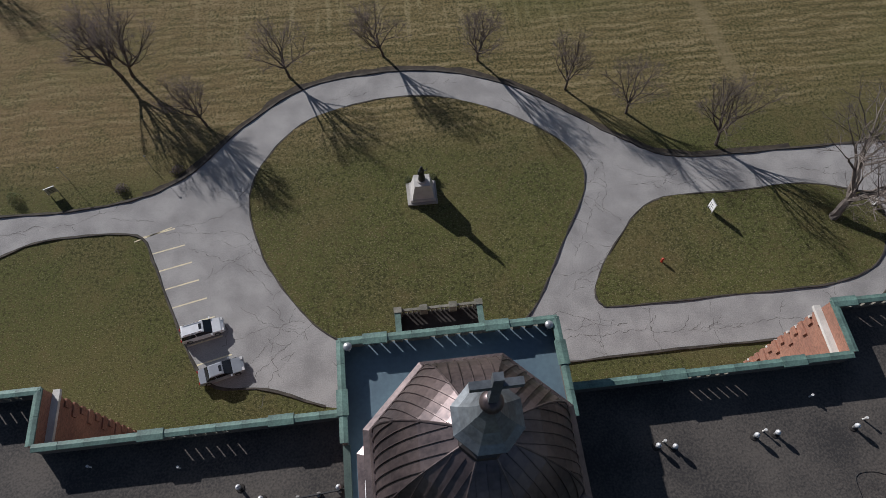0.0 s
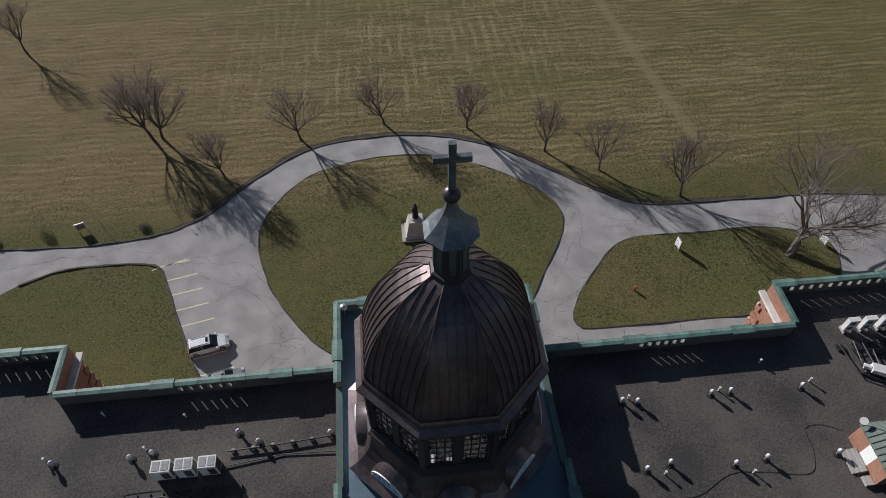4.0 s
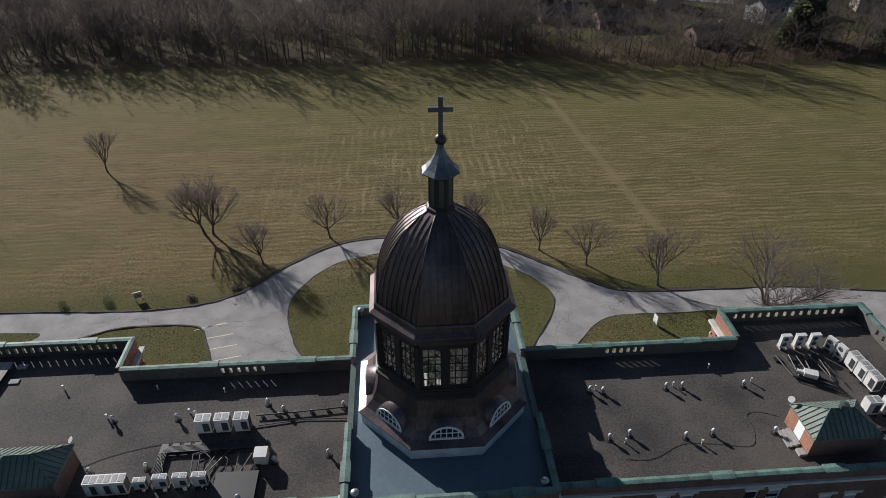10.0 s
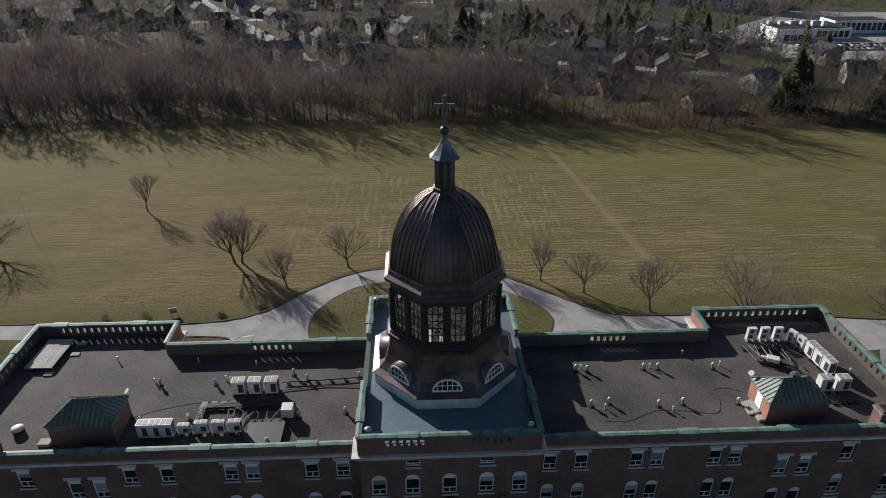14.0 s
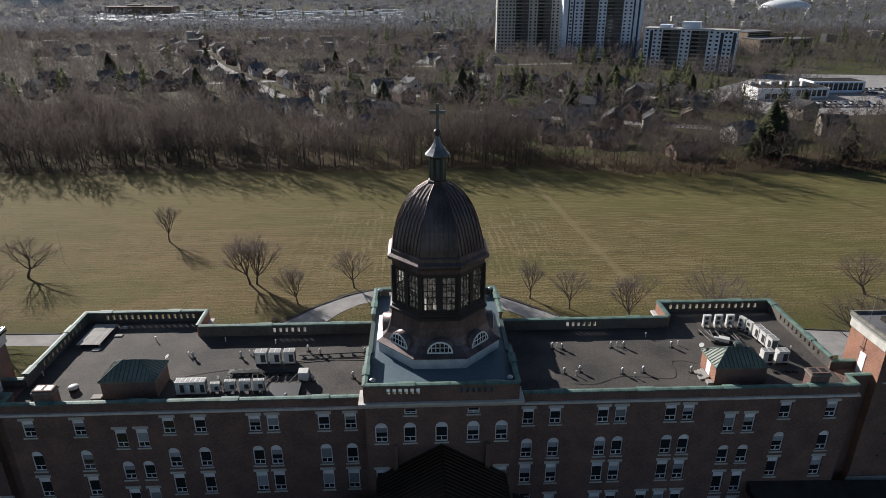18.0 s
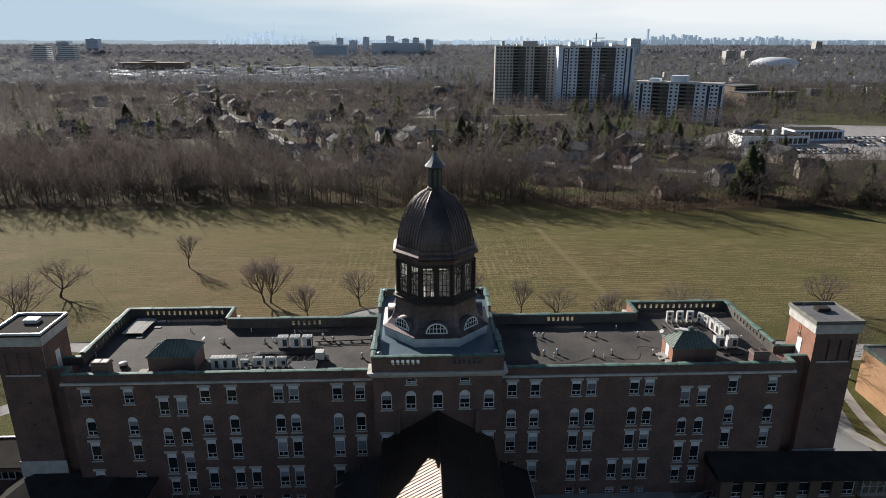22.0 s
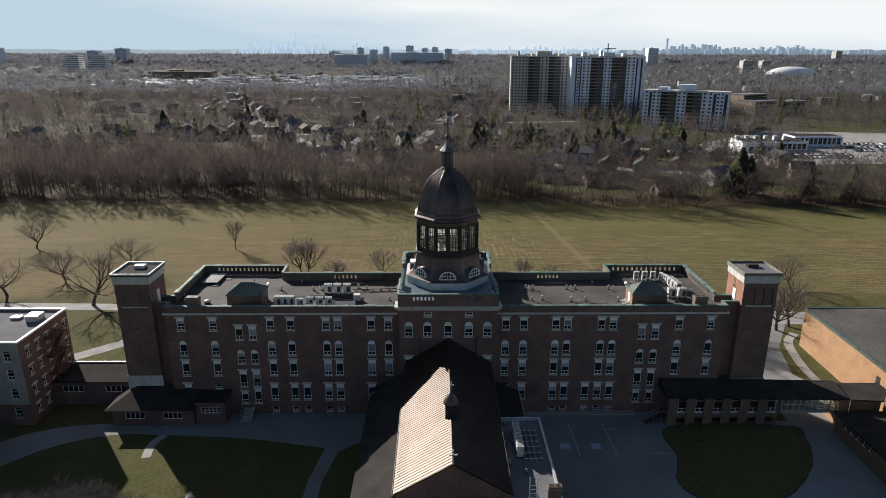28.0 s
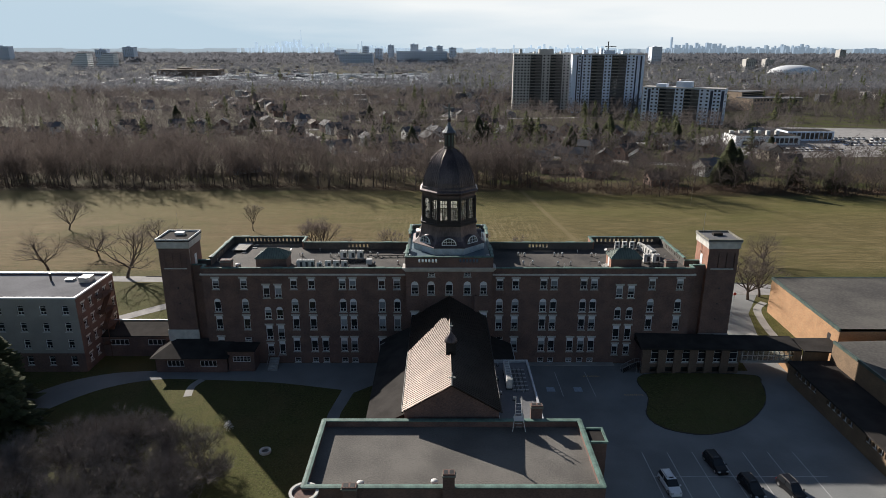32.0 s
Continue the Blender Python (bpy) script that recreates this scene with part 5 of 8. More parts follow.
part("roof_deck", sheet([(-124.8, -1.1), (-69.8, -1.1), (-69.8, 12.6), (-124.8, 12.6)], 14.9), mat("pale_roof_sheet", (0.2, 0.2, 0.212), (0.14, 0.14, 0.15), 0.15, 3, rough=0.95, bump=0.1, spec=0.1), west, "pale grey sheeted flat roof")
for b in ((-125, -69.5, -1.45, -1.1), (-125, -69.5, 12.5, 12.9), (-69.85, -69.45, -1.1, 12.5)):
    part("parapet", G().box(*b, 15.1, 15.4), WHITE, west)
part("vent_stack", G().tube([(-80, 9, 14.9), (-80, 9, 16.4)], 0.22, n=8), BLACK, west)
part("roof_box", G().box(-73.6, -71.6, 7.5, 9.8, 14.9, 16.0), STEEL, west)
part("hatch", G().box(-77, -75.4, 8.6, 9.8, 14.9, 15.3), STEEL, west)
escape = thing("fire_escape", "rusty metal fire escape stairs on the end wall", "fire escape")
for i in range(4):
    z = 3.0 + 3.3 * i
    part("landing", G().box(-69.5, -67.6, 4.5, 9.0, z, z + 0.08), RUST, escape)
    part("railing", G().box(-67.65, -67.6, 4.5, 9.0, z + 0.95, z + 1.0).box(-67.65, -67.6, 4.5, 4.55, z, z + 1).box(-67.65, -67.6, 6.7, 6.75, z, z + 1).box(-67.65, -67.6, 8.95, 9.0, z, z + 1), RUST, escape)
    if i < 3:
        part("stair_flight", G().add([(-69.0, 4.6, z), (-68.0, 4.6, z), (-68.0, 8.8, z + 3.3), (-69.0, 8.8, z + 3.3), (-69.0, 4.6, z - 0.15), (-68.0, 4.6, z - 0.15), (-68.0, 8.8, z + 3.15), (-69.0, 8.8, z + 3.15)], [(0, 1, 2, 3), (7, 6, 5, 4), (1, 5, 6, 2), (3, 7, 4, 0)]), RUST, escape)
for y in (4.55, 8.95):
    part("post", G().box(-67.7, -67.6, y - 0.05, y + 0.05, 0, 13.9), RUST, escape)

link = thing("west_link", "single-storey brick link with a dark shed roof and white windows", "annex")
wall("wall", (-69.5, 5.2), (-55.0, 5.2), 0, 4.6, [(1.5, 5.2, 2.4, 3.7), (9.0, 12.6, 2.4, 3.7)], parent=link)
# Black sheet behind the mullions paints the unlit inside; likewise in the annexes.
part("dark_room_sheet", G().box(-69.3, -55.1, 6.0, 6.1, 0, 4.5), BLACK, link)
for x0, n in ((-68.0, 4), (-60.5, 4)):
    g = G().box(x0, x0 + 3.7, 5.3, 5.4, 2.4, 2.5).box(x0, x0 + 3.7, 5.3, 5.4, 3.6, 3.7)
    for i in range(n + 1):
        g.box(x0 + 3.6 * i / n, x0 + 3.6 * i / n + 0.1, 5.31, 5.39, 2.5, 3.6)
    part("window", g, WHITE, link)
part("roof", G().add([(-69.5, 4.9, 4.6), (-55, 4.9, 4.6), (-55, 10.5, 5.6), (-69.5, 10.5, 5.6), (-69.5, 4.9, 4.4), (-55, 4.9, 4.4), (-55, 10.5, 0), (-69.5, 10.5, 0)], [(0, 1, 2, 3), (0, 4, 5, 1), (3, 2, 6, 7), (1, 5, 6, 2), (0, 3, 7, 4)]), DARK_SHINGLE, link)
part("roof_edge", G().box(-69.5, -55, 10.4, 10.7, 5.55, 5.75), WHITE, link)

annex = thing("west_annex", "brick lean-to annex with a hipped dark roof and white windows", "annex")
wall("wall", (-56.2, -1.6), (-42.6, -1.6), 0, 3.2, [(2.2, 5.4, 1.2, 2.5), (8.5, 11.7, 1.2, 2.5)], parent=annex)
part("side_wall", G().box(-56.2, -55.8, -1.5, 5.0, 0, 3.2), BRICK, annex)
part("dark_room_sheet", G().box(-55.7, -42.7, -0.6, -0.5, 0, 3.1), BLACK, annex)
part("roof", G().add([(-57.0, -2.3, 3.2), (-42.0, -2.3, 3.2), (-42.0, 3.2, 4.9), (-53.5, 3.2, 4.9), (-57.0, 5.2, 3.2), (-53.5, 5.2, 4.9)], [(0, 1, 2, 3), (0, 3, 5, 4)]), DARK_SHINGLE, annex)
for x0 in (-54.0, -47.7):
    g = G().box(x0, x0 + 3.2, -1.5, -1.4, 1.2, 1.3).box(x0, x0 + 3.2, -1.5, -1.4, 2.4, 2.5)
    for i in range(5):
        g.box(x0 + 3.1 * i / 4, x0 + 3.1 * i / 4 + 0.1, -1.49, -1.41, 1.3, 2.4)
    part("window", g, WHITE, annex)
porch2 = thing("service_porch", "small brick service porch with a dark flat roof", "annex")
wall("wall", (-42.4, -1.2), (-37.4, -1.2), 0, 4.3, [(0.9, 4.3, 2.0, 3.2)], parent=porch2)
part("side_wall", G().box(-37.8, -37.4, -0.7, 2.3, 0, 4.3), BRICK, porch2)
part("dark_room_sheet", G().box(-42.3, -37.6, -0.2, -0.1, 0, 4.2), BLACK, porch2)
part("roof", G().box(-42.7, -37.1, -1.6, 2.35, 4.3, 4.55), DARK_SHINGLE, porch2)
g = G().box(-41.5, -38.1, -1.1, -1.0, 2.0, 2.1).box(-41.5, -38.1, -1.1, -1.0, 3.1, 3.2).box(-41.5, -38.1, -1.1, -1.0, 2.55, 2.62)
for i in range(6):
    g.box(-41.5 + 3.3 * i / 5, -41.4 + 3.3 * i / 5, -1.09, -1.01, 2.1, 3.1)
part("window", g, WHITE, porch2)
steps = thing("entrance_steps", "blue-grey steel steps with handrails up to a side door", "steps")
for i in range(8):
    part("step", G().box(-35.1, -33.3, -0.9 + 0.34 * i, -0.5 + 0.34 * i, 0.18 * i, 0.18 * i + 0.2), STEEL, steps)
for x in (-35.2, -33.25):
    part("handrail", G().tube([(x, -0.9, 1.0), (x, 2.1, 2.6)], 0.05, n=5).tube([(x, -0.8, 0), (x, -0.8, 1.05)], 0.04, n=5), STEEL, steps)

east = thing("east_link", "two-storey brick link with tall windows and a dark roof", "building")
wall("wall", (37.0, -1.8), (55.6, -1.8), 0, 5.4, [(1.6 + 3.0 * i, 3.2 + 3.0 * i, 2.3, 5.0) for i in range(6)] + [(1.6 + 3.0 * i, 3.0 + 3.0 * i, 0.2, 1.3) for i in range(6)], material=BROWN_BRICK, parent=east)
# Black sheet for the unlit inside of the link.
part("dark_room_sheet", G().box(37.2, 55.5, -1.0, -0.9, 0, 5.3), BLACK, east)
for i in range(6):
    window(east, 37.0 + 2.4 + 3.0 * i, -1.8, 2.3, 1.6, 2.7, False, "plain", lintel_on=False)
    part("pier", G().box(36.9 + 3.0 * i, 37.5 + 3.0 * i, -2.1, -1.8, 0, 5.4), BROWN_BRICK, east)
part("roof", G().add([(36.4, -2.3, 5.5), (66.5, -3.0, 5.5), (66.8, 2.3, 5.9), (36.4, 2.35, 6.6), (36.4, -2.3, 5.2), (66.5, -3.0, 5.2), (66.8, 2.3, 5.2), (36.4, 2.35, 5.2)], [(0, 1, 2, 3), (7, 6, 5, 4), (0, 4, 5, 1), (1, 5, 6, 2), (2, 6, 7, 3)]), DARK_SHINGLE, east)
part("end_wall", G().box(36.9, 37.3, -1.4, 2.3, 0, 5.3), BRICK, east)
bridge = thing("glazed_bridge", "raised glazed walkway with pale mullions over the drive", "walkway")
part("floor_beam", G().box(55.6, 66.0, -2.4, 1.8, 2.5, 3.0), CONCRETE, bridge)
for y in (-2.4, 1.7):
    for i in range(11):
        part("mullion", G().box(55.7 + i * 1.0, 55.8 + i * 1.0, y, y + 0.1, 3.0, 5.2), ZINC, bridge)
    part("transom", G().box(55.6, 66.0, y + 0.01, y + 0.09, 4.0, 4.08), ZINC, bridge)
    part("pane", G().box(55.6, 66.0, y + 0.04, y + 0.06, 3.0, 5.2), glass, bridge).visible_shadow = False
part("brick_pier", G().box(65.4, 66.9, -2.6, 1.9, 0, 5.2), ORANGE_BRICK, bridge)

gym = thing("gymnasium", "flat-roofed orange-brick gymnasium with a green metal fascia", "building")
wall("wall_west", (75.9, 28.2), (74.6, -0.6), 0, 8.1, [(25.2, 26.3, 2.0, 6.5)], material=ORANGE_BRICK, parent=gym)
part("door_panel", G().box(74.75, 75.0, 2.0, 3.1, 2.0, 6.5), DARK_WOOD, gym)
wall("wall_north", (140, 28.2), (75.9, 28.2), 0, 8.1, material=ORANGE_BRICK, parent=gym)
wall("wall_south", (74.6, -0.6), (140, -0.6), 0, 8.1, material=ORANGE_BRICK, parent=gym)
part("roof_deck", sheet([(76.1, 28.0), (74.8, -0.4), (140, -0.4), (140, 28.0)], 8.62), STAINED_ROOF, gym, "dark stained flat roof")
n = 15
for i in range(n):
    y0, y1 = 28.3 - 28.9 * i / n, 28.3 - 28.9 * (i + 1) / n
    x0, x1 = 75.8 - 1.3 * i / n, 75.8 - 1.3 * (i + 1) / n
    part("fascia", G().loops([[(x0 - 0.05, y0 - 0.02, z), (x1 - 0.05, y1 + 0.02, z), (x1 + 0.3, y1 + 0.02, z), (x0 + 0.3, y0 - 0.02, z)] for z in (8.1, 8.75)]), VERDIGRIS_ROOF, gym)
part("fascia", G().box(76.0, 140, 27.9, 28.3, 8.1, 8.75), VERDIGRIS_ROOF, gym)
block = thing("classroom_block", "tan-brick block with a flat dark roof and a low window strip", "building")
wall("wall_north", (140, -0.8), (71.4, -4.2), 0, 7.6, material=OLIVE_BRICK, parent=block)
wall("wall_west", (71.4, -4.2), (71.1, -50), 0, 7.6, material=OLIVE_BRICK, parent=block)
part("roof_deck", sheet([(71.6, -4.4), (71.3, -50), (140, -50), (140, -1.0)], 7.9), STAINED_ROOF, block)
part("fascia", G().loops([[(71.3, -4.1, z), (71.0, -50, z), (71.4, -50, z), (71.7, -4.1, z)] for z in (7.5, 8.0)]), VERDIGRIS_ROOF, block)
part("strip_roof", G().loops([[(63.4, -4.3, z), (63.1, -50, z), (71.05, -50, z), (71.35, -4.3, z)] for z in (3.6, 3.9)]), DARK_SHINGLE, block)
wall("strip_wall", (63.7, -4.5), (63.4, -50), 0, 3.6, [(2 + 1.5 * i, 3.2 + 1.5 * i, 2.3, 3.3) for i in range(28) if i % 7 < 5], material=OLIVE_BRICK, parent=block)
part("dark_room_sheet", G().loops([[(64.4, -4.8, z), (64.1, -50, z), (64.2, -50, z), (64.5, -4.8, z)] for z in (0, 3.5)]), BLACK, block)
for i in range(28):
    if i % 7 < 5:
        u = 2.6 + 1.5 * i
        x, y = 63.7 - 0.3 * u / 45.5, -4.5 - u
        part("window", G().box(-0.6, 0.6, 0.14, 0.2, 0, 0.1).box(-0.6, 0.6, 0.14, 0.2, 0.9, 1.0).box(-0.05, 0.05, 0.14, 0.2, 0.1, 0.9), WHITE, block, at=pose(x, y, 2.3, 0, 0, -90.4))
wall("strip_end", (71.3, -4.6), (63.7, -4.6), 0, 3.6, material=OLIVE_BRICK, parent=block)
wall("link_wall", (66.95, -3.1), (71.5, -3.4), 0, 5.2, material=OLIVE_BRICK, parent=block)
part("link_roof", G().loops([[(66.9, -3.3, z), (72.0, -3.8, z), (74.5, -0.9, z), (74.6, 2.2, z), (66.9, 2.3, z)] for z in (5.25, 5.5)]), DARK_SHINGLE, block)


# ---- trees ----
def grow(seed, height, spread, trunk=0.22, fork=0.25, depth=5, lean=(0, 0), droop=0.0, twigs=6, wild=0.13, long=1.2, twig_m=TWIG, bark_m=BARK, slim=0.55):
    """A bare tree: limbs as tapered tubes, the fine twigs as slivers."""
    rnd, limbs, twig = random.Random(seed), G(), G()

    def sliver(p, d, length, width):
        side = d.cross(Vector((rnd.uniform(-1, 1), rnd.uniform(-1, 1), rnd.uniform(-1, 1)))).normalized() * width
        mid = p + d * length * 0.5 + Vector((rnd.uniform(-1, 1), rnd.uniform(-1, 1), rnd.uniform(-0.3, 0.6))) * length * 0.1
        twig.add([p - side, p + side, mid + side * 0.6, p + d * length, mid - side * 0.6], [(0, 1, 2, 4), (4, 2, 3)])

    def branch(p, d, length, r, level):
        pts, q, dd = [p], p, d
        steps = 3 if level < 4 else 1
        for i in range(steps):
            dd = (dd + Vector((rnd.gauss(0, wild), rnd.gauss(0, wild), rnd.gauss(0.06, 0.08) - droop * level * 0.04))).normalized()
            q = q + dd * length / steps
            pts.append(q)
        limbs.tube(pts, r, r * (0.7 if level < depth else 0.25), n=7 if level == 0 else 5 if level < 3 else 3, cap=False)
        if level >= depth:
            for i in range(twigs):
                a = pts[min(rnd.randrange(1, 4), steps)].lerp(pts[0], rnd.uniform(0, 0.6) if steps == 1 else 0)
                e = (dd + Vector((rnd.gauss(0, 0.42), rnd.gauss(0, 0.42), rnd.gauss(0.1, 0.35)))).normalized()
                sliver(a, e, rnd.uniform(0.5, 1.4), 0.007)
            return
        if level >= 2:
            for i in range(3):
                e = (dd + Vector((rnd.gauss(0, 0.7), rnd.gauss(0, 0.7), rnd.gauss(0.1, 0.5)))).normalized()
                sliver(pts[min(rnd.randrange(0, 4), steps)], e, rnd.uniform(0.4, 1.2), 0.007)
        kids = 6 if level == 0 else rnd.choice((2, 3, 3))
        turn = rnd.uniform(0, 6.28)
        for i in range(kids):
            a = turn + 2 * math.pi * (i + rnd.random() * 0.5) / kids
            out = Vector((math.cos(a), math.sin(a), 0))
            tilt = 0.12 if i == 0 else spread * rnd.uniform(0.8, 1.5)
            e = (dd * math.cos(tilt) + out * math.sin(tilt) + Vector((0, 0, 0.05))).normalized()
            start = pts[-1] if i < 2 or level == 0 else pts[min(rnd.choice((1, 1, 2, 3)), steps)]
            branch(start, e, length * rnd.uniform(0.66, 0.86) * (long if level == 0 else 1), r * (slim + 0.16 if i == 0 else slim), level + 1)

    first = Vector((lean[0], lean[1], 1)).normalized()
    branch(Vector((0, 0, -0.1)), first, height * fork, trunk, 0)
    top = max(p[2] for p in twig.v)
    s = height / top
    for m in (limbs, twig):
        m.v = [(x * s, y * s, z * s) for x, y, z in m.v]
    return mesh_of("trunk", limbs, bark_m), mesh_of("crown", twig, twig_m)


def plant(meshes, x, y, rz, size, label, z=0.0):
    t = thing("tree", label, "tree", at=pose(x, y, z, 0, 0, rz) @ Matrix.Diagonal((size, size, size, 1)))
    part("trunk", meshes[0], None, t)
    part("crown", meshes[1], None, t)
    return t


ROUND = [grow(11 + i, 10.0, 0.58, 0.19, 0.17, 5, twigs=8, wild=0.09, long=1.5) for i in range(4)]
WIDE = [grow(31 + i, 14.0, 0.78, 0.36, 0.16, 6, lean=(0.1, 0.05), droop=0.12, twigs=3, wild=0.17, long=1.75, slim=0.5) for i in range(3)]
small = "small leafless round-crowned tree beside the drive"
for i, (x, y, h) in enumerate([(-16.3, 69.5, 10.2), (-3.25, 71.9, 9.3), (9.8, 69.6, 9.8), (20.9, 63.0, 9.2), (28.1, 58.1, 9.6), (38.4, 51.7, 10.6), (-27.2, 62.4, 9.0)]):
    plant(ROUND[i % 4], x, y, 67 * i, h / 10, small)
for dx, ln in ((-0.9, -0.5), (0.6, 0.25)):
    plant(ROUND[1 if dx < 0 else 2], -38.3 + dx, 72.1, 40 if dx < 0 else 200, 1.2, "leafless twin-trunked tree on the field edge")
plant(grow(51, 9.4, 0.45, 0.2, 0.25, 5, lean=(-0.3, 0), twigs=5), -65.4, 97.7, 0, 1.15, "small leaning leafless tree alone in the field")
plant(grow(57, 13.0, 0.68, 0.38, 0.13, 6, lean=(0.3, 0.1), droop=0.2, twigs=3, wild=0.2, long=1.9, bark_m=PALE_BARK, slim=0.5), 49.2, 39.6, 20, 1.25, "large old spreading leafless tree with knotted limbs")
for i, (x, y, h) in enumerate([(-86.5, 51.2, 16.5), (-89.6, 77.5, 11), (-128.6, 98.7, 12), (-112, 58, 13), (-104, 70, 10), (74.8, 35.8, 15), (78.6, 37.8, 13), (92, 62, 11), (-150, 62, 12)]):
    plant(WIDE[i % 3], x, y, 71 * i, h / 14, "large leafless tree with spreading dark limbs")
BUSHY = [grow(91 + i, 9.0, 0.75, 0.15, 0.07, 5, twigs=10, wild=0.22, long=2.6, twig_m=GARDEN_TWIG) for i in range(2)]
for i, (x, y, h) in enumerate([(-44, -27, 7), (-49, -25, 7), (-52, -30, 8), (-58, -27, 7.5), (-47, -34, 8), (-56, -35, 8.5), (-63, -32, 7.5), (-41, -31, 6), (-62, -40, 8.5), (-52, -41, 8.5), (-45, -40, 8), (-68, -38, 8), (-39.5, -27, 5.5), (-47.5, -29, 8), (-55, -31, 8.5), (-60, -35, 9), (-51, -36, 9), (-42, -35, 7), (-57, -42, 9), (-48, -45, 9), (-66, -44, 9), (-72, -42, 9), (-37.5, -30.5, 6.5), (-35, -34, 6.5), (-38.5, -37.5, 7.5), (-43.5, -30, 7.5), (-41, -40, 8), (-35, -40, 7), (-54, -24.5, 6.5), (-47, -22.5, 5.5)]):
    plant(BUSHY[i % 2], x, y, 53 * i, h / 9, "broad leafless garden tree with dense grey twigs")


def conifer(seed, height, radius, n):
    rnd, g = random.Random(seed), G()
    for i in range(n):
        f = rnd.random() ** 0.8
        a, z = rnd.uniform(0, 2 * math.pi), height * (0.08 + 0.92 * f)
        r = radius * (1 - f) ** 0.75 * rnd.uniform(0.45, 1.05) * (1 + 0.25 * math.sin(3 * a + 9 * f + seed)) + 0.15
        c, s = math.cos(a), math.sin(a)
        w, dz = rnd.uniform(0.18, 0.45) * radius * 0.35 + 0.1, rnd.uniform(0.15, 0.5)
        g.add([(c * r * 0.25, s * r * 0.25, z + 0.25), (c * r - s * w, s * r + c * w, z - dz), (c * r * 1.15, s * r * 1.15, z - dz * 0.6), (c * r + s * w, s * r - c * w, z - dz)], [(0, 1, 2), (0, 2, 3)])
    return mesh_of("trunk", G().tube([(0, 0, 0), (0, 0, height * 0.9)], height * 0.014, 0.02, 6), BARK), mesh_of("crown", g, CONIFER)


SPRUCE = [conifer(71, 20, 6.2, 2200), conifer(72, 17, 5.2, 1800), conifer(73, 12, 4.2, 1300)]
for i, (x, y, h) in enumerate([(127.7, 173, 21), (133, 176, 17), (122, 170, 12), (73, 256, 17), (103.5, 290, 20), (96, 296, 15), (22, 292, 19), (27, 300, 15), (-19, 274, 15), (155, 168, 14), (168, 160, 12), (175, 170, 14), (-130, 330, 15), (-124, 318, 12),
                               (-96, 300, 13), (150, 300, 14), (185, 250, 13), (60, 330, 14), (-60, 420, 15), (120, 440, 15), (210, 470, 14), (-210, 400, 16), (-160, 450, 15), (40, 480, 14), (-20, 390, 13), (-78, -14, 17), (-83, -20, 19), (-88, -30, 18), (-75, -33, 12), (-72, -22, 15), (-77, -41, 17), (-70, -50, 16), (-80, -52, 18)]):
    k = i % 3
    t = thing("conifer", "dark green spruce with drooping branches", "tree", at=pose(x, y, 0, 0, 0, 40 * i) @ Matrix.Diagonal((h / (20, 17, 12)[k],) * 3 + (1,)))
    part("trunk", SPRUCE[k][0], None, t)
    part("crown", SPRUCE[k][1], None, t)


# woods: many bare trees in a few joined sheets of slivers
def bare_template(seed, height, radius, limbs, shoots, twigs, width):
    """A leafless tree: trunk, rising limbs, shoots along them, fine twigs at their ends."""
    r = np.random.RandomState(seed)
    v, f = [], []

    def blade(a, b, w):
        d = b - a
        side = np.cross(d, r.normal(size=3))
        side = side / (np.linalg.norm(side) + 1e-6) * w
        k = len(v)
        v.extend([tuple(a - side), tuple(a + side), tuple(b)])
        f.append((k, k + 1, k + 2))

    w0 = height * 0.012
    for a in np.linspace(0, 2 * np.pi, 3, endpoint=False):
        v.append((w0 * np.cos(a), w0 * np.sin(a), 0.0))
    v.append((r.normal(0, 0.3), r.normal(0, 0.3), height * 0.8))
    f += [(0, 1, 3), (1, 2, 3), (2, 0, 3)]
    for i in range(limbs):
        u = 0.14 + 0.56 * (i + r.rand()) / limbs
        a = i * 2.4 + r.uniform(-0.4, 0.4)
        full = np.sqrt(max(0.1, 1 - ((u + 0.22 - 0.62) / 0.5) ** 2))
        start = np.array((0.0, 0.0, height * u))
        end = np.array((np.cos(a) * radius * full * r.uniform(0.6, 0.95), np.sin(a) * radius * full * r.uniform(0.6, 0.95), min(height * 0.97, height * (u + r.uniform(0.16, 0.34)))))
        blade(start, end, w0 * 0.5)
        for j in range(shoots):
            q = start + (end - start) * r.uniform(0.25, 1.0)
            d = (end - start) / np.linalg.norm(end - start) + r.normal(0, 0.55, 3) + (0, 0, 0.25)
            tip = q + d / np.linalg.norm(d) * radius * r.uniform(0.3, 0.55)
            tip[2] = min(tip[2], height * 1.02)
            blade(q, tip, width * 1.5)
            for k in range(twigs):
                p = q + (tip - q) * r.uniform(0.3, 1.0)
                e = (tip - q) / np.linalg.norm(tip - q) + r.normal(0, 0.6, 3) + (0, 0, 0.2)
                blade(p, p + e / np.linalg.norm(e) * radius * r.uniform(0.18, 0.36), width)
    return np.array(v), np.array(f)


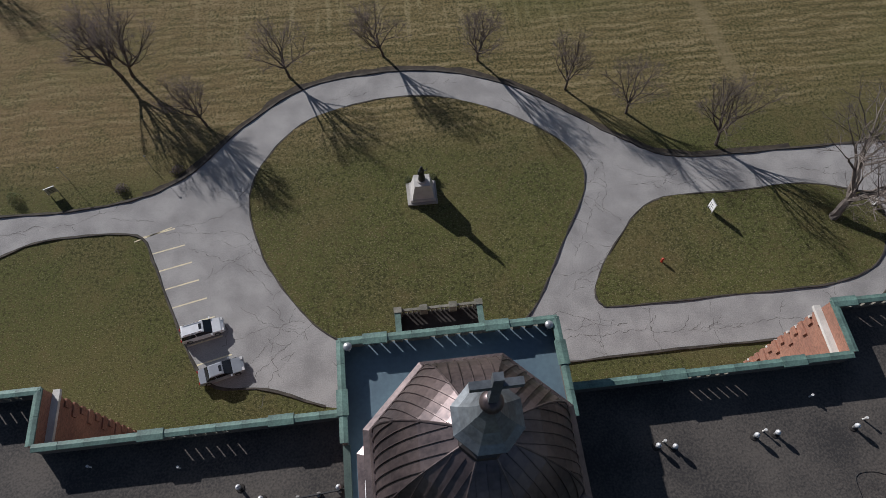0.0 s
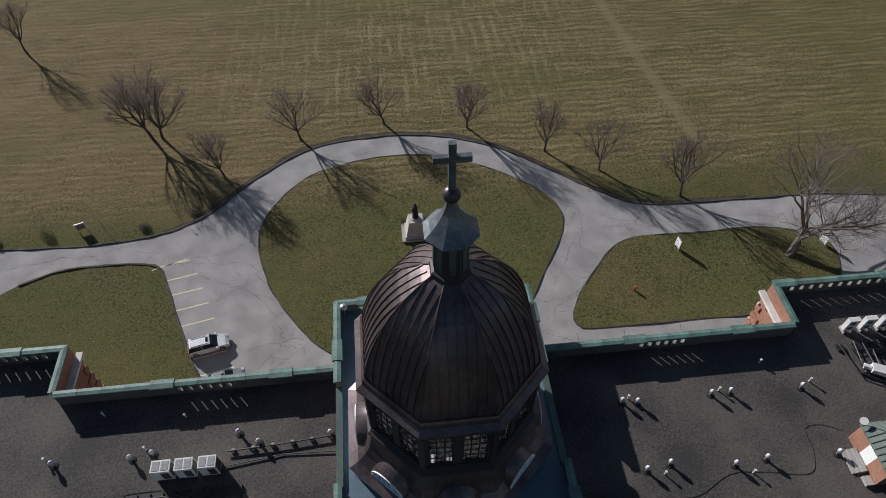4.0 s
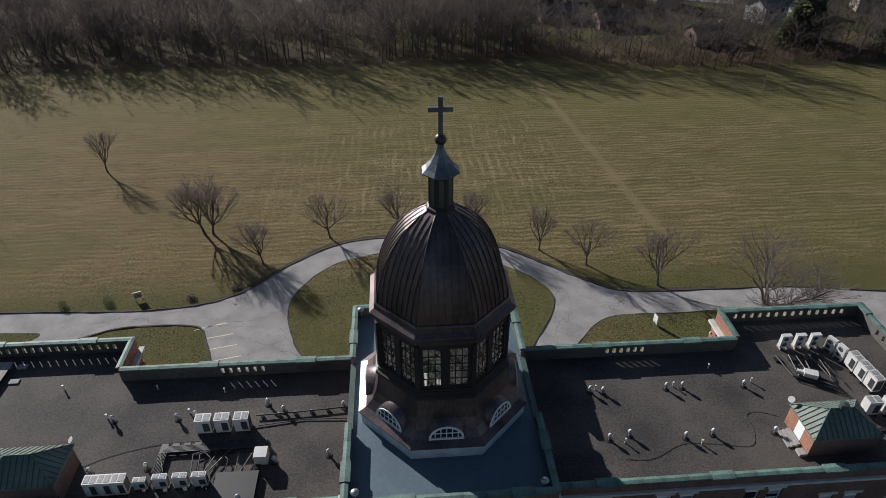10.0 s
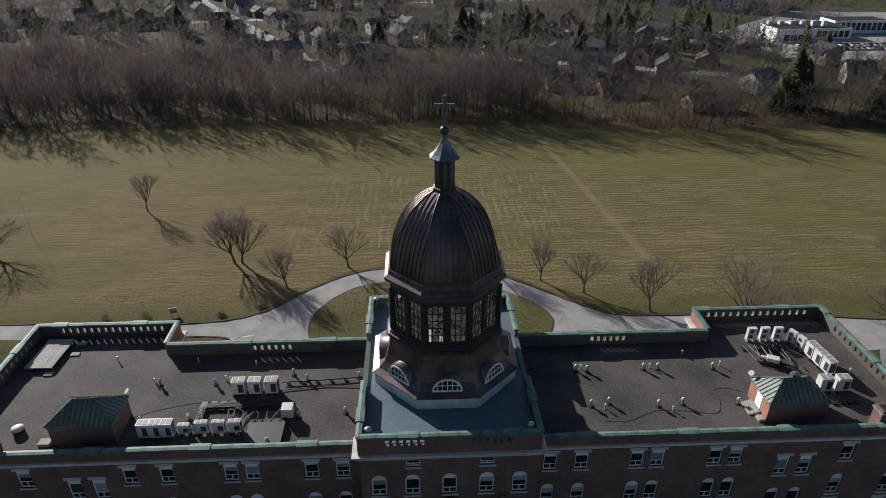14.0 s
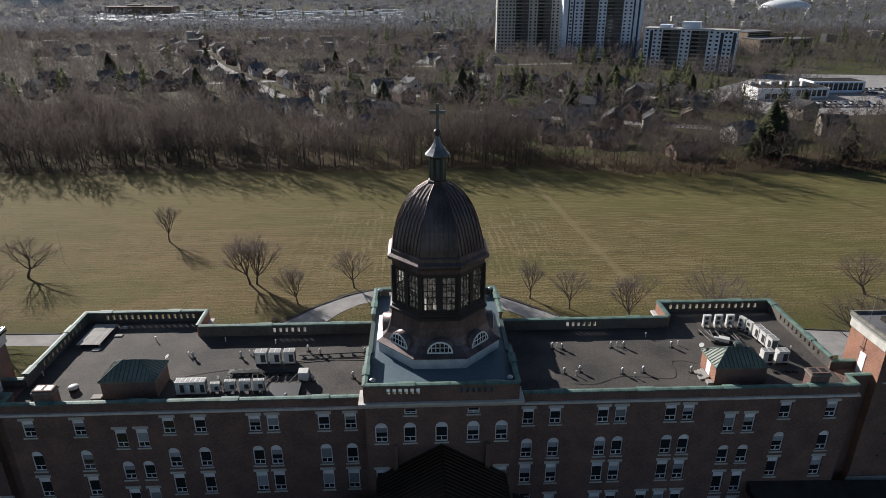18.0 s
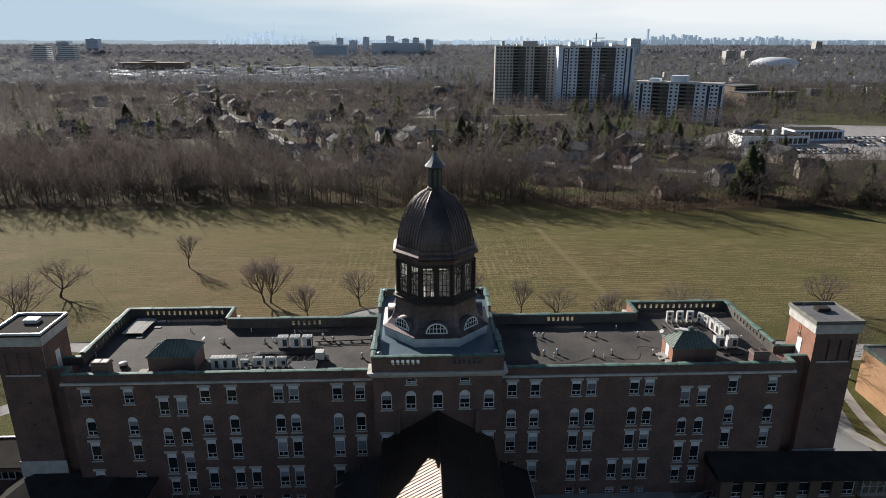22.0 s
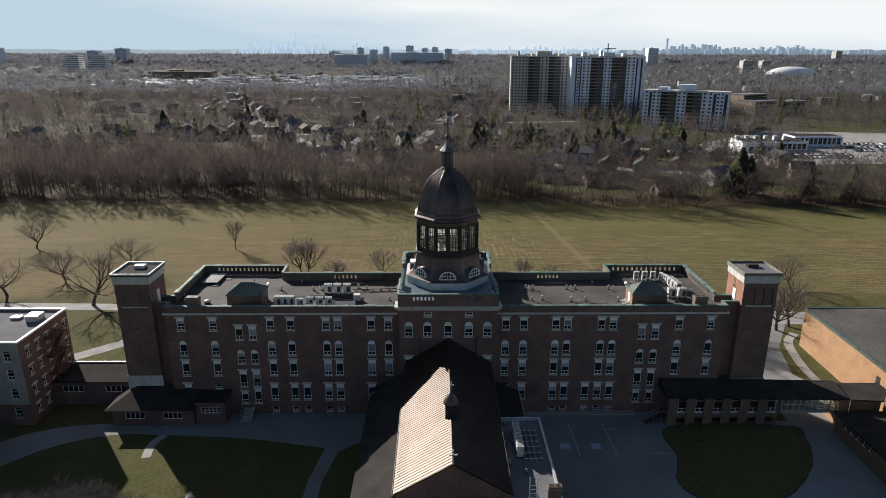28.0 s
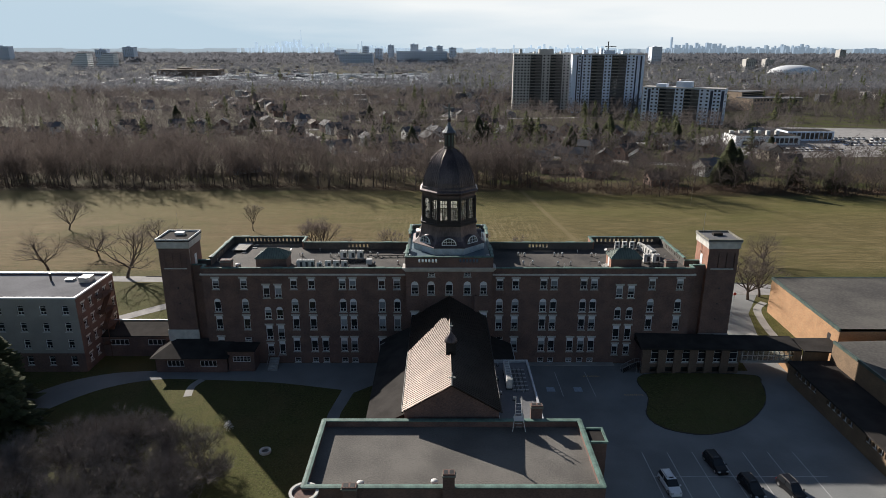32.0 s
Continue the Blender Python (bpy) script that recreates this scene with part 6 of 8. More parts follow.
def cone_template(seed):
    r = np.random.RandomState(seed)
    v, f = [], []
    for i in range(230):
        u, a = r.rand() ** 0.85, r.uniform(0, 2 * np.pi)
        tier = 0.8 + 0.2 * np.sin(u * 40 + seed)
        rad = 4.6 * (1 - u) ** 0.7 * tier * (1 + 0.22 * np.sin(2 * a + seed * 2 + 5 * u)) * r.uniform(0.55, 1.05) + 0.2
        k = len(v)
        w = 0.25 + 0.45 * (1 - u)
        v += [(0.35 * rad * np.cos(a), 0.35 * rad * np.sin(a), 15 * u + 1.2), (rad * np.cos(a) - w * np.sin(a), rad * np.sin(a) + w * np.cos(a), 15 * u + r.uniform(0.1, 0.7)), (rad * np.cos(a) + w * np.sin(a), rad * np.sin(a) - w * np.cos(a), 15 * u + r.uniform(0.1, 0.7))]
        f.append((k, k + 1, k + 2))
    return np.array(v), np.array(f)


def forest(name, label, spots, templates, material, seed):
    """Joins a tree at each spot (x, y, size)."""
    r = np.random.RandomState(seed)
    vs, fs, k = [], [], 0
    for x, y, s in spots:
        v, f = templates[r.randint(len(templates))]
        a = r.uniform(0, 2 * np.pi)
        c, sn, wz = np.cos(a) * s, np.sin(a) * s, s * r.uniform(0.85, 1.15)
        vs.append(np.stack((v[:, 0] * c - v[:, 1] * sn + x, v[:, 0] * sn + v[:, 1] * c + y, v[:, 2] * wz), 1))
        fs.append(f + k)
        k += len(v)
    v, f = np.concatenate(vs), np.concatenate(fs)
    me = bpy.data.meshes.new(name)
    me.vertices.add(len(v))
    me.vertices.foreach_set("co", v.astype(np.float32).ravel())
    me.loops.add(f.size)
    me.loops.foreach_set("vertex_index", f.astype(np.int32).ravel())
    me.polygons.add(len(f))
    me.polygons.foreach_set("loop_start", np.arange(0, f.size, 3, dtype=np.int32))
    me.update(calc_edges=True)
    me.materials.append(material)
    return tagged(new(name, me), label, "trees", kind="stuff")


STREETS = [((-38, 236), (-150, 450)), ((-150, 450), (-260, 700)), ((20, 268), (130, 225)), ((-40, 300), (60, 345)), ((60, 345), (190, 275)), ((-300, 330), (-90, 380)), ((-90, 440), (150, 470)), ((-330, 520), (-60, 640)), ((0, 470), (60, 760)), ((-60, 640), (300, 560)), ((170, 260), (420, 330)), ((420, 330), (700, 300))]


def near_street(x, y, d):
    for (ax, ay), (bx, by) in STREETS:
        dx, dy = bx - ax, by - ay
        t = min(1, max(0, ((x - ax) * dx + (y - ay) * dy) / (dx * dx + dy * dy)))
        if math.hypot(x - ax - t * dx, y - ay - t * dy) < d:
            return True
    return False


OPEN_SPOTS = [(73, 196), (99, 176), (129.4, 199), (146, 205), (55, 205)]
rs = np.random.RandomState(8)
edge = lambda x: 163 - 11 * min(1, max(0, (x - 35) / 40)) + 2.2 * math.sin(x * 0.06) + 1.6 * math.sin(x * 0.17 + 1)
dense, yards, mid, far = [], [], [], []
while len(dense) < 1350:
    x, y = rs.uniform(-330, 36), rs.uniform(160, 250)
    if edge(x) < y < 232 + 12 * math.sin(x * 0.02) - max(0, x + 60) * 0.35 and not near_street(x, y, 6):
        dense.append((x, y, rs.uniform(0.8, 1.1) if y < edge(x) + 10 and rs.rand() < 0.7 else rs.uniform(0.62, 1.15) * (0.97 if x < -60 else 0.86) if rs.rand() < 0.7 else rs.uniform(0.28, 0.5)))
while len(yards) < 860:
    x, y = rs.uniform(0, 330), rs.uniform(148, 250)
    if y > edge(x) and not near_street(x, y, 6) and rs.rand() < (1.0 if y < edge(x) + 14 else 0.55) and not (160 < x < 330 and y > 238) and not any(math.hypot(x - p, y - q) < 9 for p, q in OPEN_SPOTS):
        yards.append((x, y, rs.uniform(0.75, 1.02) if y < edge(x) + 9 and x < 110 and rs.rand() < 0.6 else rs.uniform(0.4, 0.92) if y < edge(x) + 14 else rs.uniform(0.35, 0.7)))
while len(mid) < 4500:
    y = 228 + 500 * rs.rand() ** 0.9
    x = rs.uniform(-0.85, 0.85) * (y + 90)
    if near_street(x, y, 7.0) or (y < 430 and rs.rand() < 0.3) or any(x0 < x < x1 and y0 < y < y1 for x0, x1, y0, y1 in ((165, 345, 246, 335), (250, 352, 334, 395), (60, 200, 505, 565), (160, 235, 395, 450), (295, 420, 520, 620))):
        continue
    mid.append((x, y, rs.uniform(0.6, 1.2)))
while len(far) < 8200:
    y = 700 + 1700 * rs.rand() ** 1.2
    x = rs.uniform(-0.8, 0.8) * (y + 90)
    if (-520 < x < -20 and 950 < y < 1350 and rs.rand() < 0.85) or (740 < x < 900 and 1330 < y < 1500):
        continue
    far.append((x, y, rs.uniform(0.8, 1.5)))
forest("woodland", "dense belt of tall leafless trees along the field", dense, [bare_template(i, 19, 5.4, 11, 6, 5, 0.045) for i in range(6)], WOOD_TWIG, 1)
forest("thicket", "leafless trees and brush at the ends of gardens", yards, [bare_template(20 + i, 19, 6.6, 10, 6, 5, 0.04) for i in range(5)], WOOD_TWIG, 2)
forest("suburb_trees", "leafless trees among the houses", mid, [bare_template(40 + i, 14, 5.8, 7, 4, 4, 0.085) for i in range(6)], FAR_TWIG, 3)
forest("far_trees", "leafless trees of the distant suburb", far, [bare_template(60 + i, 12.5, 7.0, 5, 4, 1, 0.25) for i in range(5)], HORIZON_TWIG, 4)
horizon = []
while len(horizon) < 5200:
    y = 2200 + 2600 * rs.rand()
    horizon.append((rs.uniform(-0.78, 0.78) * (y + 90), y, rs.uniform(1.0, 1.8)))
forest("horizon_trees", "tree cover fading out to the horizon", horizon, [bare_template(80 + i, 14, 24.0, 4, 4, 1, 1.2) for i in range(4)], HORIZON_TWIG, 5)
evergreen = []
while len(evergreen) < 330:
    y = 240 + 900 * rs.rand() ** 1.3
    x = rs.uniform(-0.8, 0.8) * (y + 90)
    if not (x < -40 and rs.rand() < 0.6) and not near_street(x, y, 6) and not (165 < x < 345 and 246 < y < 395) and not (60 < x < 240 and 395 < y < 565):
        evergreen.append((x, y, rs.uniform(0.6, 1.35)))
forest("suburb_conifers", "dark evergreen trees among the houses", evergreen, [cone_template(i) for i in range(4)], CONIFER, 7)
brush = [(x, edge(x) - (rs.uniform(-2, 2.5) if x < 35 else rs.uniform(-9, 1.5)), rs.uniform(0.14, 0.3) * (1.6 if x > 35 else 1.0)) for x in np.linspace(-330, 330, 1250)]
forest("brush", "reddish-brown scrub along the edge of the field", brush, [bare_template(90 + i, 9, 6.0, 9, 4, 2, 0.09) for i in range(4)], mat("russet_scrub", (0.15, 0.088, 0.058), (0.1, 0.062, 0.045), 0.1, 1, bump=0.0, island=0.3), 6)

# streets through the suburb
g = G()
for i, (a, b) in enumerate(STREETS):
    ribbon([a, b], 4.2, 0.03 + 0.004 * i, g)
tagged(part("road_suburb", g, ASPHALT), "pale suburban streets between the houses", "road", kind="structure")

# ---- houses ----
ROOFS = [mat("grey_shingles", (0.13, 0.134, 0.145), (0.09, 0.093, 0.1), 0.5, 6, rough=0.85), mat("brown_shingles", (0.14, 0.105, 0.085), (0.1, 0.075, 0.06), 0.5, 6, rough=0.85), mat("dark_shingles", (0.06, 0.06, 0.065), (0.04, 0.04, 0.045), 0.5, 6, rough=0.85)]
WALLS = [brick_mat("house_brick", (0.20, 0.13, 0.105), (0.16, 0.105, 0.085), (1, 1, 1)), mat("white_siding", (0.52, 0.52, 0.51), (0.42, 0.42, 0.41), 0.6, 5, stretch=(1, 1, 8)), mat("beige_siding", (0.42, 0.37, 0.30), (0.35, 0.31, 0.25), 0.6, 5, stretch=(1, 1, 8)), mat("grey_siding", (0.30, 0.31, 0.33), (0.24, 0.25, 0.27), 0.6, 5, stretch=(1, 1, 8))]


def house(w, d, h, rise, wall_m, roof_m, label):
    """A gabled house, ridge along x."""
    t = thing("house", label, "house")
    x, y = w / 2, d / 2
    g = G().box(-x, x, -y, y, 0, h)
    g.add([(-x, -y, h), (-x, y, h), (-x, 0, h + rise), (x, -y, h), (x, y, h), (x, 0, h + rise)], [(0, 2, 1), (3, 4, 5)])
    part("wall", g, wall_m, t)
    o = 0.5
    g = G()
    for s in (-1, 1):
        a, b, zr = s * (y + o), 0, h + rise + 0.12
        ze = h - rise * o / y + 0.12
        g.add([(-x - o, b, zr), (x + o, b, zr), (x + o, a, ze), (-x - o, a, ze), (-x - o, b, zr - 0.2), (x + o, b, zr - 0.2), (x + o, a, ze - 0.2), (-x - o, a, ze - 0.2)],
              [(3, 2, 1, 0), (4, 5, 6, 7), (2, 3, 7, 6), (0, 4, 7, 3), (1, 2, 6, 5)] if s < 0 else [(0, 1, 2, 3), (7, 6, 5, 4), (6, 7, 3, 2), (3, 7, 4, 0), (5, 6, 2, 1)])
    roof = part("roof", g, roof_m, t)
    part("chimney", G().box(x * 0.45, x * 0.45 + 0.8, 0.3, 1.0, h + rise * 0.5, h + rise + 1.0), WALLS[0], roof)
    for s in (-1, 1):
        for i in range(2):
            wx = (-0.5 + i) * x
            part("window", G().box(wx - 0.75, wx + 0.75, s * y - 0.06, s * y + 0.06, h - 2.0, h - 0.6), DARK_GLASS, t)
        part("window", G().box(s * x - 0.06, s * x + 0.06, -0.7, 0.7, h * 0.55, h * 0.55 + 1.3), DARK_GLASS, t)
    part("door", G().box(-0.1 * x - 0.5, -0.1 * x + 0.5, -y - 0.06, -y + 0.04, 0, 2.1), DARK_WOOD, t)
    return t


TYPES = [house(11, 9, 5.6, 2.8, WALLS[1], ROOFS[0], "two-storey white-sided house with a grey gable roof"), house(13, 9, 3.4, 2.4, WALLS[0], ROOFS[1], "brick bungalow with a brown gable roof"),
         house(10, 8.5, 5.8, 3.0, WALLS[2], ROOFS[2], "two-storey beige house with a dark gable roof"), house(14, 10, 3.3, 2.6, WALLS[3], ROOFS[0], "grey-sided bungalow with a low gable roof"),
         house(12, 9, 5.5, 3.0, WALLS[0], ROOFS[2], "two-storey brick house with a dark gable roof")]
first = {0: (129.4, 199, 20), 1: (73, 196, 5), 2: (34.5, 257, 10), 3: (-18.8, 266, -15), 4: (103, 247, 30)}
for i, (x, y, rz) in first.items():
    TYPES[i].matrix_basis = pose(x, y, 0, 0, 0, rz)
placed = [(x, y) for x, y, _ in first.values()]
spots = [(88, 282, 10, 3), (52.6, 240, -20, 3), (-71.5, 276, 30, 3), (-60, 262, 30, 0), (-35.4, 284, -10, 0), (-178, 354, 10, 0), (175, 210, -15, 2), (99, 176, 5, 1), (54, 336, 0, 4), (66, 340, 15, 4), (40, 378, 0, 2), (-26, 232, 60, 3), (146, 205, 10, 3), (55, 205, 0, 1), (-100, 205, 40, 3)]
for x, y, rz, k in spots:
    copy_thing(TYPES[k], pose(x, y, 0, 0, 0, rz))
    placed.append((x, y))
hr = random.Random(3)
for (ax, ay), (bx, by) in STREETS:
    n, rz = int(math.dist((ax, ay), (bx, by)) / 16), math.degrees(math.atan2(by - ay, bx - ax))
    for i in range(n):
        for s in (-1, 1):
            t = (i + 0.5) / n
            off = s * hr.uniform(13, 19)
            x, y = ax + (bx - ax) * t - math.sin(radians(rz)) * off, ay + (by - ay) * t + math.cos(radians(rz)) * off
            if hr.random() < 0.25 or y < 215 or near_street(x, y, 9) or any(math.hypot(x - p, y - q) < 14 for p, q in placed) or (165 < x < 345 and 246 < y < 395) or (60 < x < 240 and 395 < y < 565):
                continue
            placed.append((x, y))
            copy_thing(TYPES[hr.randrange(5)], pose(x, y, 0, 0, 0, rz + (0 if s > 0 else 180) + hr.choice((0, 90)) + hr.uniform(-6, 6)))

# ---- apartment slabs ----
# White walls, with the blue skylight of their shaded sides mixed into the colour.
PALE = mat("sky_blued_concrete", (0.74, 0.80, 0.90), (0.66, 0.72, 0.82), 0.2, 2)
BEIGE = mat("beige_concrete", (0.50, 0.48, 0.45), (0.42, 0.40, 0.375), 0.2, 2)
BALCONY = mat("dark_balcony", (0.12, 0.11, 0.105), (0.07, 0.064, 0.062), 0.4, 3)
RAILING = mat("grey_railing", (0.17, 0.16, 0.15), (0.11, 0.104, 0.1), 0.4, 3)
NAVY = mat("dark_blue_panel", (0.05, 0.06, 0.09), (0.035, 0.042, 0.065), 0.4, 3)
SLAB_WINDOW = mesh_of("window", G().box(-0.8, 0.8, -0.06, 0, 0, 1.3), DARK_GLASS)


def slab(x, y, rz, w, d, floors, storey, body, bays, label, tops):
    """A long block of flats, its front towards -y: bays of windows, balconies or dark strips, and boxes on the roof."""
    t = thing("apartment_block", label, "apartment building", at=pose(x, y, 0, 0, 0, rz))
    h = floors * storey
    part("wall", G().box(0, w, 0, d, 0, h), body, t)
    part("roof", G().box(-0.3, w + 0.3, -0.3, d + 0.3, h, h + 0.7), BEIGE, t)
    for x0, x1, up in tops:
        part("machine_room", G().box(x0, x1, d * 0.2, d * 0.8, h + 0.7, h + 0.7 + up), body if up < 4.4 else PALE, t)
    for x0, x1, kind in bays:
        if kind == "strip":
            part("dark_strip", G().box(x0, x1, -0.08, 0, 0, h - 1.0), NAVY, t, "dark blue vertical strip of panels")
            continue
        if kind == "balcony":
            # A flat dark sheet paints the shade of a balcony recess.
            part("recess_shade", G().box(x0, x1, -0.05, 0, 0.3, h - 0.4), BALCONY, t)
        for i in range(floors):
            z = i * storey
            if kind == "balcony":
                b = part("balcony", G().box(x0, x1, -1.5, 0, z + 0.1, z + 0.26), BEIGE, t)
                part("railing", G().box(x0, x1, -1.5, -1.42, z + 0.26, z + 1.0), RAILING, b)
                part("pane", G().box(x0 + 0.5, x0 + (x1 - x0) * 0.45, -0.1, -0.05, z + 0.4, z + 2.3), DARK_GLASS, b)
            else:
                n = max(1, round((x1 - x0) / 3.4))
                for j in range(n):
                    part("window", SLAB_WINDOW, None, t, at=pose(x0 + (x1 - x0) * (j + 0.5) / n, 0, z + 1.0))
    for i in range(floors):
        for xx in (-0.02, w + 0.04):
            for q in (0.37, 0.68):
                part("window", SLAB_WINDOW, None, t, at=pose(xx, d * q, i * storey + 1.0, 0, 0, 90))
    return t


slab(70, 545, -3, 56, 15, 19, 2.8, BEIGE, [(0.5, 16.5, "w"), (16.5, 28, "balcony"), (28, 36, "w"), (36, 48, "balcony"), (48, 55.5, "w")], "tall beige apartment slab with dark balconies", [(25, 39, 4.2), (6, 8.5, 4.0), (20, 21, 2.0), (46, 47, 2.5)])
rigged = slab(121, 508, -4, 66, 16, 19, 2.8, PALE, [(4, 5.2, "strip"), (5.4, 7.8, "w"), (8, 9.2, "strip"), (9.3, 17.3, "w"), (17.3, 29, "balcony"), (29, 36, "w"), (36, 49.5, "balcony"), (49.5, 57.8, "w"), (58, 59.3, "strip"), (62, 63.6, "strip")],
              "tall pale blue-white apartment slab with dark balconies", [(26, 28, 5.0), (30, 39, 3.4), (10, 14, 3.6), (46, 48, 2.6)])
part("antenna_mast", G().box(32.4, 33.2, 6, 7, 56, 65).box(29.5, 40, 5, 5.4, 60.4, 61), BLACK, rigged, "dark rooftop antenna mast")
slab(168, 440, -31, 64, 16, 10, 2.8, PALE, [(0.3, 4.5, "w"), (4.5, 6.5, "strip"), (6.5, 13.5, "w"), (13.5, 26, "balcony"), (26, 33.5, "w"), (33.5, 45, "balcony"), (45, 53.5, "w"), (53.5, 55.6, "strip"), (55.6, 61.6, "w"), (61.8, 64, "strip")],
     "ten-storey pale apartment slab with dark strips and balconies", [(26, 38, 4.6), (10, 18, 2.2)])

# ---- car dealership and far buildings ----
lot = sheet([(160, 268), (196, 250), (330, 258), (352, 385), (250, 400), (168, 325)], 0.08)
tagged(part("pavement_dealership", lot, ASPHALT), "wide pale car lot", "car park", kind="structure")
dealer = thing("car_dealership", "low white showroom with wide windows and a flat roof", "building", at=pose(185 - 198 * 0.75, 294 - 318 * 0.75, 0) @ Matrix.Diagonal((0.75, 0.75, 1, 1)))
part("wall", G().box(198, 226, 318, 342, 0, 6.5), WHITE, dealer)
part("wall", G().box(226, 258, 328, 360, 0, 5.5), WHITE, dealer)
part("wall", G().box(258, 300, 350, 370, 0, 6.5), PALE, dealer)
part("roof", G().box(199, 225, 319, 341, 6.5, 6.65), DARK_SHINGLE, dealer)
part("roof", G().box(259, 299, 351, 369, 6.5, 6.65), DARK_SHINGLE, dealer)
part("roof", G().box(227, 257, 329, 359, 5.5, 5.65), DARK_SHINGLE, dealer)
for i in range(7):
    part("window", G().box(229 + 4 * i, 232 + 4 * i, 327.9, 328, 1.0, 4.2), DARK_GLASS, dealer)
for i in range(4):
    part("window", G().box(204 + 5 * i, 208 + 5 * i, 317.9, 318, 0.6, 3.6), DARK_GLASS, dealer)
for i in range(10):
    part("window", G().box(259 + 4 * i, 262 + 4 * i, 349.9, 350, 1.5, 5.5), DARK_GLASS, dealer)
for i in range(6):
    part("roof_unit", G().box(200 + 8 * i, 203 + 8 * i, 335, 338, 5.6, 8.4), CASING, dealer)
school = thing("brick_school", "three-storey buff-brick school with a flat roof", "building", at=pose(304, 528, 0, 0, 0, 25) @ Matrix.Diagonal((0.85, 0.85, 1.2, 1)))
part("wall", G().box(0, 45, 0, 25, 0, 10), TAN_BRICK, school)
part("wall", G().box(10, 50, 25, 50, 0, 14), TAN_BRICK, school)
part("wall", G().box(50, 100, 10, 30, 0, 8), TAN_BRICK, school)
for i in range(9):
    for z in (1.5, 4.8, 8.0):
        part("window", G().box(52 + 5 * i, 55 + 5 * i, 9.9, 10, min(z, 5), min(z, 5) + 1.6), DARK_GLASS, school)
for i in range(8):
    for z in (1.5, 4.6, 7.6):
        part("window", G().box(2 + 5.4 * i, 5.2 + 5.4 * i, -0.1, 0, z, z + 1.7), DARK_GLASS, school)
for z in (10.8, 12.4):
    part("window_band", G().box(12, 48, 24.9, 25, z, z + 1.0), DARK_GLASS, school)
for b, z in (((-0.3, 45.3, -0.3, 25), 10), ((9.7, 50.3, 24.7, 50.3), 14), ((50, 100.3, 9.7, 30.3), 8)):
    part("roof", G().box(*b, z, z + 0.4), GREY_ROOF, school)
bubble = thing("sports_dome", "white air-supported sports dome", "sports dome", at=pose(815, 1420, 0))
part("shell", G().loops([[(60 * math.cos(a) * math.cos(b), 40 * math.sin(a) * math.cos(b), 22 * math.sin(b)) for a in (2 * math.pi * i / 32 for i in range(32))] for b in (math.pi / 2 * j / 9 for j in range(9))]), mat("white_membrane", (0.9, 0.91, 0.92), (0.86, 0.87, 0.88), 0.1, 1, rough=0.4, bump=0.0), bubble, smooth=True)


def block_of(name, label, x, y, w, d, h, m, rows, n, rz=0.0):
    t = thing(name, label, "building", at=pose(x, y, 0, 0, 0, rz))
    part("wall", G().box(0, w, 0, d, 0, h), m, t)
    part("roof", G().box(w * 0.3, w * 0.5, d * 0.3, d * 0.7, h, h + 3), m, t)
    for i in range(rows):
        g = G()
        for j in range(n):
            g.box(w * (j + 0.25) / n, w * (j + 0.7) / n, -0.3, 0, h * (i + 0.35) / rows, h * (i + 0.75) / rows)
        tagged(part("glazing", g, DARK_GLASS, t), kind="stuff")
    return t


block_of("office_block", "wide brown-brick mid-rise block", -560, 1190, 120, 40, 17, BROWN_BRICK, 4, 20)
for k in range(2):
    t = thing("terraced_block", "stepped white residential block", "apartment building", at=pose(-965 + 68 * k, 1650, 0) @ Matrix.Diagonal((0.72, 0.72, 0.8, 1)))
    for i in range(9):
        part("terrace", G().box(-38 + 5 * i, 40, 0, 40, 6 * i, 6 * i + 4.6), WHITE, t)
        part("glazing", G().box(-36 + 5 * i, 38, 1, 39, 6 * i + 4.6, 6 * i + 6), DARK_GLASS, t)
block_of("tower_block", "distant hazy slab block", -340, 2100, 110, 40, 40, PALE, 8, 20)
block_of("tower_block", "distant hazy slab block", -160, 2250, 180, 40, 46, PALE, 8, 30)
block_of("tower_block", "distant hazy apartment tower", 760, 2300, 36, 40, 62, PALE, 12, 6)
block_of("tower_block", "distant beige apartment tower", 830, 1700, 26, 24, 30, BEIGE, 8, 5)
block_of("tower_block", "distant beige apartment tower", 980, 1900, 26, 24, 26, BEIGE, 8, 5)
block_of("tower_block", "distant hazy apartment tower", 1560, 2500, 24, 30, 52, BEIGE, 12, 5)
block_of("tower_block", "distant white apartment tower", -1150, 2300, 40, 30, 58, PALE, 12, 6)
block_of("tower_block", "distant white apartment tower", -1240, 2280, 40, 30, 50, PALE, 12, 6)
block_of("tower_block", "distant white apartment tower", -1620, 2300, 60, 30, 60, PALE, 12, 9)
for k, (x, w, h) in enumerate([(-300, 24, 62), (-255, 30, 54), (-205, 22, 66), (-120, 30, 70), (-60, 26, 60), (-20, 24, 64), (-420, 40, 48), (30, 28, 58)]):
    block_of("tower_block", "distant pale blue-grey apartment tower", x, 2420 + 15 * k, w, 24, h, PALE, 10, 5)

rs = np.random.RandomState(21)


def roofs(name, label, spots, material):
    g = G()
    for x, y, w, d, h in spots:
        g.box(x - w / 2, x + w / 2, y - d / 2, y + d / 2, 0, h)
    return tagged(part(name, g, material), label, "buildings", kind="stuff")


pal = []
for i in range(420):
    y = 960 + 380 * rs.rand()
    pal.append((rs.uniform(-560, 30), y, rs.uniform(8, 34), rs.uniform(6, 20), rs.uniform(2, 6)))
roofs("commercial_roofs", "bright flat shop roofs and parked cars far away", pal, ZINC)
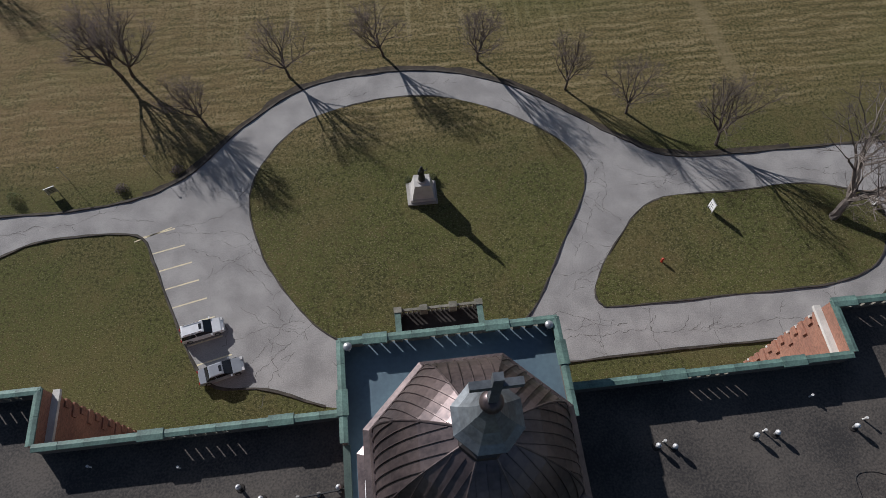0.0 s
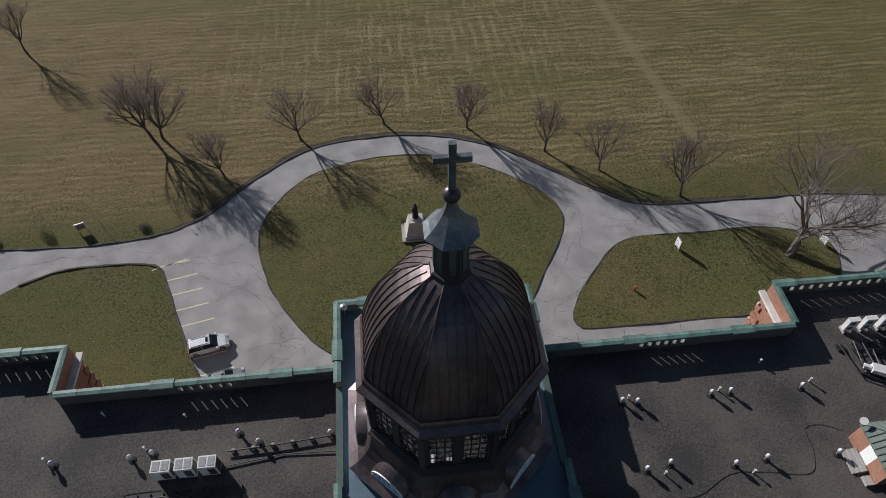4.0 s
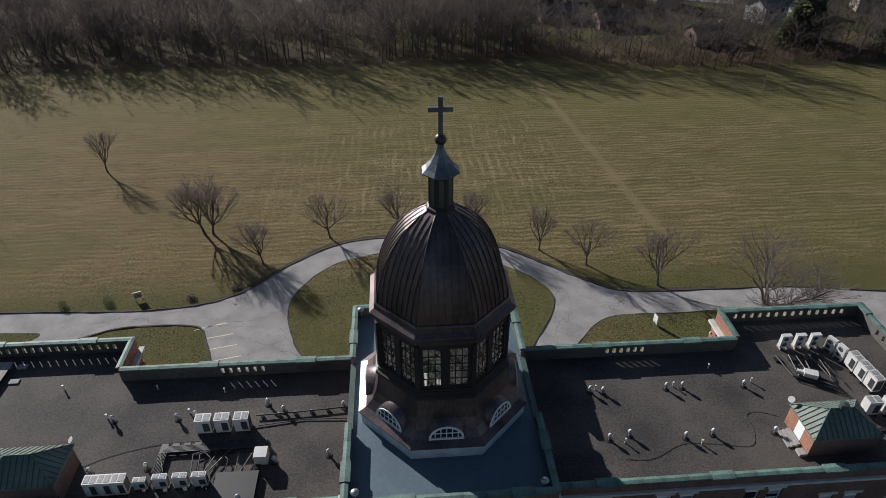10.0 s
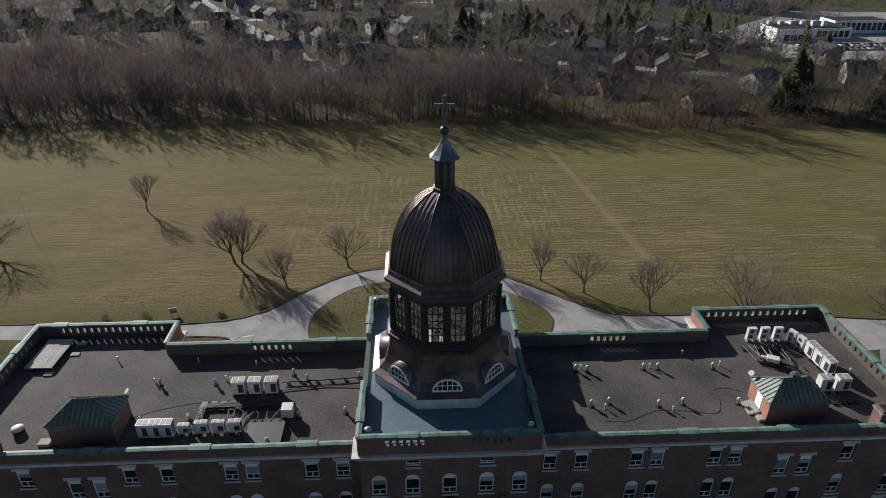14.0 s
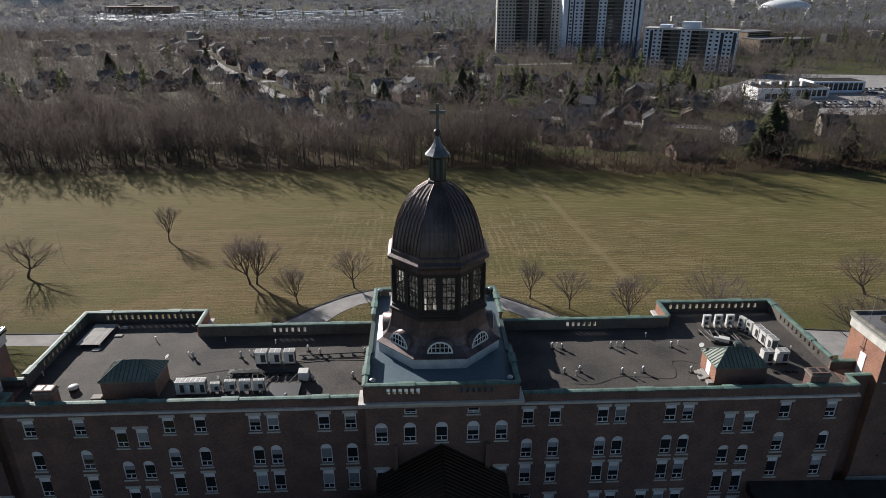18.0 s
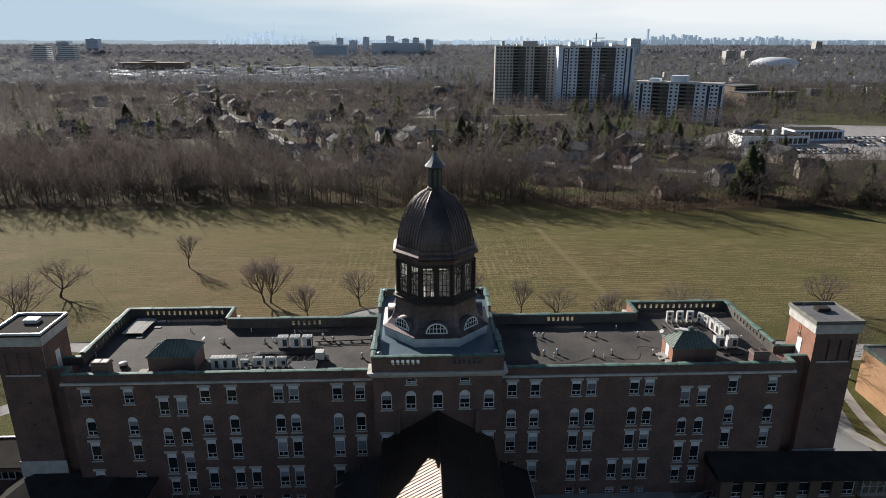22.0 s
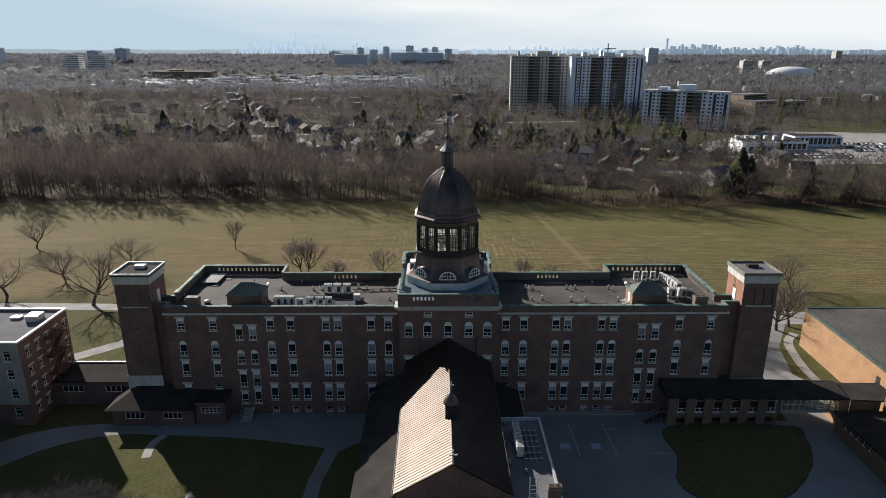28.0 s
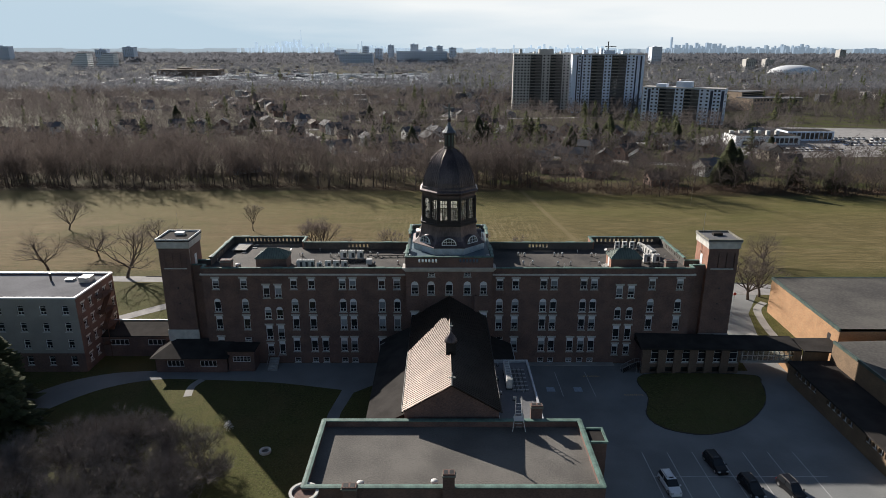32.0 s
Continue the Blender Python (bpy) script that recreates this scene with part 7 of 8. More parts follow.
for nm, m in (("far_roofs_grey", ROOFS[0]), ("far_roofs_brown", ROOFS[1]), ("far_roofs_pale", BEIGE)):
    pal = []
    for i in range(260):
        y = 560 + 1700 * rs.rand()
        x = rs.uniform(-0.8, 0.8) * (y + 90)
        if (60 < x < 240 and y < 580) or (295 < x < 430 and y < 640):
            continue
        pal.append((x, y, rs.uniform(8, 15), rs.uniform(7, 11), rs.uniform(5, 8.5)))
    roofs(nm, "house roofs of the distant suburb", pal, m)

# far skyline: its haze is put into base colours and a glow
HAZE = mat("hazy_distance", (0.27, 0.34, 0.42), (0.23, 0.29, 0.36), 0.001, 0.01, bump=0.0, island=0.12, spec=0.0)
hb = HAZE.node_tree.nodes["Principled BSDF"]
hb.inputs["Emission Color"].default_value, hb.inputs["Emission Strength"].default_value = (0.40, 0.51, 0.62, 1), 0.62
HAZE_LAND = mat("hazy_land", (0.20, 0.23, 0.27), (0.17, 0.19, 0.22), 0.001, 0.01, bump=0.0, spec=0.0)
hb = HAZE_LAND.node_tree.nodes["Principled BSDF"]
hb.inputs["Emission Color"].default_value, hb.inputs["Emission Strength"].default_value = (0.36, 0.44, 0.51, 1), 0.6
g = G()
n = 90
for i in range(n):
    x0, x1 = -4600 + 9200 * i / n, -4600 + 9200 * (i + 1) / n
    h = 47 + 3 * math.sin(i * 0.9) + 2 * math.sin(i * 2.3) + (6 if x0 > 1500 else 0)
    g.box(x0, x1, 4780, 4800, 0, h)
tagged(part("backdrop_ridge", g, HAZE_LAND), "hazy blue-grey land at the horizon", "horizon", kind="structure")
city = []
for i in range(230):
    c = rs.choice((-1085, -380, 820, 1761, 2100, 2560), p=(0.28, 0.12, 0.1, 0.2, 0.12, 0.18))
    x = rs.normal(c, 100 if c in (-1085, 1761, 2560) else 190)
    city.append((x, 4680 + rs.uniform(-40, 60), rs.uniform(7, 20), 20, 52 + abs(rs.normal(0, 17)) * (1.35 if c in (-1085, 1761) else 0.9)))
for i in range(150):
    city.append((rs.uniform(-1500, 3400), 4600 + rs.uniform(-60, 60), rs.uniform(12, 50), 20, rs.uniform(46, 58)))
# Bluer, darker towers, with haze painted as colour and glow too.
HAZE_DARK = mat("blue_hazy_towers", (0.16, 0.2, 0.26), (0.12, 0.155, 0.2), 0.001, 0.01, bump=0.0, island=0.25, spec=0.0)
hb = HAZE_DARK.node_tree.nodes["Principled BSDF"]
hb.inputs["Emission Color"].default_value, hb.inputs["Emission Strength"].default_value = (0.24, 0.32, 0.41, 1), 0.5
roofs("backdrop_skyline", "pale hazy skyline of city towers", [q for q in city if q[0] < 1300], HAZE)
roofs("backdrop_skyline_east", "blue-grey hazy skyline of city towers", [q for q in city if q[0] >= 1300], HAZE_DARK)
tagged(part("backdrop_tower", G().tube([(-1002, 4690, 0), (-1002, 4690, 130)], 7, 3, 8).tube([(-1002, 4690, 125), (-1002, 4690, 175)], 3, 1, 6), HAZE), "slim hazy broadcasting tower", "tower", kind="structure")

# ---- equipment on the roofs ----
def roof_vent(x, y, z, h=0.5, r=0.135):
    v = thing("roof_vent", "galvanised roof vent with a domed cap", "vent", "roof vents", at=pose(x, y, z))
    part("pipe", G().lathe([(0, r * 0.8), (h, r * 0.8)], 10), STEEL, v)
    part("cap", G().lathe([(h, r * 1.25), (h + 0.12, r * 1.5), (h + 0.24, r * 1.35), (h + 0.36, r * 0.8), (h + 0.41, r * 0.15)], 14), ZINC, v, smooth=True)
    part("flashing", G().lathe([(0.004, r * 2.4), (0.05, r * 2.2), (0.09, r * 0.9)], 12), DARK_SHINGLE, v)
    return v


VENTS = [(14.4, 13.1), (15.6, 12.9), (21.8, 13.0), (23.4, 13.0), (29.4, 12.8), (14.7, 7.5), (16.6, 7.8), (21.5, 7.2), (24.05, 7.4), (29.7, 7.2),
         (-29.9, 12.65), (-24.1, 12.5), (-22.5, 12.7), (-16.1, 13.7), (-14.5, 12.75), (-29.9, 7.1), (-25.3, 7.3), (-14.6, 7.2), (-17.0, 3.7), (-9.0, 12.9), (-10.0, 7.6)]
first = roof_vent(*VENTS[0], DECK)
for x, y in VENTS[1:]:
    copy_thing(first, pose(x, y, DECK))
thin = thing("vent_pipe", "thin plastic vent pipe standing on the roof", "pipe", "vent pipes", at=pose(30.4, 13.3, DECK))
part("pipe", G().lathe([(0, 0.06), (0.5, 0.06), (0.5, 0.1), (0.62, 0.1)], 8), CASING, thin)
for x, y in ((22.6, 13.3), (22.7, 6.5), (15.0, 13.4), (-23.2, 13.2), (-36.0, 17.0), (-30.6, 13.1), (-46.2, 9.5), (16.0, 7.1), (-20.5, 15.6), (27.0, 15.4), (44.0, 11.5), (-27.0, 16.4)):
    copy_thing(thin, pose(x, y, DECK))


FAN_GREY = mat("grey_fan_grille", (0.33, 0.33, 0.32), (0.2, 0.2, 0.2), 6, 40, rough=0.6)


def condenser(w, d, h):
    """An outdoor unit on feet, its grille towards -y."""
    a = thing("condenser_unit", "white outdoor air-conditioning unit with a dark grille", "air conditioner", "condenser units")
    part("casing", G().box(-w / 2, w / 2, -d / 2, d / 2, 0.25, h).box(-w / 2 - 0.01, w / 2 + 0.01, -d / 2 - 0.01, d / 2 + 0.01, h, h + 0.04), CASING, a)
    part("grille", G().box(-w * 0.02, w * 0.4, -d / 2 - 0.03, -d / 2, 0.5, h - 0.3), GRILLE, a)
    part("side_grille", G().box(w / 2, w / 2 + 0.02, -d * 0.4, d * 0.4, 0.4, h - 0.15), GRILLE, a)
    for q in (-1, 1):
        part("fan_grille", G().box(q * w * 0.24 - w * 0.19, q * w * 0.24 + w * 0.19, -d * 0.38, d * 0.38, h + 0.04, h + 0.06), FAN_GREY, a)
    for x in (-1, 1):
        part("foot", G().box(x * w * 0.42 - 0.06, x * w * 0.42 + 0.06, -d / 2 - 0.08, d / 2 + 0.08, 0, 0.25), BLACK, a)
    return a


def fan_unit(w, d, h):
    """A slim outdoor unit with two round fans on its face, towards -y."""
    a = thing("condenser_unit", "white outdoor unit with two round dark fans", "air conditioner", "condenser units")
    part("casing", G().box(-w / 2, w / 2, -d / 2, d / 2, 0.3, h).box(-w / 2 - 0.01, w / 2 + 0.01, -d / 2 - 0.01, d / 2 + 0.01, h, h + 0.03), CASING, a)
    for z in (0.3 + (h - 0.3) * 0.27, 0.3 + (h - 0.3) * 0.74):
        f = part("fan_grille", G().lathe([(0, 0.27), (0.03, 0.27), (0.04, 0.24)], 16).moved(pose(-w * 0.08, -d / 2, z, 90)), FAN_GREY, a)
        part("fan_hub", G().lathe([(0.03, 0.2), (0.05, 0.18)], 12).moved(pose(-w * 0.08, -d / 2, z, 90)), GRILLE, f)
    for x in (-1, 1):
        part("foot", G().box(x * w * 0.4 - 0.05, x * w * 0.4 + 0.05, -d / 2 - 0.15, d / 2 + 0.15, 0, 0.3), CONCRETE, a)
    return a


BIG, SMALL, FANS = condenser(1.35, 0.9, 1.8), condenser(1.0, 0.45, 1.25), fan_unit(0.98, 0.42, 1.75)
BIG.matrix_basis, SMALL.matrix_basis, FANS.matrix_basis = pose(-21.2, 11.05, DECK), pose(-25.1, 5.4, DECK), pose(35.9, 17.7, DECK)
for x, y, rz in ((-19.55, 11.05, 0), (-17.85, 11.05, 0), (-28.75, 5.25, 0), (-27.65, 5.25, 0), (-26.55, 5.25, 0), (41.25, 14.35, -86), (41.4, 13.0, -86), (41.55, 11.7, -86), (39.45, 8.85, 0), (41.25, 8.8, 0)):
    copy_thing(BIG, pose(x, y, DECK, 0, 0, rz) @ Matrix.Diagonal((0.78 if y == 5.25 else 0.95, 1, 1, 1)))
for x, y in ((-23.4, 5.35), (-21.8, 5.35), (-20.25, 5.35)):
    copy_thing(SMALL, pose(x, y, DECK) @ Matrix.Diagonal((1.15, 1.1, 1.25, 1)))
for x, y, rz in ((37.45, 17.7, 0), (39.0, 17.65, 0), (40.35, 16.9, -68), (40.75, 15.75, -76)):
    copy_thing(FANS, pose(x, y, DECK, 0, 0, rz))
rack = thing("pipe_rack", "tangle of dark insulated pipes on low supports", "pipes")
pr = random.Random(17)
for i in range(6):
    part("pipe", G().tube([(-24.6 + 0.12 * i, 5.6, DECK + 0.3), (-24.6 + 0.12 * i, 8.7 + 0.12 * i, DECK + 0.3), (-15.8 - 0.1 * i, 8.75 + 0.12 * i, DECK + 0.32), (-15.7 - 0.1 * i, 6.4, DECK + 0.3)], 0.06, n=6), BLACK, rack)
for i in range(10):
    x = -24.4 + 0.95 * i
    part("support", G().box(x - 0.3, x + 0.3, 8.4, 9.7, DECK, DECK + 0.22), BLACK, rack)
for i in range(9):
    x, y = pr.uniform(-24.2, -17.0), pr.uniform(5.8, 8.3)
    part("pipe", G().tube([(x, 5.4, DECK + 0.25), (x + pr.uniform(-0.4, 0.4), y, DECK + 0.35), (x + pr.uniform(-1.2, 1.2), 8.7, DECK + 0.3)], 0.05, n=5), BLACK, rack)
part("platform", G().box(-19.2, -15.7, 3.5, 6.2, DECK, DECK + 0.5), BLACK, rack, "low black platform")
part("duct_box", G().box(-16.2, -15.1, 6.9, 8.0, DECK + 0.25, DECK + 1.3), CASING, rack, "white duct box")
rack2 = thing("pipe_rack", "tangle of dark insulated pipes behind the condenser units", "pipes")
for i in range(7):
    x = 34.4 + 0.7 * i
    part("pipe", G().tube([(x, 16.4, DECK + 0.3), (x + pr.uniform(-0.5, 0.5), 13.5, DECK + 0.35), (38.8 - 0.1 * i, 11.0 + 0.3 * i, DECK + 0.3)], 0.06, n=6), BLACK, rack2)
for i in range(5):
    part("pipe", G().tube([(35.2 + i * 0.9, 15.6, DECK + 0.3), (39.2, 15.4 - 0.8 * i, DECK + 0.33)], 0.05, n=5), BLACK, rack2)
for i in range(4):
    part("support", G().box(34.2 + 1.5 * i, 34.8 + 1.5 * i, 15.7, 16.3, DECK, DECK + 0.2), BLACK, rack2)
    part("support", G().box(39.3 + 0.8 * i, 39.8 + 0.8 * i, 6.6, 7.0, DECK, DECK + 0.2), BLACK, rack2)
blower = thing("roof_blower", "white roof fan unit lying on a frame", "fan unit", at=pose(36.4, 13.4, DECK, 0, 0, -25))
part("housing", G().box(-0.65, 0.6, -0.4, 0.4, 0.3, 0.85), CASING, blower)
part("inlet", G().tube([(-0.65, 0, 0.55), (-1.2, 0.1, 0.45)], 0.22, 0.27, 10), CASING, blower)
part("skid", G().box(-1.2, 1.0, -0.55, -0.4, 0, 0.3).box(-1.2, 1.0, 0.4, 0.55, 0, 0.3), BLACK, blower)
conduit = thing("roof_conduit", "dark conduit on blocks running across the roof", "conduit")
part("pipe", G().tube([(-17.0, 12.3, DECK + 0.28), (-13, 12.45, DECK + 0.3), (-8.4, 12.75, DECK + 0.3)], 0.07, n=6), BLACK, conduit)
part("pipe", G().tube([(-17.0, 11.2, DECK + 0.12), (-12.6, 11.7, DECK + 0.1), (-8.4, 11.5, DECK + 0.14)], 0.05, n=6), BLACK, conduit)
for i in range(6):
    part("block", G().box(-16.6 + 1.5 * i, -16.35 + 1.5 * i, 12.2 + 0.07 * i, 12.5 + 0.07 * i, DECK, DECK + 0.24), CONCRETE, conduit)
for nm, pts in (("roof_cable", [(15.5, 5.4), (18, 5.3), (21, 6.6), (24, 6.4), (27, 6.0), (28.0, 7.6), (28.2, 9.4), (29.6, 9.6), (31, 9.0)]), ("roof_cable", [(-31.5, 7.6), (-29, 8.8), (-26, 9.6), (-23.5, 9.9), (-21.5, 9.9)])):
    c = thing(nm, "loose black cable lying across the gravel roof", "cable")
    part("run", G().tube([(x, y, DECK + 0.03) for x, y in curve(pts, 5, False)], 0.018, n=4), BLACK, c)
lamps = [(-7.45, 22.0), (7.45, 22.0), (-7.2, 1.0), (7.2, 1.0)]
for x, y in lamps:
    l = thing("roof_floodlight", "silver floodlight head on a short arm", "floodlight", "roof floodlights", at=pose(x, y, PDECK))
    part("arm", G().tube([(0, 0, 0), (0, 0, 0.9)], 0.04, n=6), STEEL, l)
    part("head", G().lathe([(0.85, 0.12), (0.95, 0.3), (1.1, 0.34), (1.2, 0.25), (1.26, 0.05)], 14), STEEL, l, smooth=True)
slabs = thing("roof_platform", "grey weathered board platform raised on the roof", "platform", at=pose(-43.8, 18.15, DECK, 0, 0, -1.5) @ Matrix.Diagonal((0.9, 1, 1, 1)))
for i in range(8):
    part("board", G().box(-1.65 + 0.41 * i, -1.26 + 0.41 * i, -2.6, 2.6, 0.42, 0.48), BOARDS, slabs)
for x in (-1.4, 1.4):
    for y in (-2.2, 2.2):
        part("leg", G().box(x - 0.1, x + 0.1, y - 0.1, y + 0.1, 0, 0.42), CONCRETE, slabs)
for x, y in ((-41.3, 18.4), (-42.6, 15.0), (-41.4, 20.4)):
    p = thing("roof_pad", "pale square paving pad on the roof", "paving slab", "roof pads", at=pose(x, y, DECK))
    part("slab", G().box(-0.45, 0.45, -0.3, 0.3, 0, 0.12), CONCRETE, p)
exhaust = thing("exhaust_fan", "white mushroom exhaust fan with a dark opening", "fan unit", at=pose(-41.2, 6.4, DECK) @ Matrix.Diagonal((0.75, 0.75, 0.8, 1)))
part("curb", G().box(-0.5, 0.5, -0.5, 0.5, 0, 0.35), BLACK, exhaust)
part("hood", G().lathe([(0.35, 0.45), (0.5, 0.8), (0.7, 0.75), (0.85, 0.4), (0.9, 0.05)], 14), CASING, exhaust, smooth=True)


def hut(s):
    h = thing("stair_hut", "small brick stair hut with a hipped green copper roof", "roof hut", "roof huts", at=pose(s * 34.2, 6.5, DECK))
    wall("wall", (-2.95, -1.9), (2.95, -1.9), 0, 2.3, parent=h)
    wall("wall", (2.95, -1.9), (2.95, 1.9), 0, 2.3, parent=h)
    wall("wall", (2.95, 1.9), (-2.95, 1.9), 0, 2.3, parent=h)
    wall("wall", (-2.95, 1.9), (-2.95, -1.9), 0, 2.3, [(1.4, 2.4, 0.1, 2.0)], parent=h, material=SUNLIT_BRICK)
    part("threshold_slab", G().box(-4.2, -3.1, -2.2, -1.4, 0, 0.35) if s < 0 else G().box(-3.6, -3.0, -1.9, -1.2, 0, 0.3), BOARDS, h)
    if s > 0:
        part("door", G().box(-2.95, -2.9, -0.5, 0.5, 0.1, 2.0), WHITE, h, "white door")
        for i in range(3):
            part("step", G().box(-3.4 - 0.35 * i, -3.05 - 0.35 * i, -0.9, 0.9, 0, 0.4 - 0.13 * i), CONCRETE, h)
    ev = [(-3.1, -2.05), (3.1, -2.05), (3.1, 2.05), (-3.1, 2.05)]
    rx, rise = 1.05, 1.5
    rf = part("roof", G().add([(x, y, 2.3) for x, y in ev] + [(-rx, 0, 2.3 + rise), (rx, 0, 2.3 + rise)] + [(x, y, 2.16) for x, y in ev],
                              [(0, 1, 5, 4), (1, 2, 5), (2, 3, 4, 5), (3, 0, 4), (0, 6, 7, 1), (1, 7, 8, 2), (2, 8, 9, 3), (3, 9, 6, 0), (9, 8, 7, 6)]), HUT_COPPER, h, "standing-seam green roof")
    g = G()
    for i in range(-6, 7):
        x = i * 0.47
        top = 1.0 if abs(x) <= rx else (3.1 - abs(x)) / (3.1 - rx)
        for sy in (-1, 1):
            g.tube([(x, sy * 2.05, 2.32), (x, sy * 2.05 * (1 - top), 2.32 + rise * top)], 0.045, n=4)
    for i in range(-4, 5):
        y = i * 0.46
        top = 1 - abs(y) / 2.05
        for sx in (-1, 1):
            g.tube([(sx * 3.1, y, 2.32), (sx * (3.1 - (3.1 - rx) * top), y, 2.32 + rise * top)], 0.045, n=4)
    part("seams", g, VERDIGRIS_ROOF, rf)
    for a, b in ((0, -rx), (1, rx), (2, rx), (3, -rx)):
        part("hip", G().tube([(*ev[a], 2.33), (b, 0, 2.33 + rise)], 0.05, n=5), VERDIGRIS, rf)
    part("ridge", G().tube([(-rx, 0, 2.33 + rise), (rx, 0, 2.33 + rise)], 0.05, n=5), VERDIGRIS, rf)
    dish = part("dish", G().lathe([(0, 0.02), (0.04, 0.17), (0.12, 0.3)], 14).moved(pose(-3.1 if s > 0 else 3.1, 2.0, 2.85, 40, 0, -60)), CASING, h, "white satellite dish")
    if s > 0:
        part("roof_cowl", G().lathe([(3.6, 0.3), (4.1, 0.3), (4.15, 0.5), (4.4, 0.4), (4.5, 0.05)], 10), VERDIGRIS_ROOF, h)
    return h


hut(1), hut(-1)
for x, y, z0, z1 in ((49.1, 6.6, 21.6, 29.6), (-49.0, 3.0, 20.6, 26.2)):
    pole = thing("antenna_pole", "thin steel antenna pole fixed to the tower wall", "antenna", "antenna poles", at=pose(x, y, 0))
    part("mast", G().tube([(0, 0, z0), (0, 0, z1)], 0.04, 0.025, 6), STEEL, pole)
    for z in (z0 + 0.4, z0 + 2.0):
        part("bracket", G().box(-0.1 if x < 0 else -0.03, 0.03 if x < 0 else 0.15, -0.35, 0.35, z, z + 0.05), RUST, pole)

# rear roofs
for i in range(4):
    copy_thing(BIG, pose(9.2, -17.6 - 1.6 * i, 8.62, 0, 0, 90))
rack3 = thing("pipe_rack", "rows of pipes and frames beside the rooftop units", "pipes")
for i in range(6):
    part("pipe", G().tube([(9.9 + 0.35 * i, -16.4, 8.9), (9.9 + 0.35 * i, -24.0 + pr.uniform(-1, 1), 8.9)], 0.05, n=5), BLACK if i % 2 else STEEL, rack3)
    part("support", G().box(9.7, 12.2, -17.0 - 1.3 * i, -16.8 - 1.3 * i, 8.62, 8.85), STEEL, rack3)
for x, y in ((8.0, -15.2), (7.6, -20.0), (7.7, -24.5), (9.6, -26.2)):
    copy_thing(first, pose(x, y, 8.62) @ Matrix.Diagonal((0.8, 0.8, 0.8, 1)))
mast = thing("roof_ladder_frame", "white steel ladder frame over the parapet", "ladder", at=pose(9.3, -34.2, 9.0))
for s in (-0.6, 0.6):
    part("leg", G().tube([(s * 1.5, -0.9, 0), (s * 0.7, 0.3, 2.6), (s * 0.7, 0.6, 4.6)], 0.06, n=6), CASING, mast)
    part("leg", G().tube([(s * 0.9, 1.4, 0), (s * 0.7, 0.5, 2.2)], 0.05, n=6), CASING, mast)
for i in range(8):
    part("rung", G().tube([(-0.45, -0.5 + 0.13 * i, 0.5 + 0.45 * i), (0.45, -0.5 + 0.13 * i, 0.5 + 0.45 * i)], 0.04, n=5), CASING, mast)
part("deck", G().box(-0.7, 0.7, -0.6, 0.5, 1.5, 1.58), CASING, mast)
for x, y in ((-11.3, -46.6), (-2.3, -46.3)):
    copy_thing(exhaust, pose(x, y, 9.0) @ Matrix.Diagonal((0.8, 0.8, 1.0, 1)))


LETTER_PAINT = mat("worn_yellow_paint", (0.8, 0.52, 0.2), (0.45, 0.33, 0.18), 1.5, 9, rough=0.8)
for x, y in ((25.3, -3.4), (31.6, -10.2)):
    t = bpy.data.curves.new("lettering", "FONT")
    t.body, t.size = "NO PARKING", 0.72
    t.materials.append(LETTER_PAINT)
    w = new("lettering", t)
    w.parent, w.matrix_basis = rear_lines, pose(x, y, 0.034) @ Matrix.Diagonal((0.78, 1, 1, 1))
    tagged(w, "faded yellow words painted on asphalt")


# ---- monument ----
monument = thing("monument_pedestal", "tapered pale granite pedestal on a stepped slab", "pedestal", at=pose(0.0, 48.6, 0.1))
part("slab", G().box(-1.95, 1.75, -1.6, 1.6, 0, 0.3), CONCRETE, monument)
part("step", G().box(-1.55, 1.5, -1.35, 1.35, 0.3, 0.75), GRANITE, monument)
part("shaft", G().loops([[(-a, -a * 0.9, z), (a, -a * 0.9, z), (a, a * 0.9, z), (-a, a * 0.9, z)] for z, a in ((0.75, 1.35), (2.9, 0.95), (3.05, 0.95))]), GRANITE, monument)
part("cap", G().lathe([(3.05, 0.62), (3.3, 0.55)], 16), GRANITE, monument)
part("plaque", G().add([(-0.95, -1.165, 1.0), (0.95, -1.165, 1.0), (0.78, -0.9, 2.6), (-0.78, -0.9, 2.6)], [(0, 1, 2, 3)]), BRONZE, monument, "dark bronze plaque")
figure = G().lathe([(0, 0.42), (0.15, 0.45), (0.8, 0.36), (1.3, 0.33), (1.7, 0.36), (1.95, 0.3), (2.05, 0.14), (2.12, 0.12), (2.2, 0.17), (2.38, 0.19), (2.52, 0.14), (2.58, 0.03)], 14)
figure.tube([(0.25, 0, 1.85), (0.55, -0.1, 1.9), (0.68, -0.15, 2.45)], 0.1, 0.06, 7).tube([(-0.25, 0, 1.8), (-0.42, -0.15, 1.4), (-0.2, -0.35, 1.25)], 0.1, 0.07, 7)
tagged(part("statue", figure, BRONZE, at=pose(0, 48.6, 3.4), smooth=True), "dark bronze standing robed figure on a pedestal", "statue")


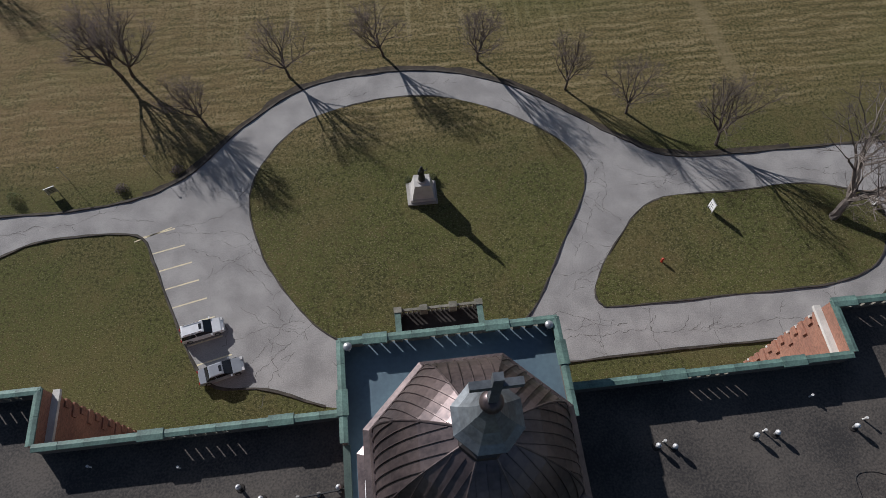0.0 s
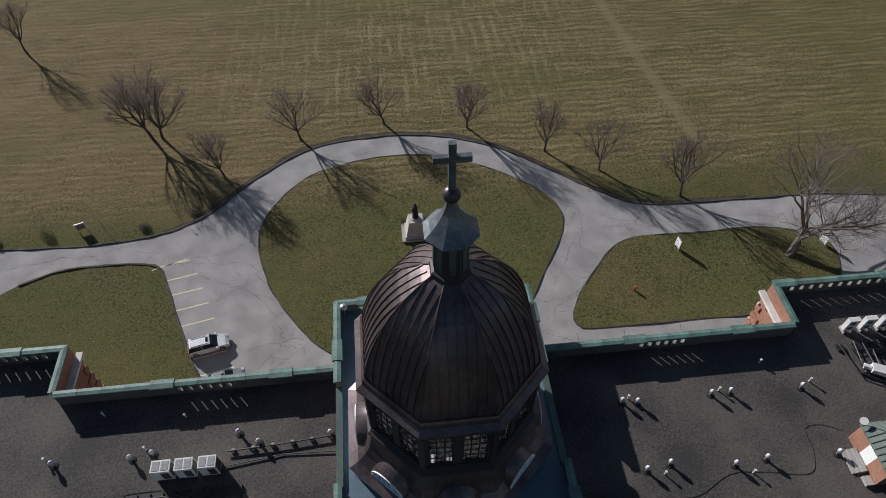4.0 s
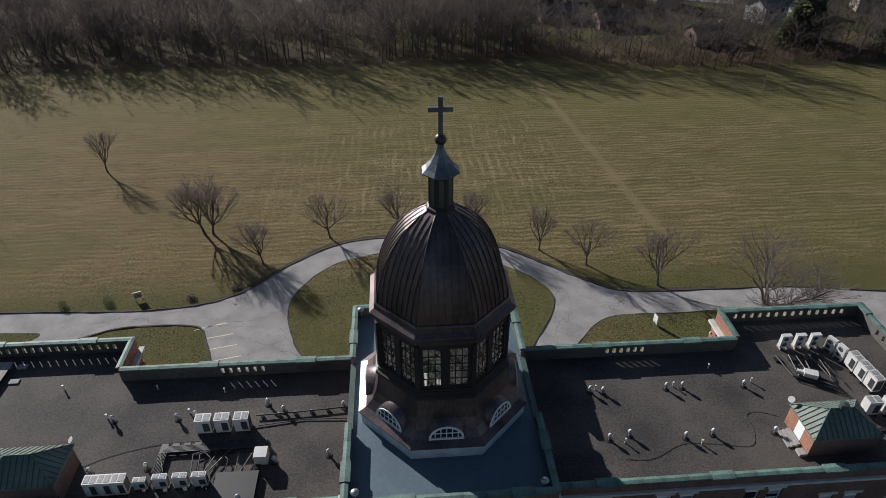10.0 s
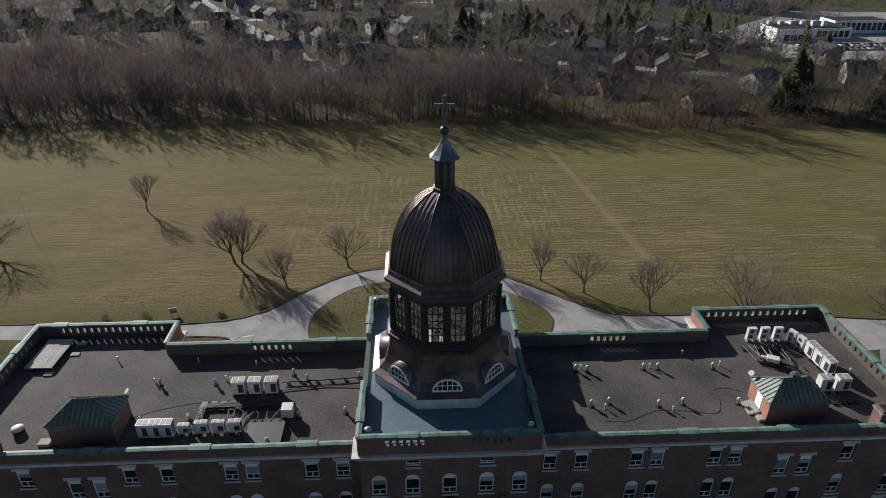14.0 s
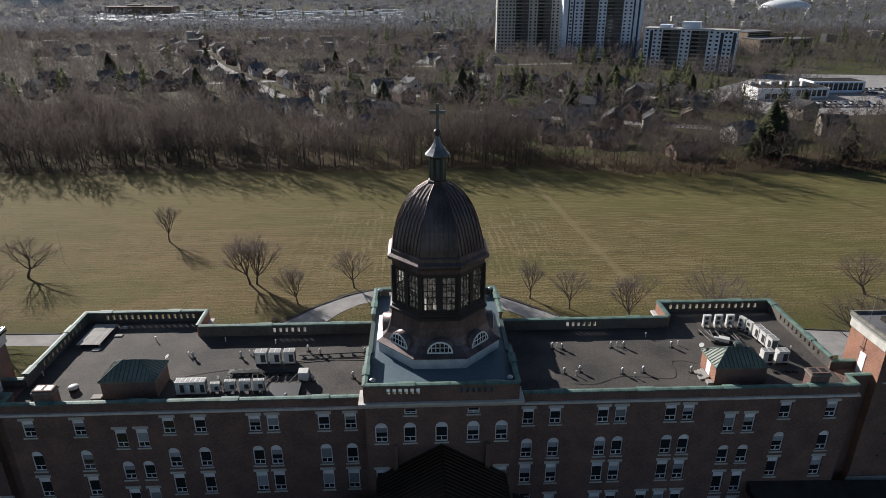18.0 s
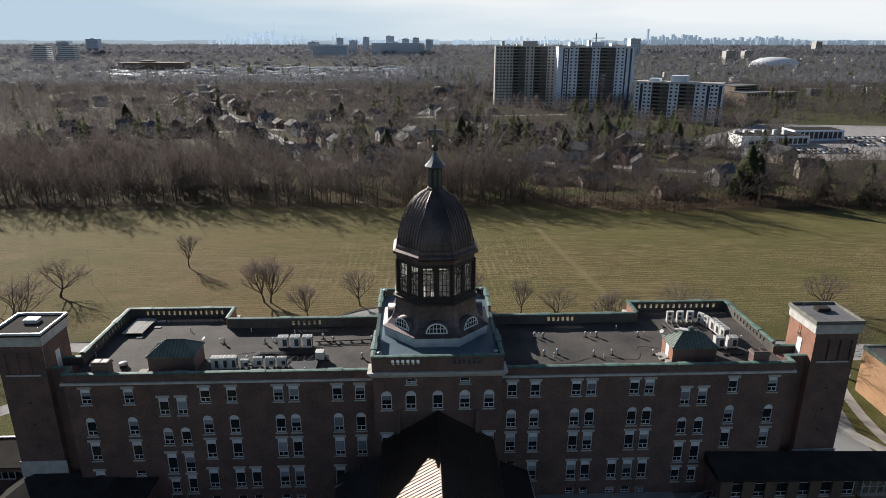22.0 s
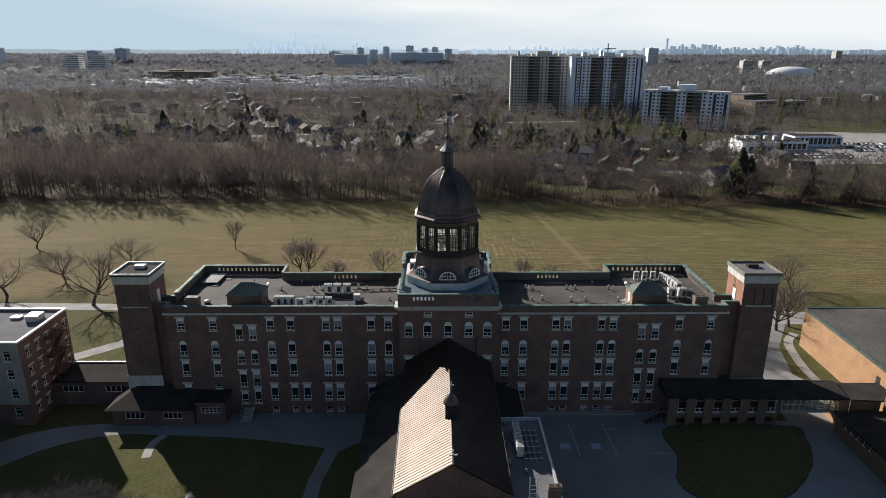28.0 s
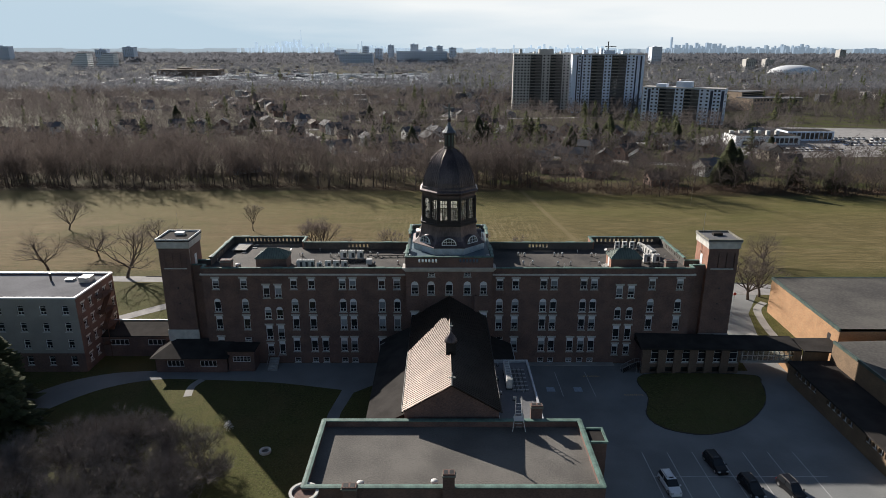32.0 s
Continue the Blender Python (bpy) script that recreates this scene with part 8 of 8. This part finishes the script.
def shrub(x, y, r, h, m, label, seed):
    rn, g = random.Random(seed), G()
    for i in range(260):
        a, u = rn.uniform(0, 6.28), rn.random()
        rr, z = r * math.sqrt(rn.random()) * (1 - 0.5 * u), h * u
        p = Vector((rr * math.cos(a), rr * math.sin(a), z))
        d, s = Vector((rn.gauss(0, 1), rn.gauss(0, 1), rn.gauss(0.4, 0.6))).normalized() * 0.22, Vector((rn.gauss(0, 1), rn.gauss(0, 1), rn.gauss(0, 1))).normalized() * 0.07
        g.add([p - s, p + s, p + d], [(0, 1, 2)])
    t = thing("shrub", label, "shrub", at=pose(x, y, 0.05))
    part("stems", G().tube([(0, 0, 0), (0.05, 0, h * 0.6)], 0.05, 0.02, 5), BARK, t)
    part("foliage", g, m, t)


for i, (x, y, r, h, m, lab) in enumerate([(-50.2, 53.6, 1.0, 1.0, CONIFER, "dark low evergreen shrub beside the drive"), (-37.2, 53.6, 0.9, 0.6, TWIG, "brown dormant shrub beside the drive"), (-56.8, 53.0, 0.9, 1.0, CONIFER, "dark low evergreen shrub beside the drive"),
                                          (-1.6, 50.6, 0.7, 0.8, CONIFER, "small evergreen shrub behind the pedestal"), (1.4, 50.7, 0.7, 0.8, CONIFER, "small evergreen shrub behind the pedestal"), (-36.4, -20.7, 0.9, 1.3, CASING, "pale flowering ornamental grass clump on the lawn"),
                                          (-38.0, -19.5, 1.6, 1.6, CONIFER, "dark evergreen shrub on the lawn"), (-30.5, 55.6, 1.0, 0.5, TWIG, "brown dormant shrub beside the drive"), (-69.0, -18.5, 1.0, 1.2, TWIG, "russet bare shrub beside the drive")]):
    shrub(x, y, r, h, m, lab, i)


def board_sign(x, y, rz, w, h, m, label):
    s = thing("sign_board", label, "sign", at=pose(x, y, 0.05, 0, 0, rz))
    part("panel", G().box(-w / 2, w / 2, -0.03, 0.03, 0.5, 0.5 + h), m, s)
    part("frame", G().box(-w / 2 - 0.05, w / 2 + 0.05, -0.04, 0.04, 0.45, 0.5).box(-w / 2 - 0.05, w / 2 + 0.05, -0.04, 0.04, 0.5 + h, 0.55 + h), STEEL, s)
    for q in (-1, 1):
        part("post", G().box(q * w * 0.45 - 0.05, q * w * 0.45 + 0.05, 0.03, 0.11, 0, 0.5 + h), STEEL, s)
    for i in range(3):
        part("lettering_bar", G().box(-w * 0.35, w * (0.35 - 0.1 * i), -0.036, -0.03, 0.6 + h * 0.25 * i, 0.68 + h * 0.25 * i), GRILLE, s)


board_sign(34.5, 42.2, -80, 1.0, 1.5, WHITE, "white notice board on two posts in the grass")
board_sign(54.3, 40.9, -80, 1.1, 1.2, WHITE, "white notice board on two posts in the grass")
board_sign(-45.4, 53.8, 20, 1.2, 1.0, STEEL, "grey sign board on two posts beside the drive")
hyd = thing("fire_hydrant", "red fire hydrant standing in the grass", "hydrant", at=pose(26.9, 36.1, 0.1))
part("barrel", G().lathe([(0, 0.16), (0.1, 0.12), (0.6, 0.12), (0.65, 0.17), (0.75, 0.13), (0.85, 0.03)], 10), RED, hyd, smooth=True)
part("nozzle", G().tube([(-0.22, 0, 0.48), (0.22, 0, 0.48)], 0.06, n=8), RED, hyd)
for x, y, h in ((-44.1, 55.9, 2.6), (-33.7, 56.4, 2.6), (-86, 86, 9.0), (98, 136, 9.5)):
    p = thing("lamp_post", "thin grey lamp post with a small head", "lamp post", "lamp posts", at=pose(x, y, 0))
    part("pole", G().tube([(0, 0, 0), (0, 0, h)], 0.035, 0.022, 6), STEEL, p)
    part("head", G().box(-0.08, 0.2, -0.06, 0.06, h, h + 0.08), BLACK, p)
well = thing("stone_ring", "low round stone ring set in the lawn", "planter", at=pose(-28.7, -27.0, 0))
part("ring", G().lathe([(0, 0.9), (0.4, 0.9), (0.4, 0.6), (0.1, 0.6)], 18, cap=False), STONE, well)
part("soil", G().lathe([(0.05, 0.6), (0.15, 0.55)], 18), CRACK, well)


# ---- cars ----
TYRE = mat("tyre_rubber", (0.02, 0.02, 0.02), (0.03, 0.03, 0.03), 3, 20, rough=0.9)
LIGHTS = mat("lamp_lens", (0.6, 0.6, 0.6), (0.45, 0.45, 0.45), 3, 20, rough=0.15)
TAIL = mat("tail_lens", (0.35, 0.02, 0.02), (0.25, 0.02, 0.02), 3, 20, rough=0.2)


def paint(name, c):
    return mat(name, c, tuple(q * 0.88 for q in c), 1.2, 6, rough=0.28, metal=0.2, bump=0.0)


def car(name, label, m, tall, length=4.75, width=1.85):
    """A car heading to +x; tall: an estate body."""
    c = thing(name, label, "car", "parked cars")
    L, Wd, belt, roof = length / 2, width / 2, 0.98 if tall else 0.88, 1.72 if tall else 1.45
    body = [(-L, 0.38, 0.86), (-L + 0.06, 0.75, 0.9), (-L + 0.2, belt, 0.93), (-L + 1.0, belt + 0.02, 1.0), (0.3, belt + 0.01, 1.0), (L - 1.25, belt - 0.02, 0.98), (L - 0.35, belt - 0.16, 0.92), (L - 0.04, 0.62, 0.84), (L, 0.4, 0.8)]
    rings = [[(x, -Wd * w, 0.28), (x, -Wd * w, z * 0.6), (x, -Wd * w * 0.93, z), (x, Wd * w * 0.93, z), (x, Wd * w, z * 0.6), (x, Wd * w, 0.28)] for x, z, w in body]
    part("body", G().loops(rings), m, c, smooth=False)
    a = [(-L + 0.15, -0.15), (-L + 0.45, 0.0), (0.35, 0.0), (1.15, 0.0)] if tall else [(-L + 0.75, 0), (-L + 1.35, 0), (0.3, 0), (1.2, 0)]
    cab = G().loops([[(a[0][0], -Wd * 0.9, belt - 0.02), (a[3][0], -Wd * 0.88, belt - 0.02), (a[3][0], Wd * 0.88, belt - 0.02), (a[0][0], Wd * 0.9, belt - 0.02)],
                     [(a[1][0], -Wd * 0.74, roof - 0.05), (a[2][0], -Wd * 0.74, roof - 0.05), (a[2][0], Wd * 0.74, roof - 0.05), (a[1][0], Wd * 0.74, roof - 0.05)]])
    part("glass_house", cab, DARK_GLASS, c, "dark tinted car windows")
    rf = part("roof", G().loops([[(a[1][0] - 0.05, -Wd * 0.77, roof - 0.07), (a[2][0] + 0.08, -Wd * 0.77, roof - 0.07), (a[2][0] + 0.08, Wd * 0.77, roof - 0.07), (a[1][0] - 0.05, Wd * 0.77, roof - 0.07)],
                                 [(a[1][0] + 0.1, -Wd * 0.66, roof), (a[2][0] - 0.1, -Wd * 0.66, roof), (a[2][0] - 0.1, Wd * 0.66, roof), (a[1][0] + 0.1, Wd * 0.66, roof)]]), m, c)
    part("sunroof", G().box(-0.05, 0.25, -0.34, 0.34, roof, roof + 0.012), DARK_GLASS, rf)
    if tall:
        for s in (-1, 1):
            part("roof_rail", G().tube([(a[1][0] + 0.2, s * Wd * 0.66, roof + 0.06), (a[2][0] - 0.2, s * Wd * 0.66, roof + 0.06)], 0.03, n=5), BLACK, rf)
    for s in (-1, 1):
        part("pillar", G().tube([(-0.55, s * Wd * 0.895, belt), (-0.6, s * Wd * 0.755, roof - 0.06)], 0.045, n=5), m, c)
        part("headlight", G().box(L - 0.3, L - 0.03, s * 0.62 - 0.18, s * 0.62 + 0.18, 0.6, 0.74), LIGHTS, c)
        part("tail_light", G().box(-L - 0.01, -L + 0.1, s * 0.68 - 0.12, s * 0.68 + 0.12, 0.62, 0.85), TAIL, c)
        part("mirror", G().box(0.95, 1.12, s * (Wd + 0.1) - 0.1, s * (Wd + 0.1) + 0.1, belt, belt + 0.14), m, c)
        for x in (-L + 0.85, L - 0.88):
            w = part("wheel", G().lathe([(-0.11, 0.2), (-0.11, 0.32), (-0.07, 0.34), (0.07, 0.34), (0.11, 0.32), (0.11, 0.2)], 18).moved(pose(x, s * (Wd - 0.1), 0.34, 90)), TYRE, c)
            part("rim", G().lathe([(-0.115, 0.21), (-0.1, 0.04), (0.1, 0.04), (0.115, 0.21)], 14).moved(pose(x, s * (Wd - 0.1), 0.34, 90)), STEEL, w)
    return c


white_car = car("car", "white estate car with a sunroof parked in a bay", paint("white_car_paint", (0.85, 0.86, 0.87)), True)
white_car.matrix_basis = pose(-26.0, 33.5, 0.02, 0, 0, 12)
grey_car = car("car", "silver-grey saloon car parked in a bay", paint("silver_car_paint", (0.32, 0.34, 0.37)), False, 4.9)
grey_car.matrix_basis = pose(-23.7, 28.6, 0.02, 0, 0, 14)
copy_thing(white_car, pose(31.1, -35.3, 0.03, 0, 0, -85))
black_car = car("car", "black estate car parked in the yard", paint("black_car_paint", (0.012, 0.012, 0.014)), True)
black_car.matrix_basis = pose(39.5, -30.6, 0.03, 0, 0, -83)
copy_thing(black_car, pose(42.4, -36.0, 0.03, 0, 0, -83))
copy_thing(black_car, pose(47.9, -36.4, 0.03, 0, 0, -80))


def far_car(m, label):
    c = thing("car", label, "car", "cars on the lot")
    part("body", G().loops([[(x, -0.9, 0.25), (x, -0.88, z), (x, 0.88, z), (x, 0.9, 0.25)] for x, z in ((-2.3, 0.7), (-2.1, 0.95), (1.2, 0.95), (2.2, 0.75))]), m, c)
    part("cabin", G().loops([[(-1.7, -0.8, 0.95), (1.0, -0.8, 0.95), (1.0, 0.8, 0.95), (-1.7, 0.8, 0.95)], [(-1.2, -0.65, 1.5), (0.3, -0.65, 1.5), (0.3, 0.65, 1.5), (-1.2, 0.65, 1.5)]]), DARK_GLASS, c)
    return c


LOT = [far_car(paint("lot_white", (0.7, 0.7, 0.7)), "white car on the dealer's lot"), far_car(paint("lot_dark", (0.03, 0.03, 0.035)), "dark car on the dealer's lot"), far_car(paint("lot_blue", (0.06, 0.1, 0.2)), "blue car on the dealer's lot"), far_car(paint("lot_silver", (0.35, 0.36, 0.38)), "silver car on the dealer's lot")]
lr = random.Random(9)
spots = [(192 + 3.0 * i, y, 90) for y in (283, 274) for i in range(17)] + [(258 + 3.2 * i, y, 80) for y in (312, 326, 298) for i in range(19)] + [(172 + 3 * i, 284 + i, 60) for i in range(5)]
for i, t in enumerate(LOT):
    x, y, rz = spots.pop(i * 7)
    t.matrix_basis = pose(x, y, 0.09, 0, 0, rz)
for x, y, rz in spots:
    if lr.random() < 0.88:
        copy_thing(lr.choice(LOT), pose(x + lr.uniform(-0.3, 0.3), y, 0.09, 0, 0, rz + lr.choice((0, 180))))
for x, y, rz in ((-52, 268, 118), (-66, 290, 118), (-45, 252, -62), (-84, 330, 118), (-100, 352, -62), (30, 266, -20), (55, 254, 160), (84, 241, -20), (112, 318, -28), (-10, 312, 24), (20, 326, 204), (-57, 283, 118)):
    copy_thing(lr.choice(LOT), pose(x, y, 0.08, 0, 0, rz))


# ---- small things round the yard ----
stop = thing("road_sign", "round dark red road sign on a thin post", "sign", at=pose(70.4, 33.7, 0.05))
part("post", G().tube([(0, 0, 0), (0, 0, 2.6)], 0.035, n=6), STEEL, stop)
part("disc", G().lathe([(-0.02, 0.4), (0.02, 0.4)], 8).moved(pose(0, -0.06, 2.3, 90)), RED, stop)
tagged(part("pavement_south", G().box(13.6, 32.6, 1.1, 2.32, 0.02, 0.16), CONCRETE), "narrow pale concrete apron along the building base", "pavement", kind="structure")
stairs = thing("outside_stairs", "dark steel outside stairs with handrails beside the link", "stairs")
for i in range(8):
    part("step", G().box(33.4 + 0.32 * i, 33.74 + 0.32 * i, -1.7, -0.5, 0.02 + 0.18 * i, 0.08 + 0.18 * i), BLACK, stairs)
part("landing", G().box(35.96, 36.88, -1.9, -0.4, 1.42, 1.5), BLACK, stairs)
for y in (-1.75, -0.45):
    part("handrail", G().tube([(33.4, y, 1.0), (35.96, y, 2.42), (36.85, y, 2.42)], 0.04, n=5), STEEL, stairs)
    for x, z in ((33.45, 0.02), (34.7, 0.75), (35.96, 1.45), (36.8, 1.45)):
        part("baluster", G().tube([(x, y, z), (x, y, z + 0.98)], 0.03, n=5), STEEL, stairs)
for x in (36.05, 36.75):
    part("support", G().tube([(x, -1.8, 0.02), (x, -1.8, 1.42)], 0.06, n=6), STEEL, stairs)
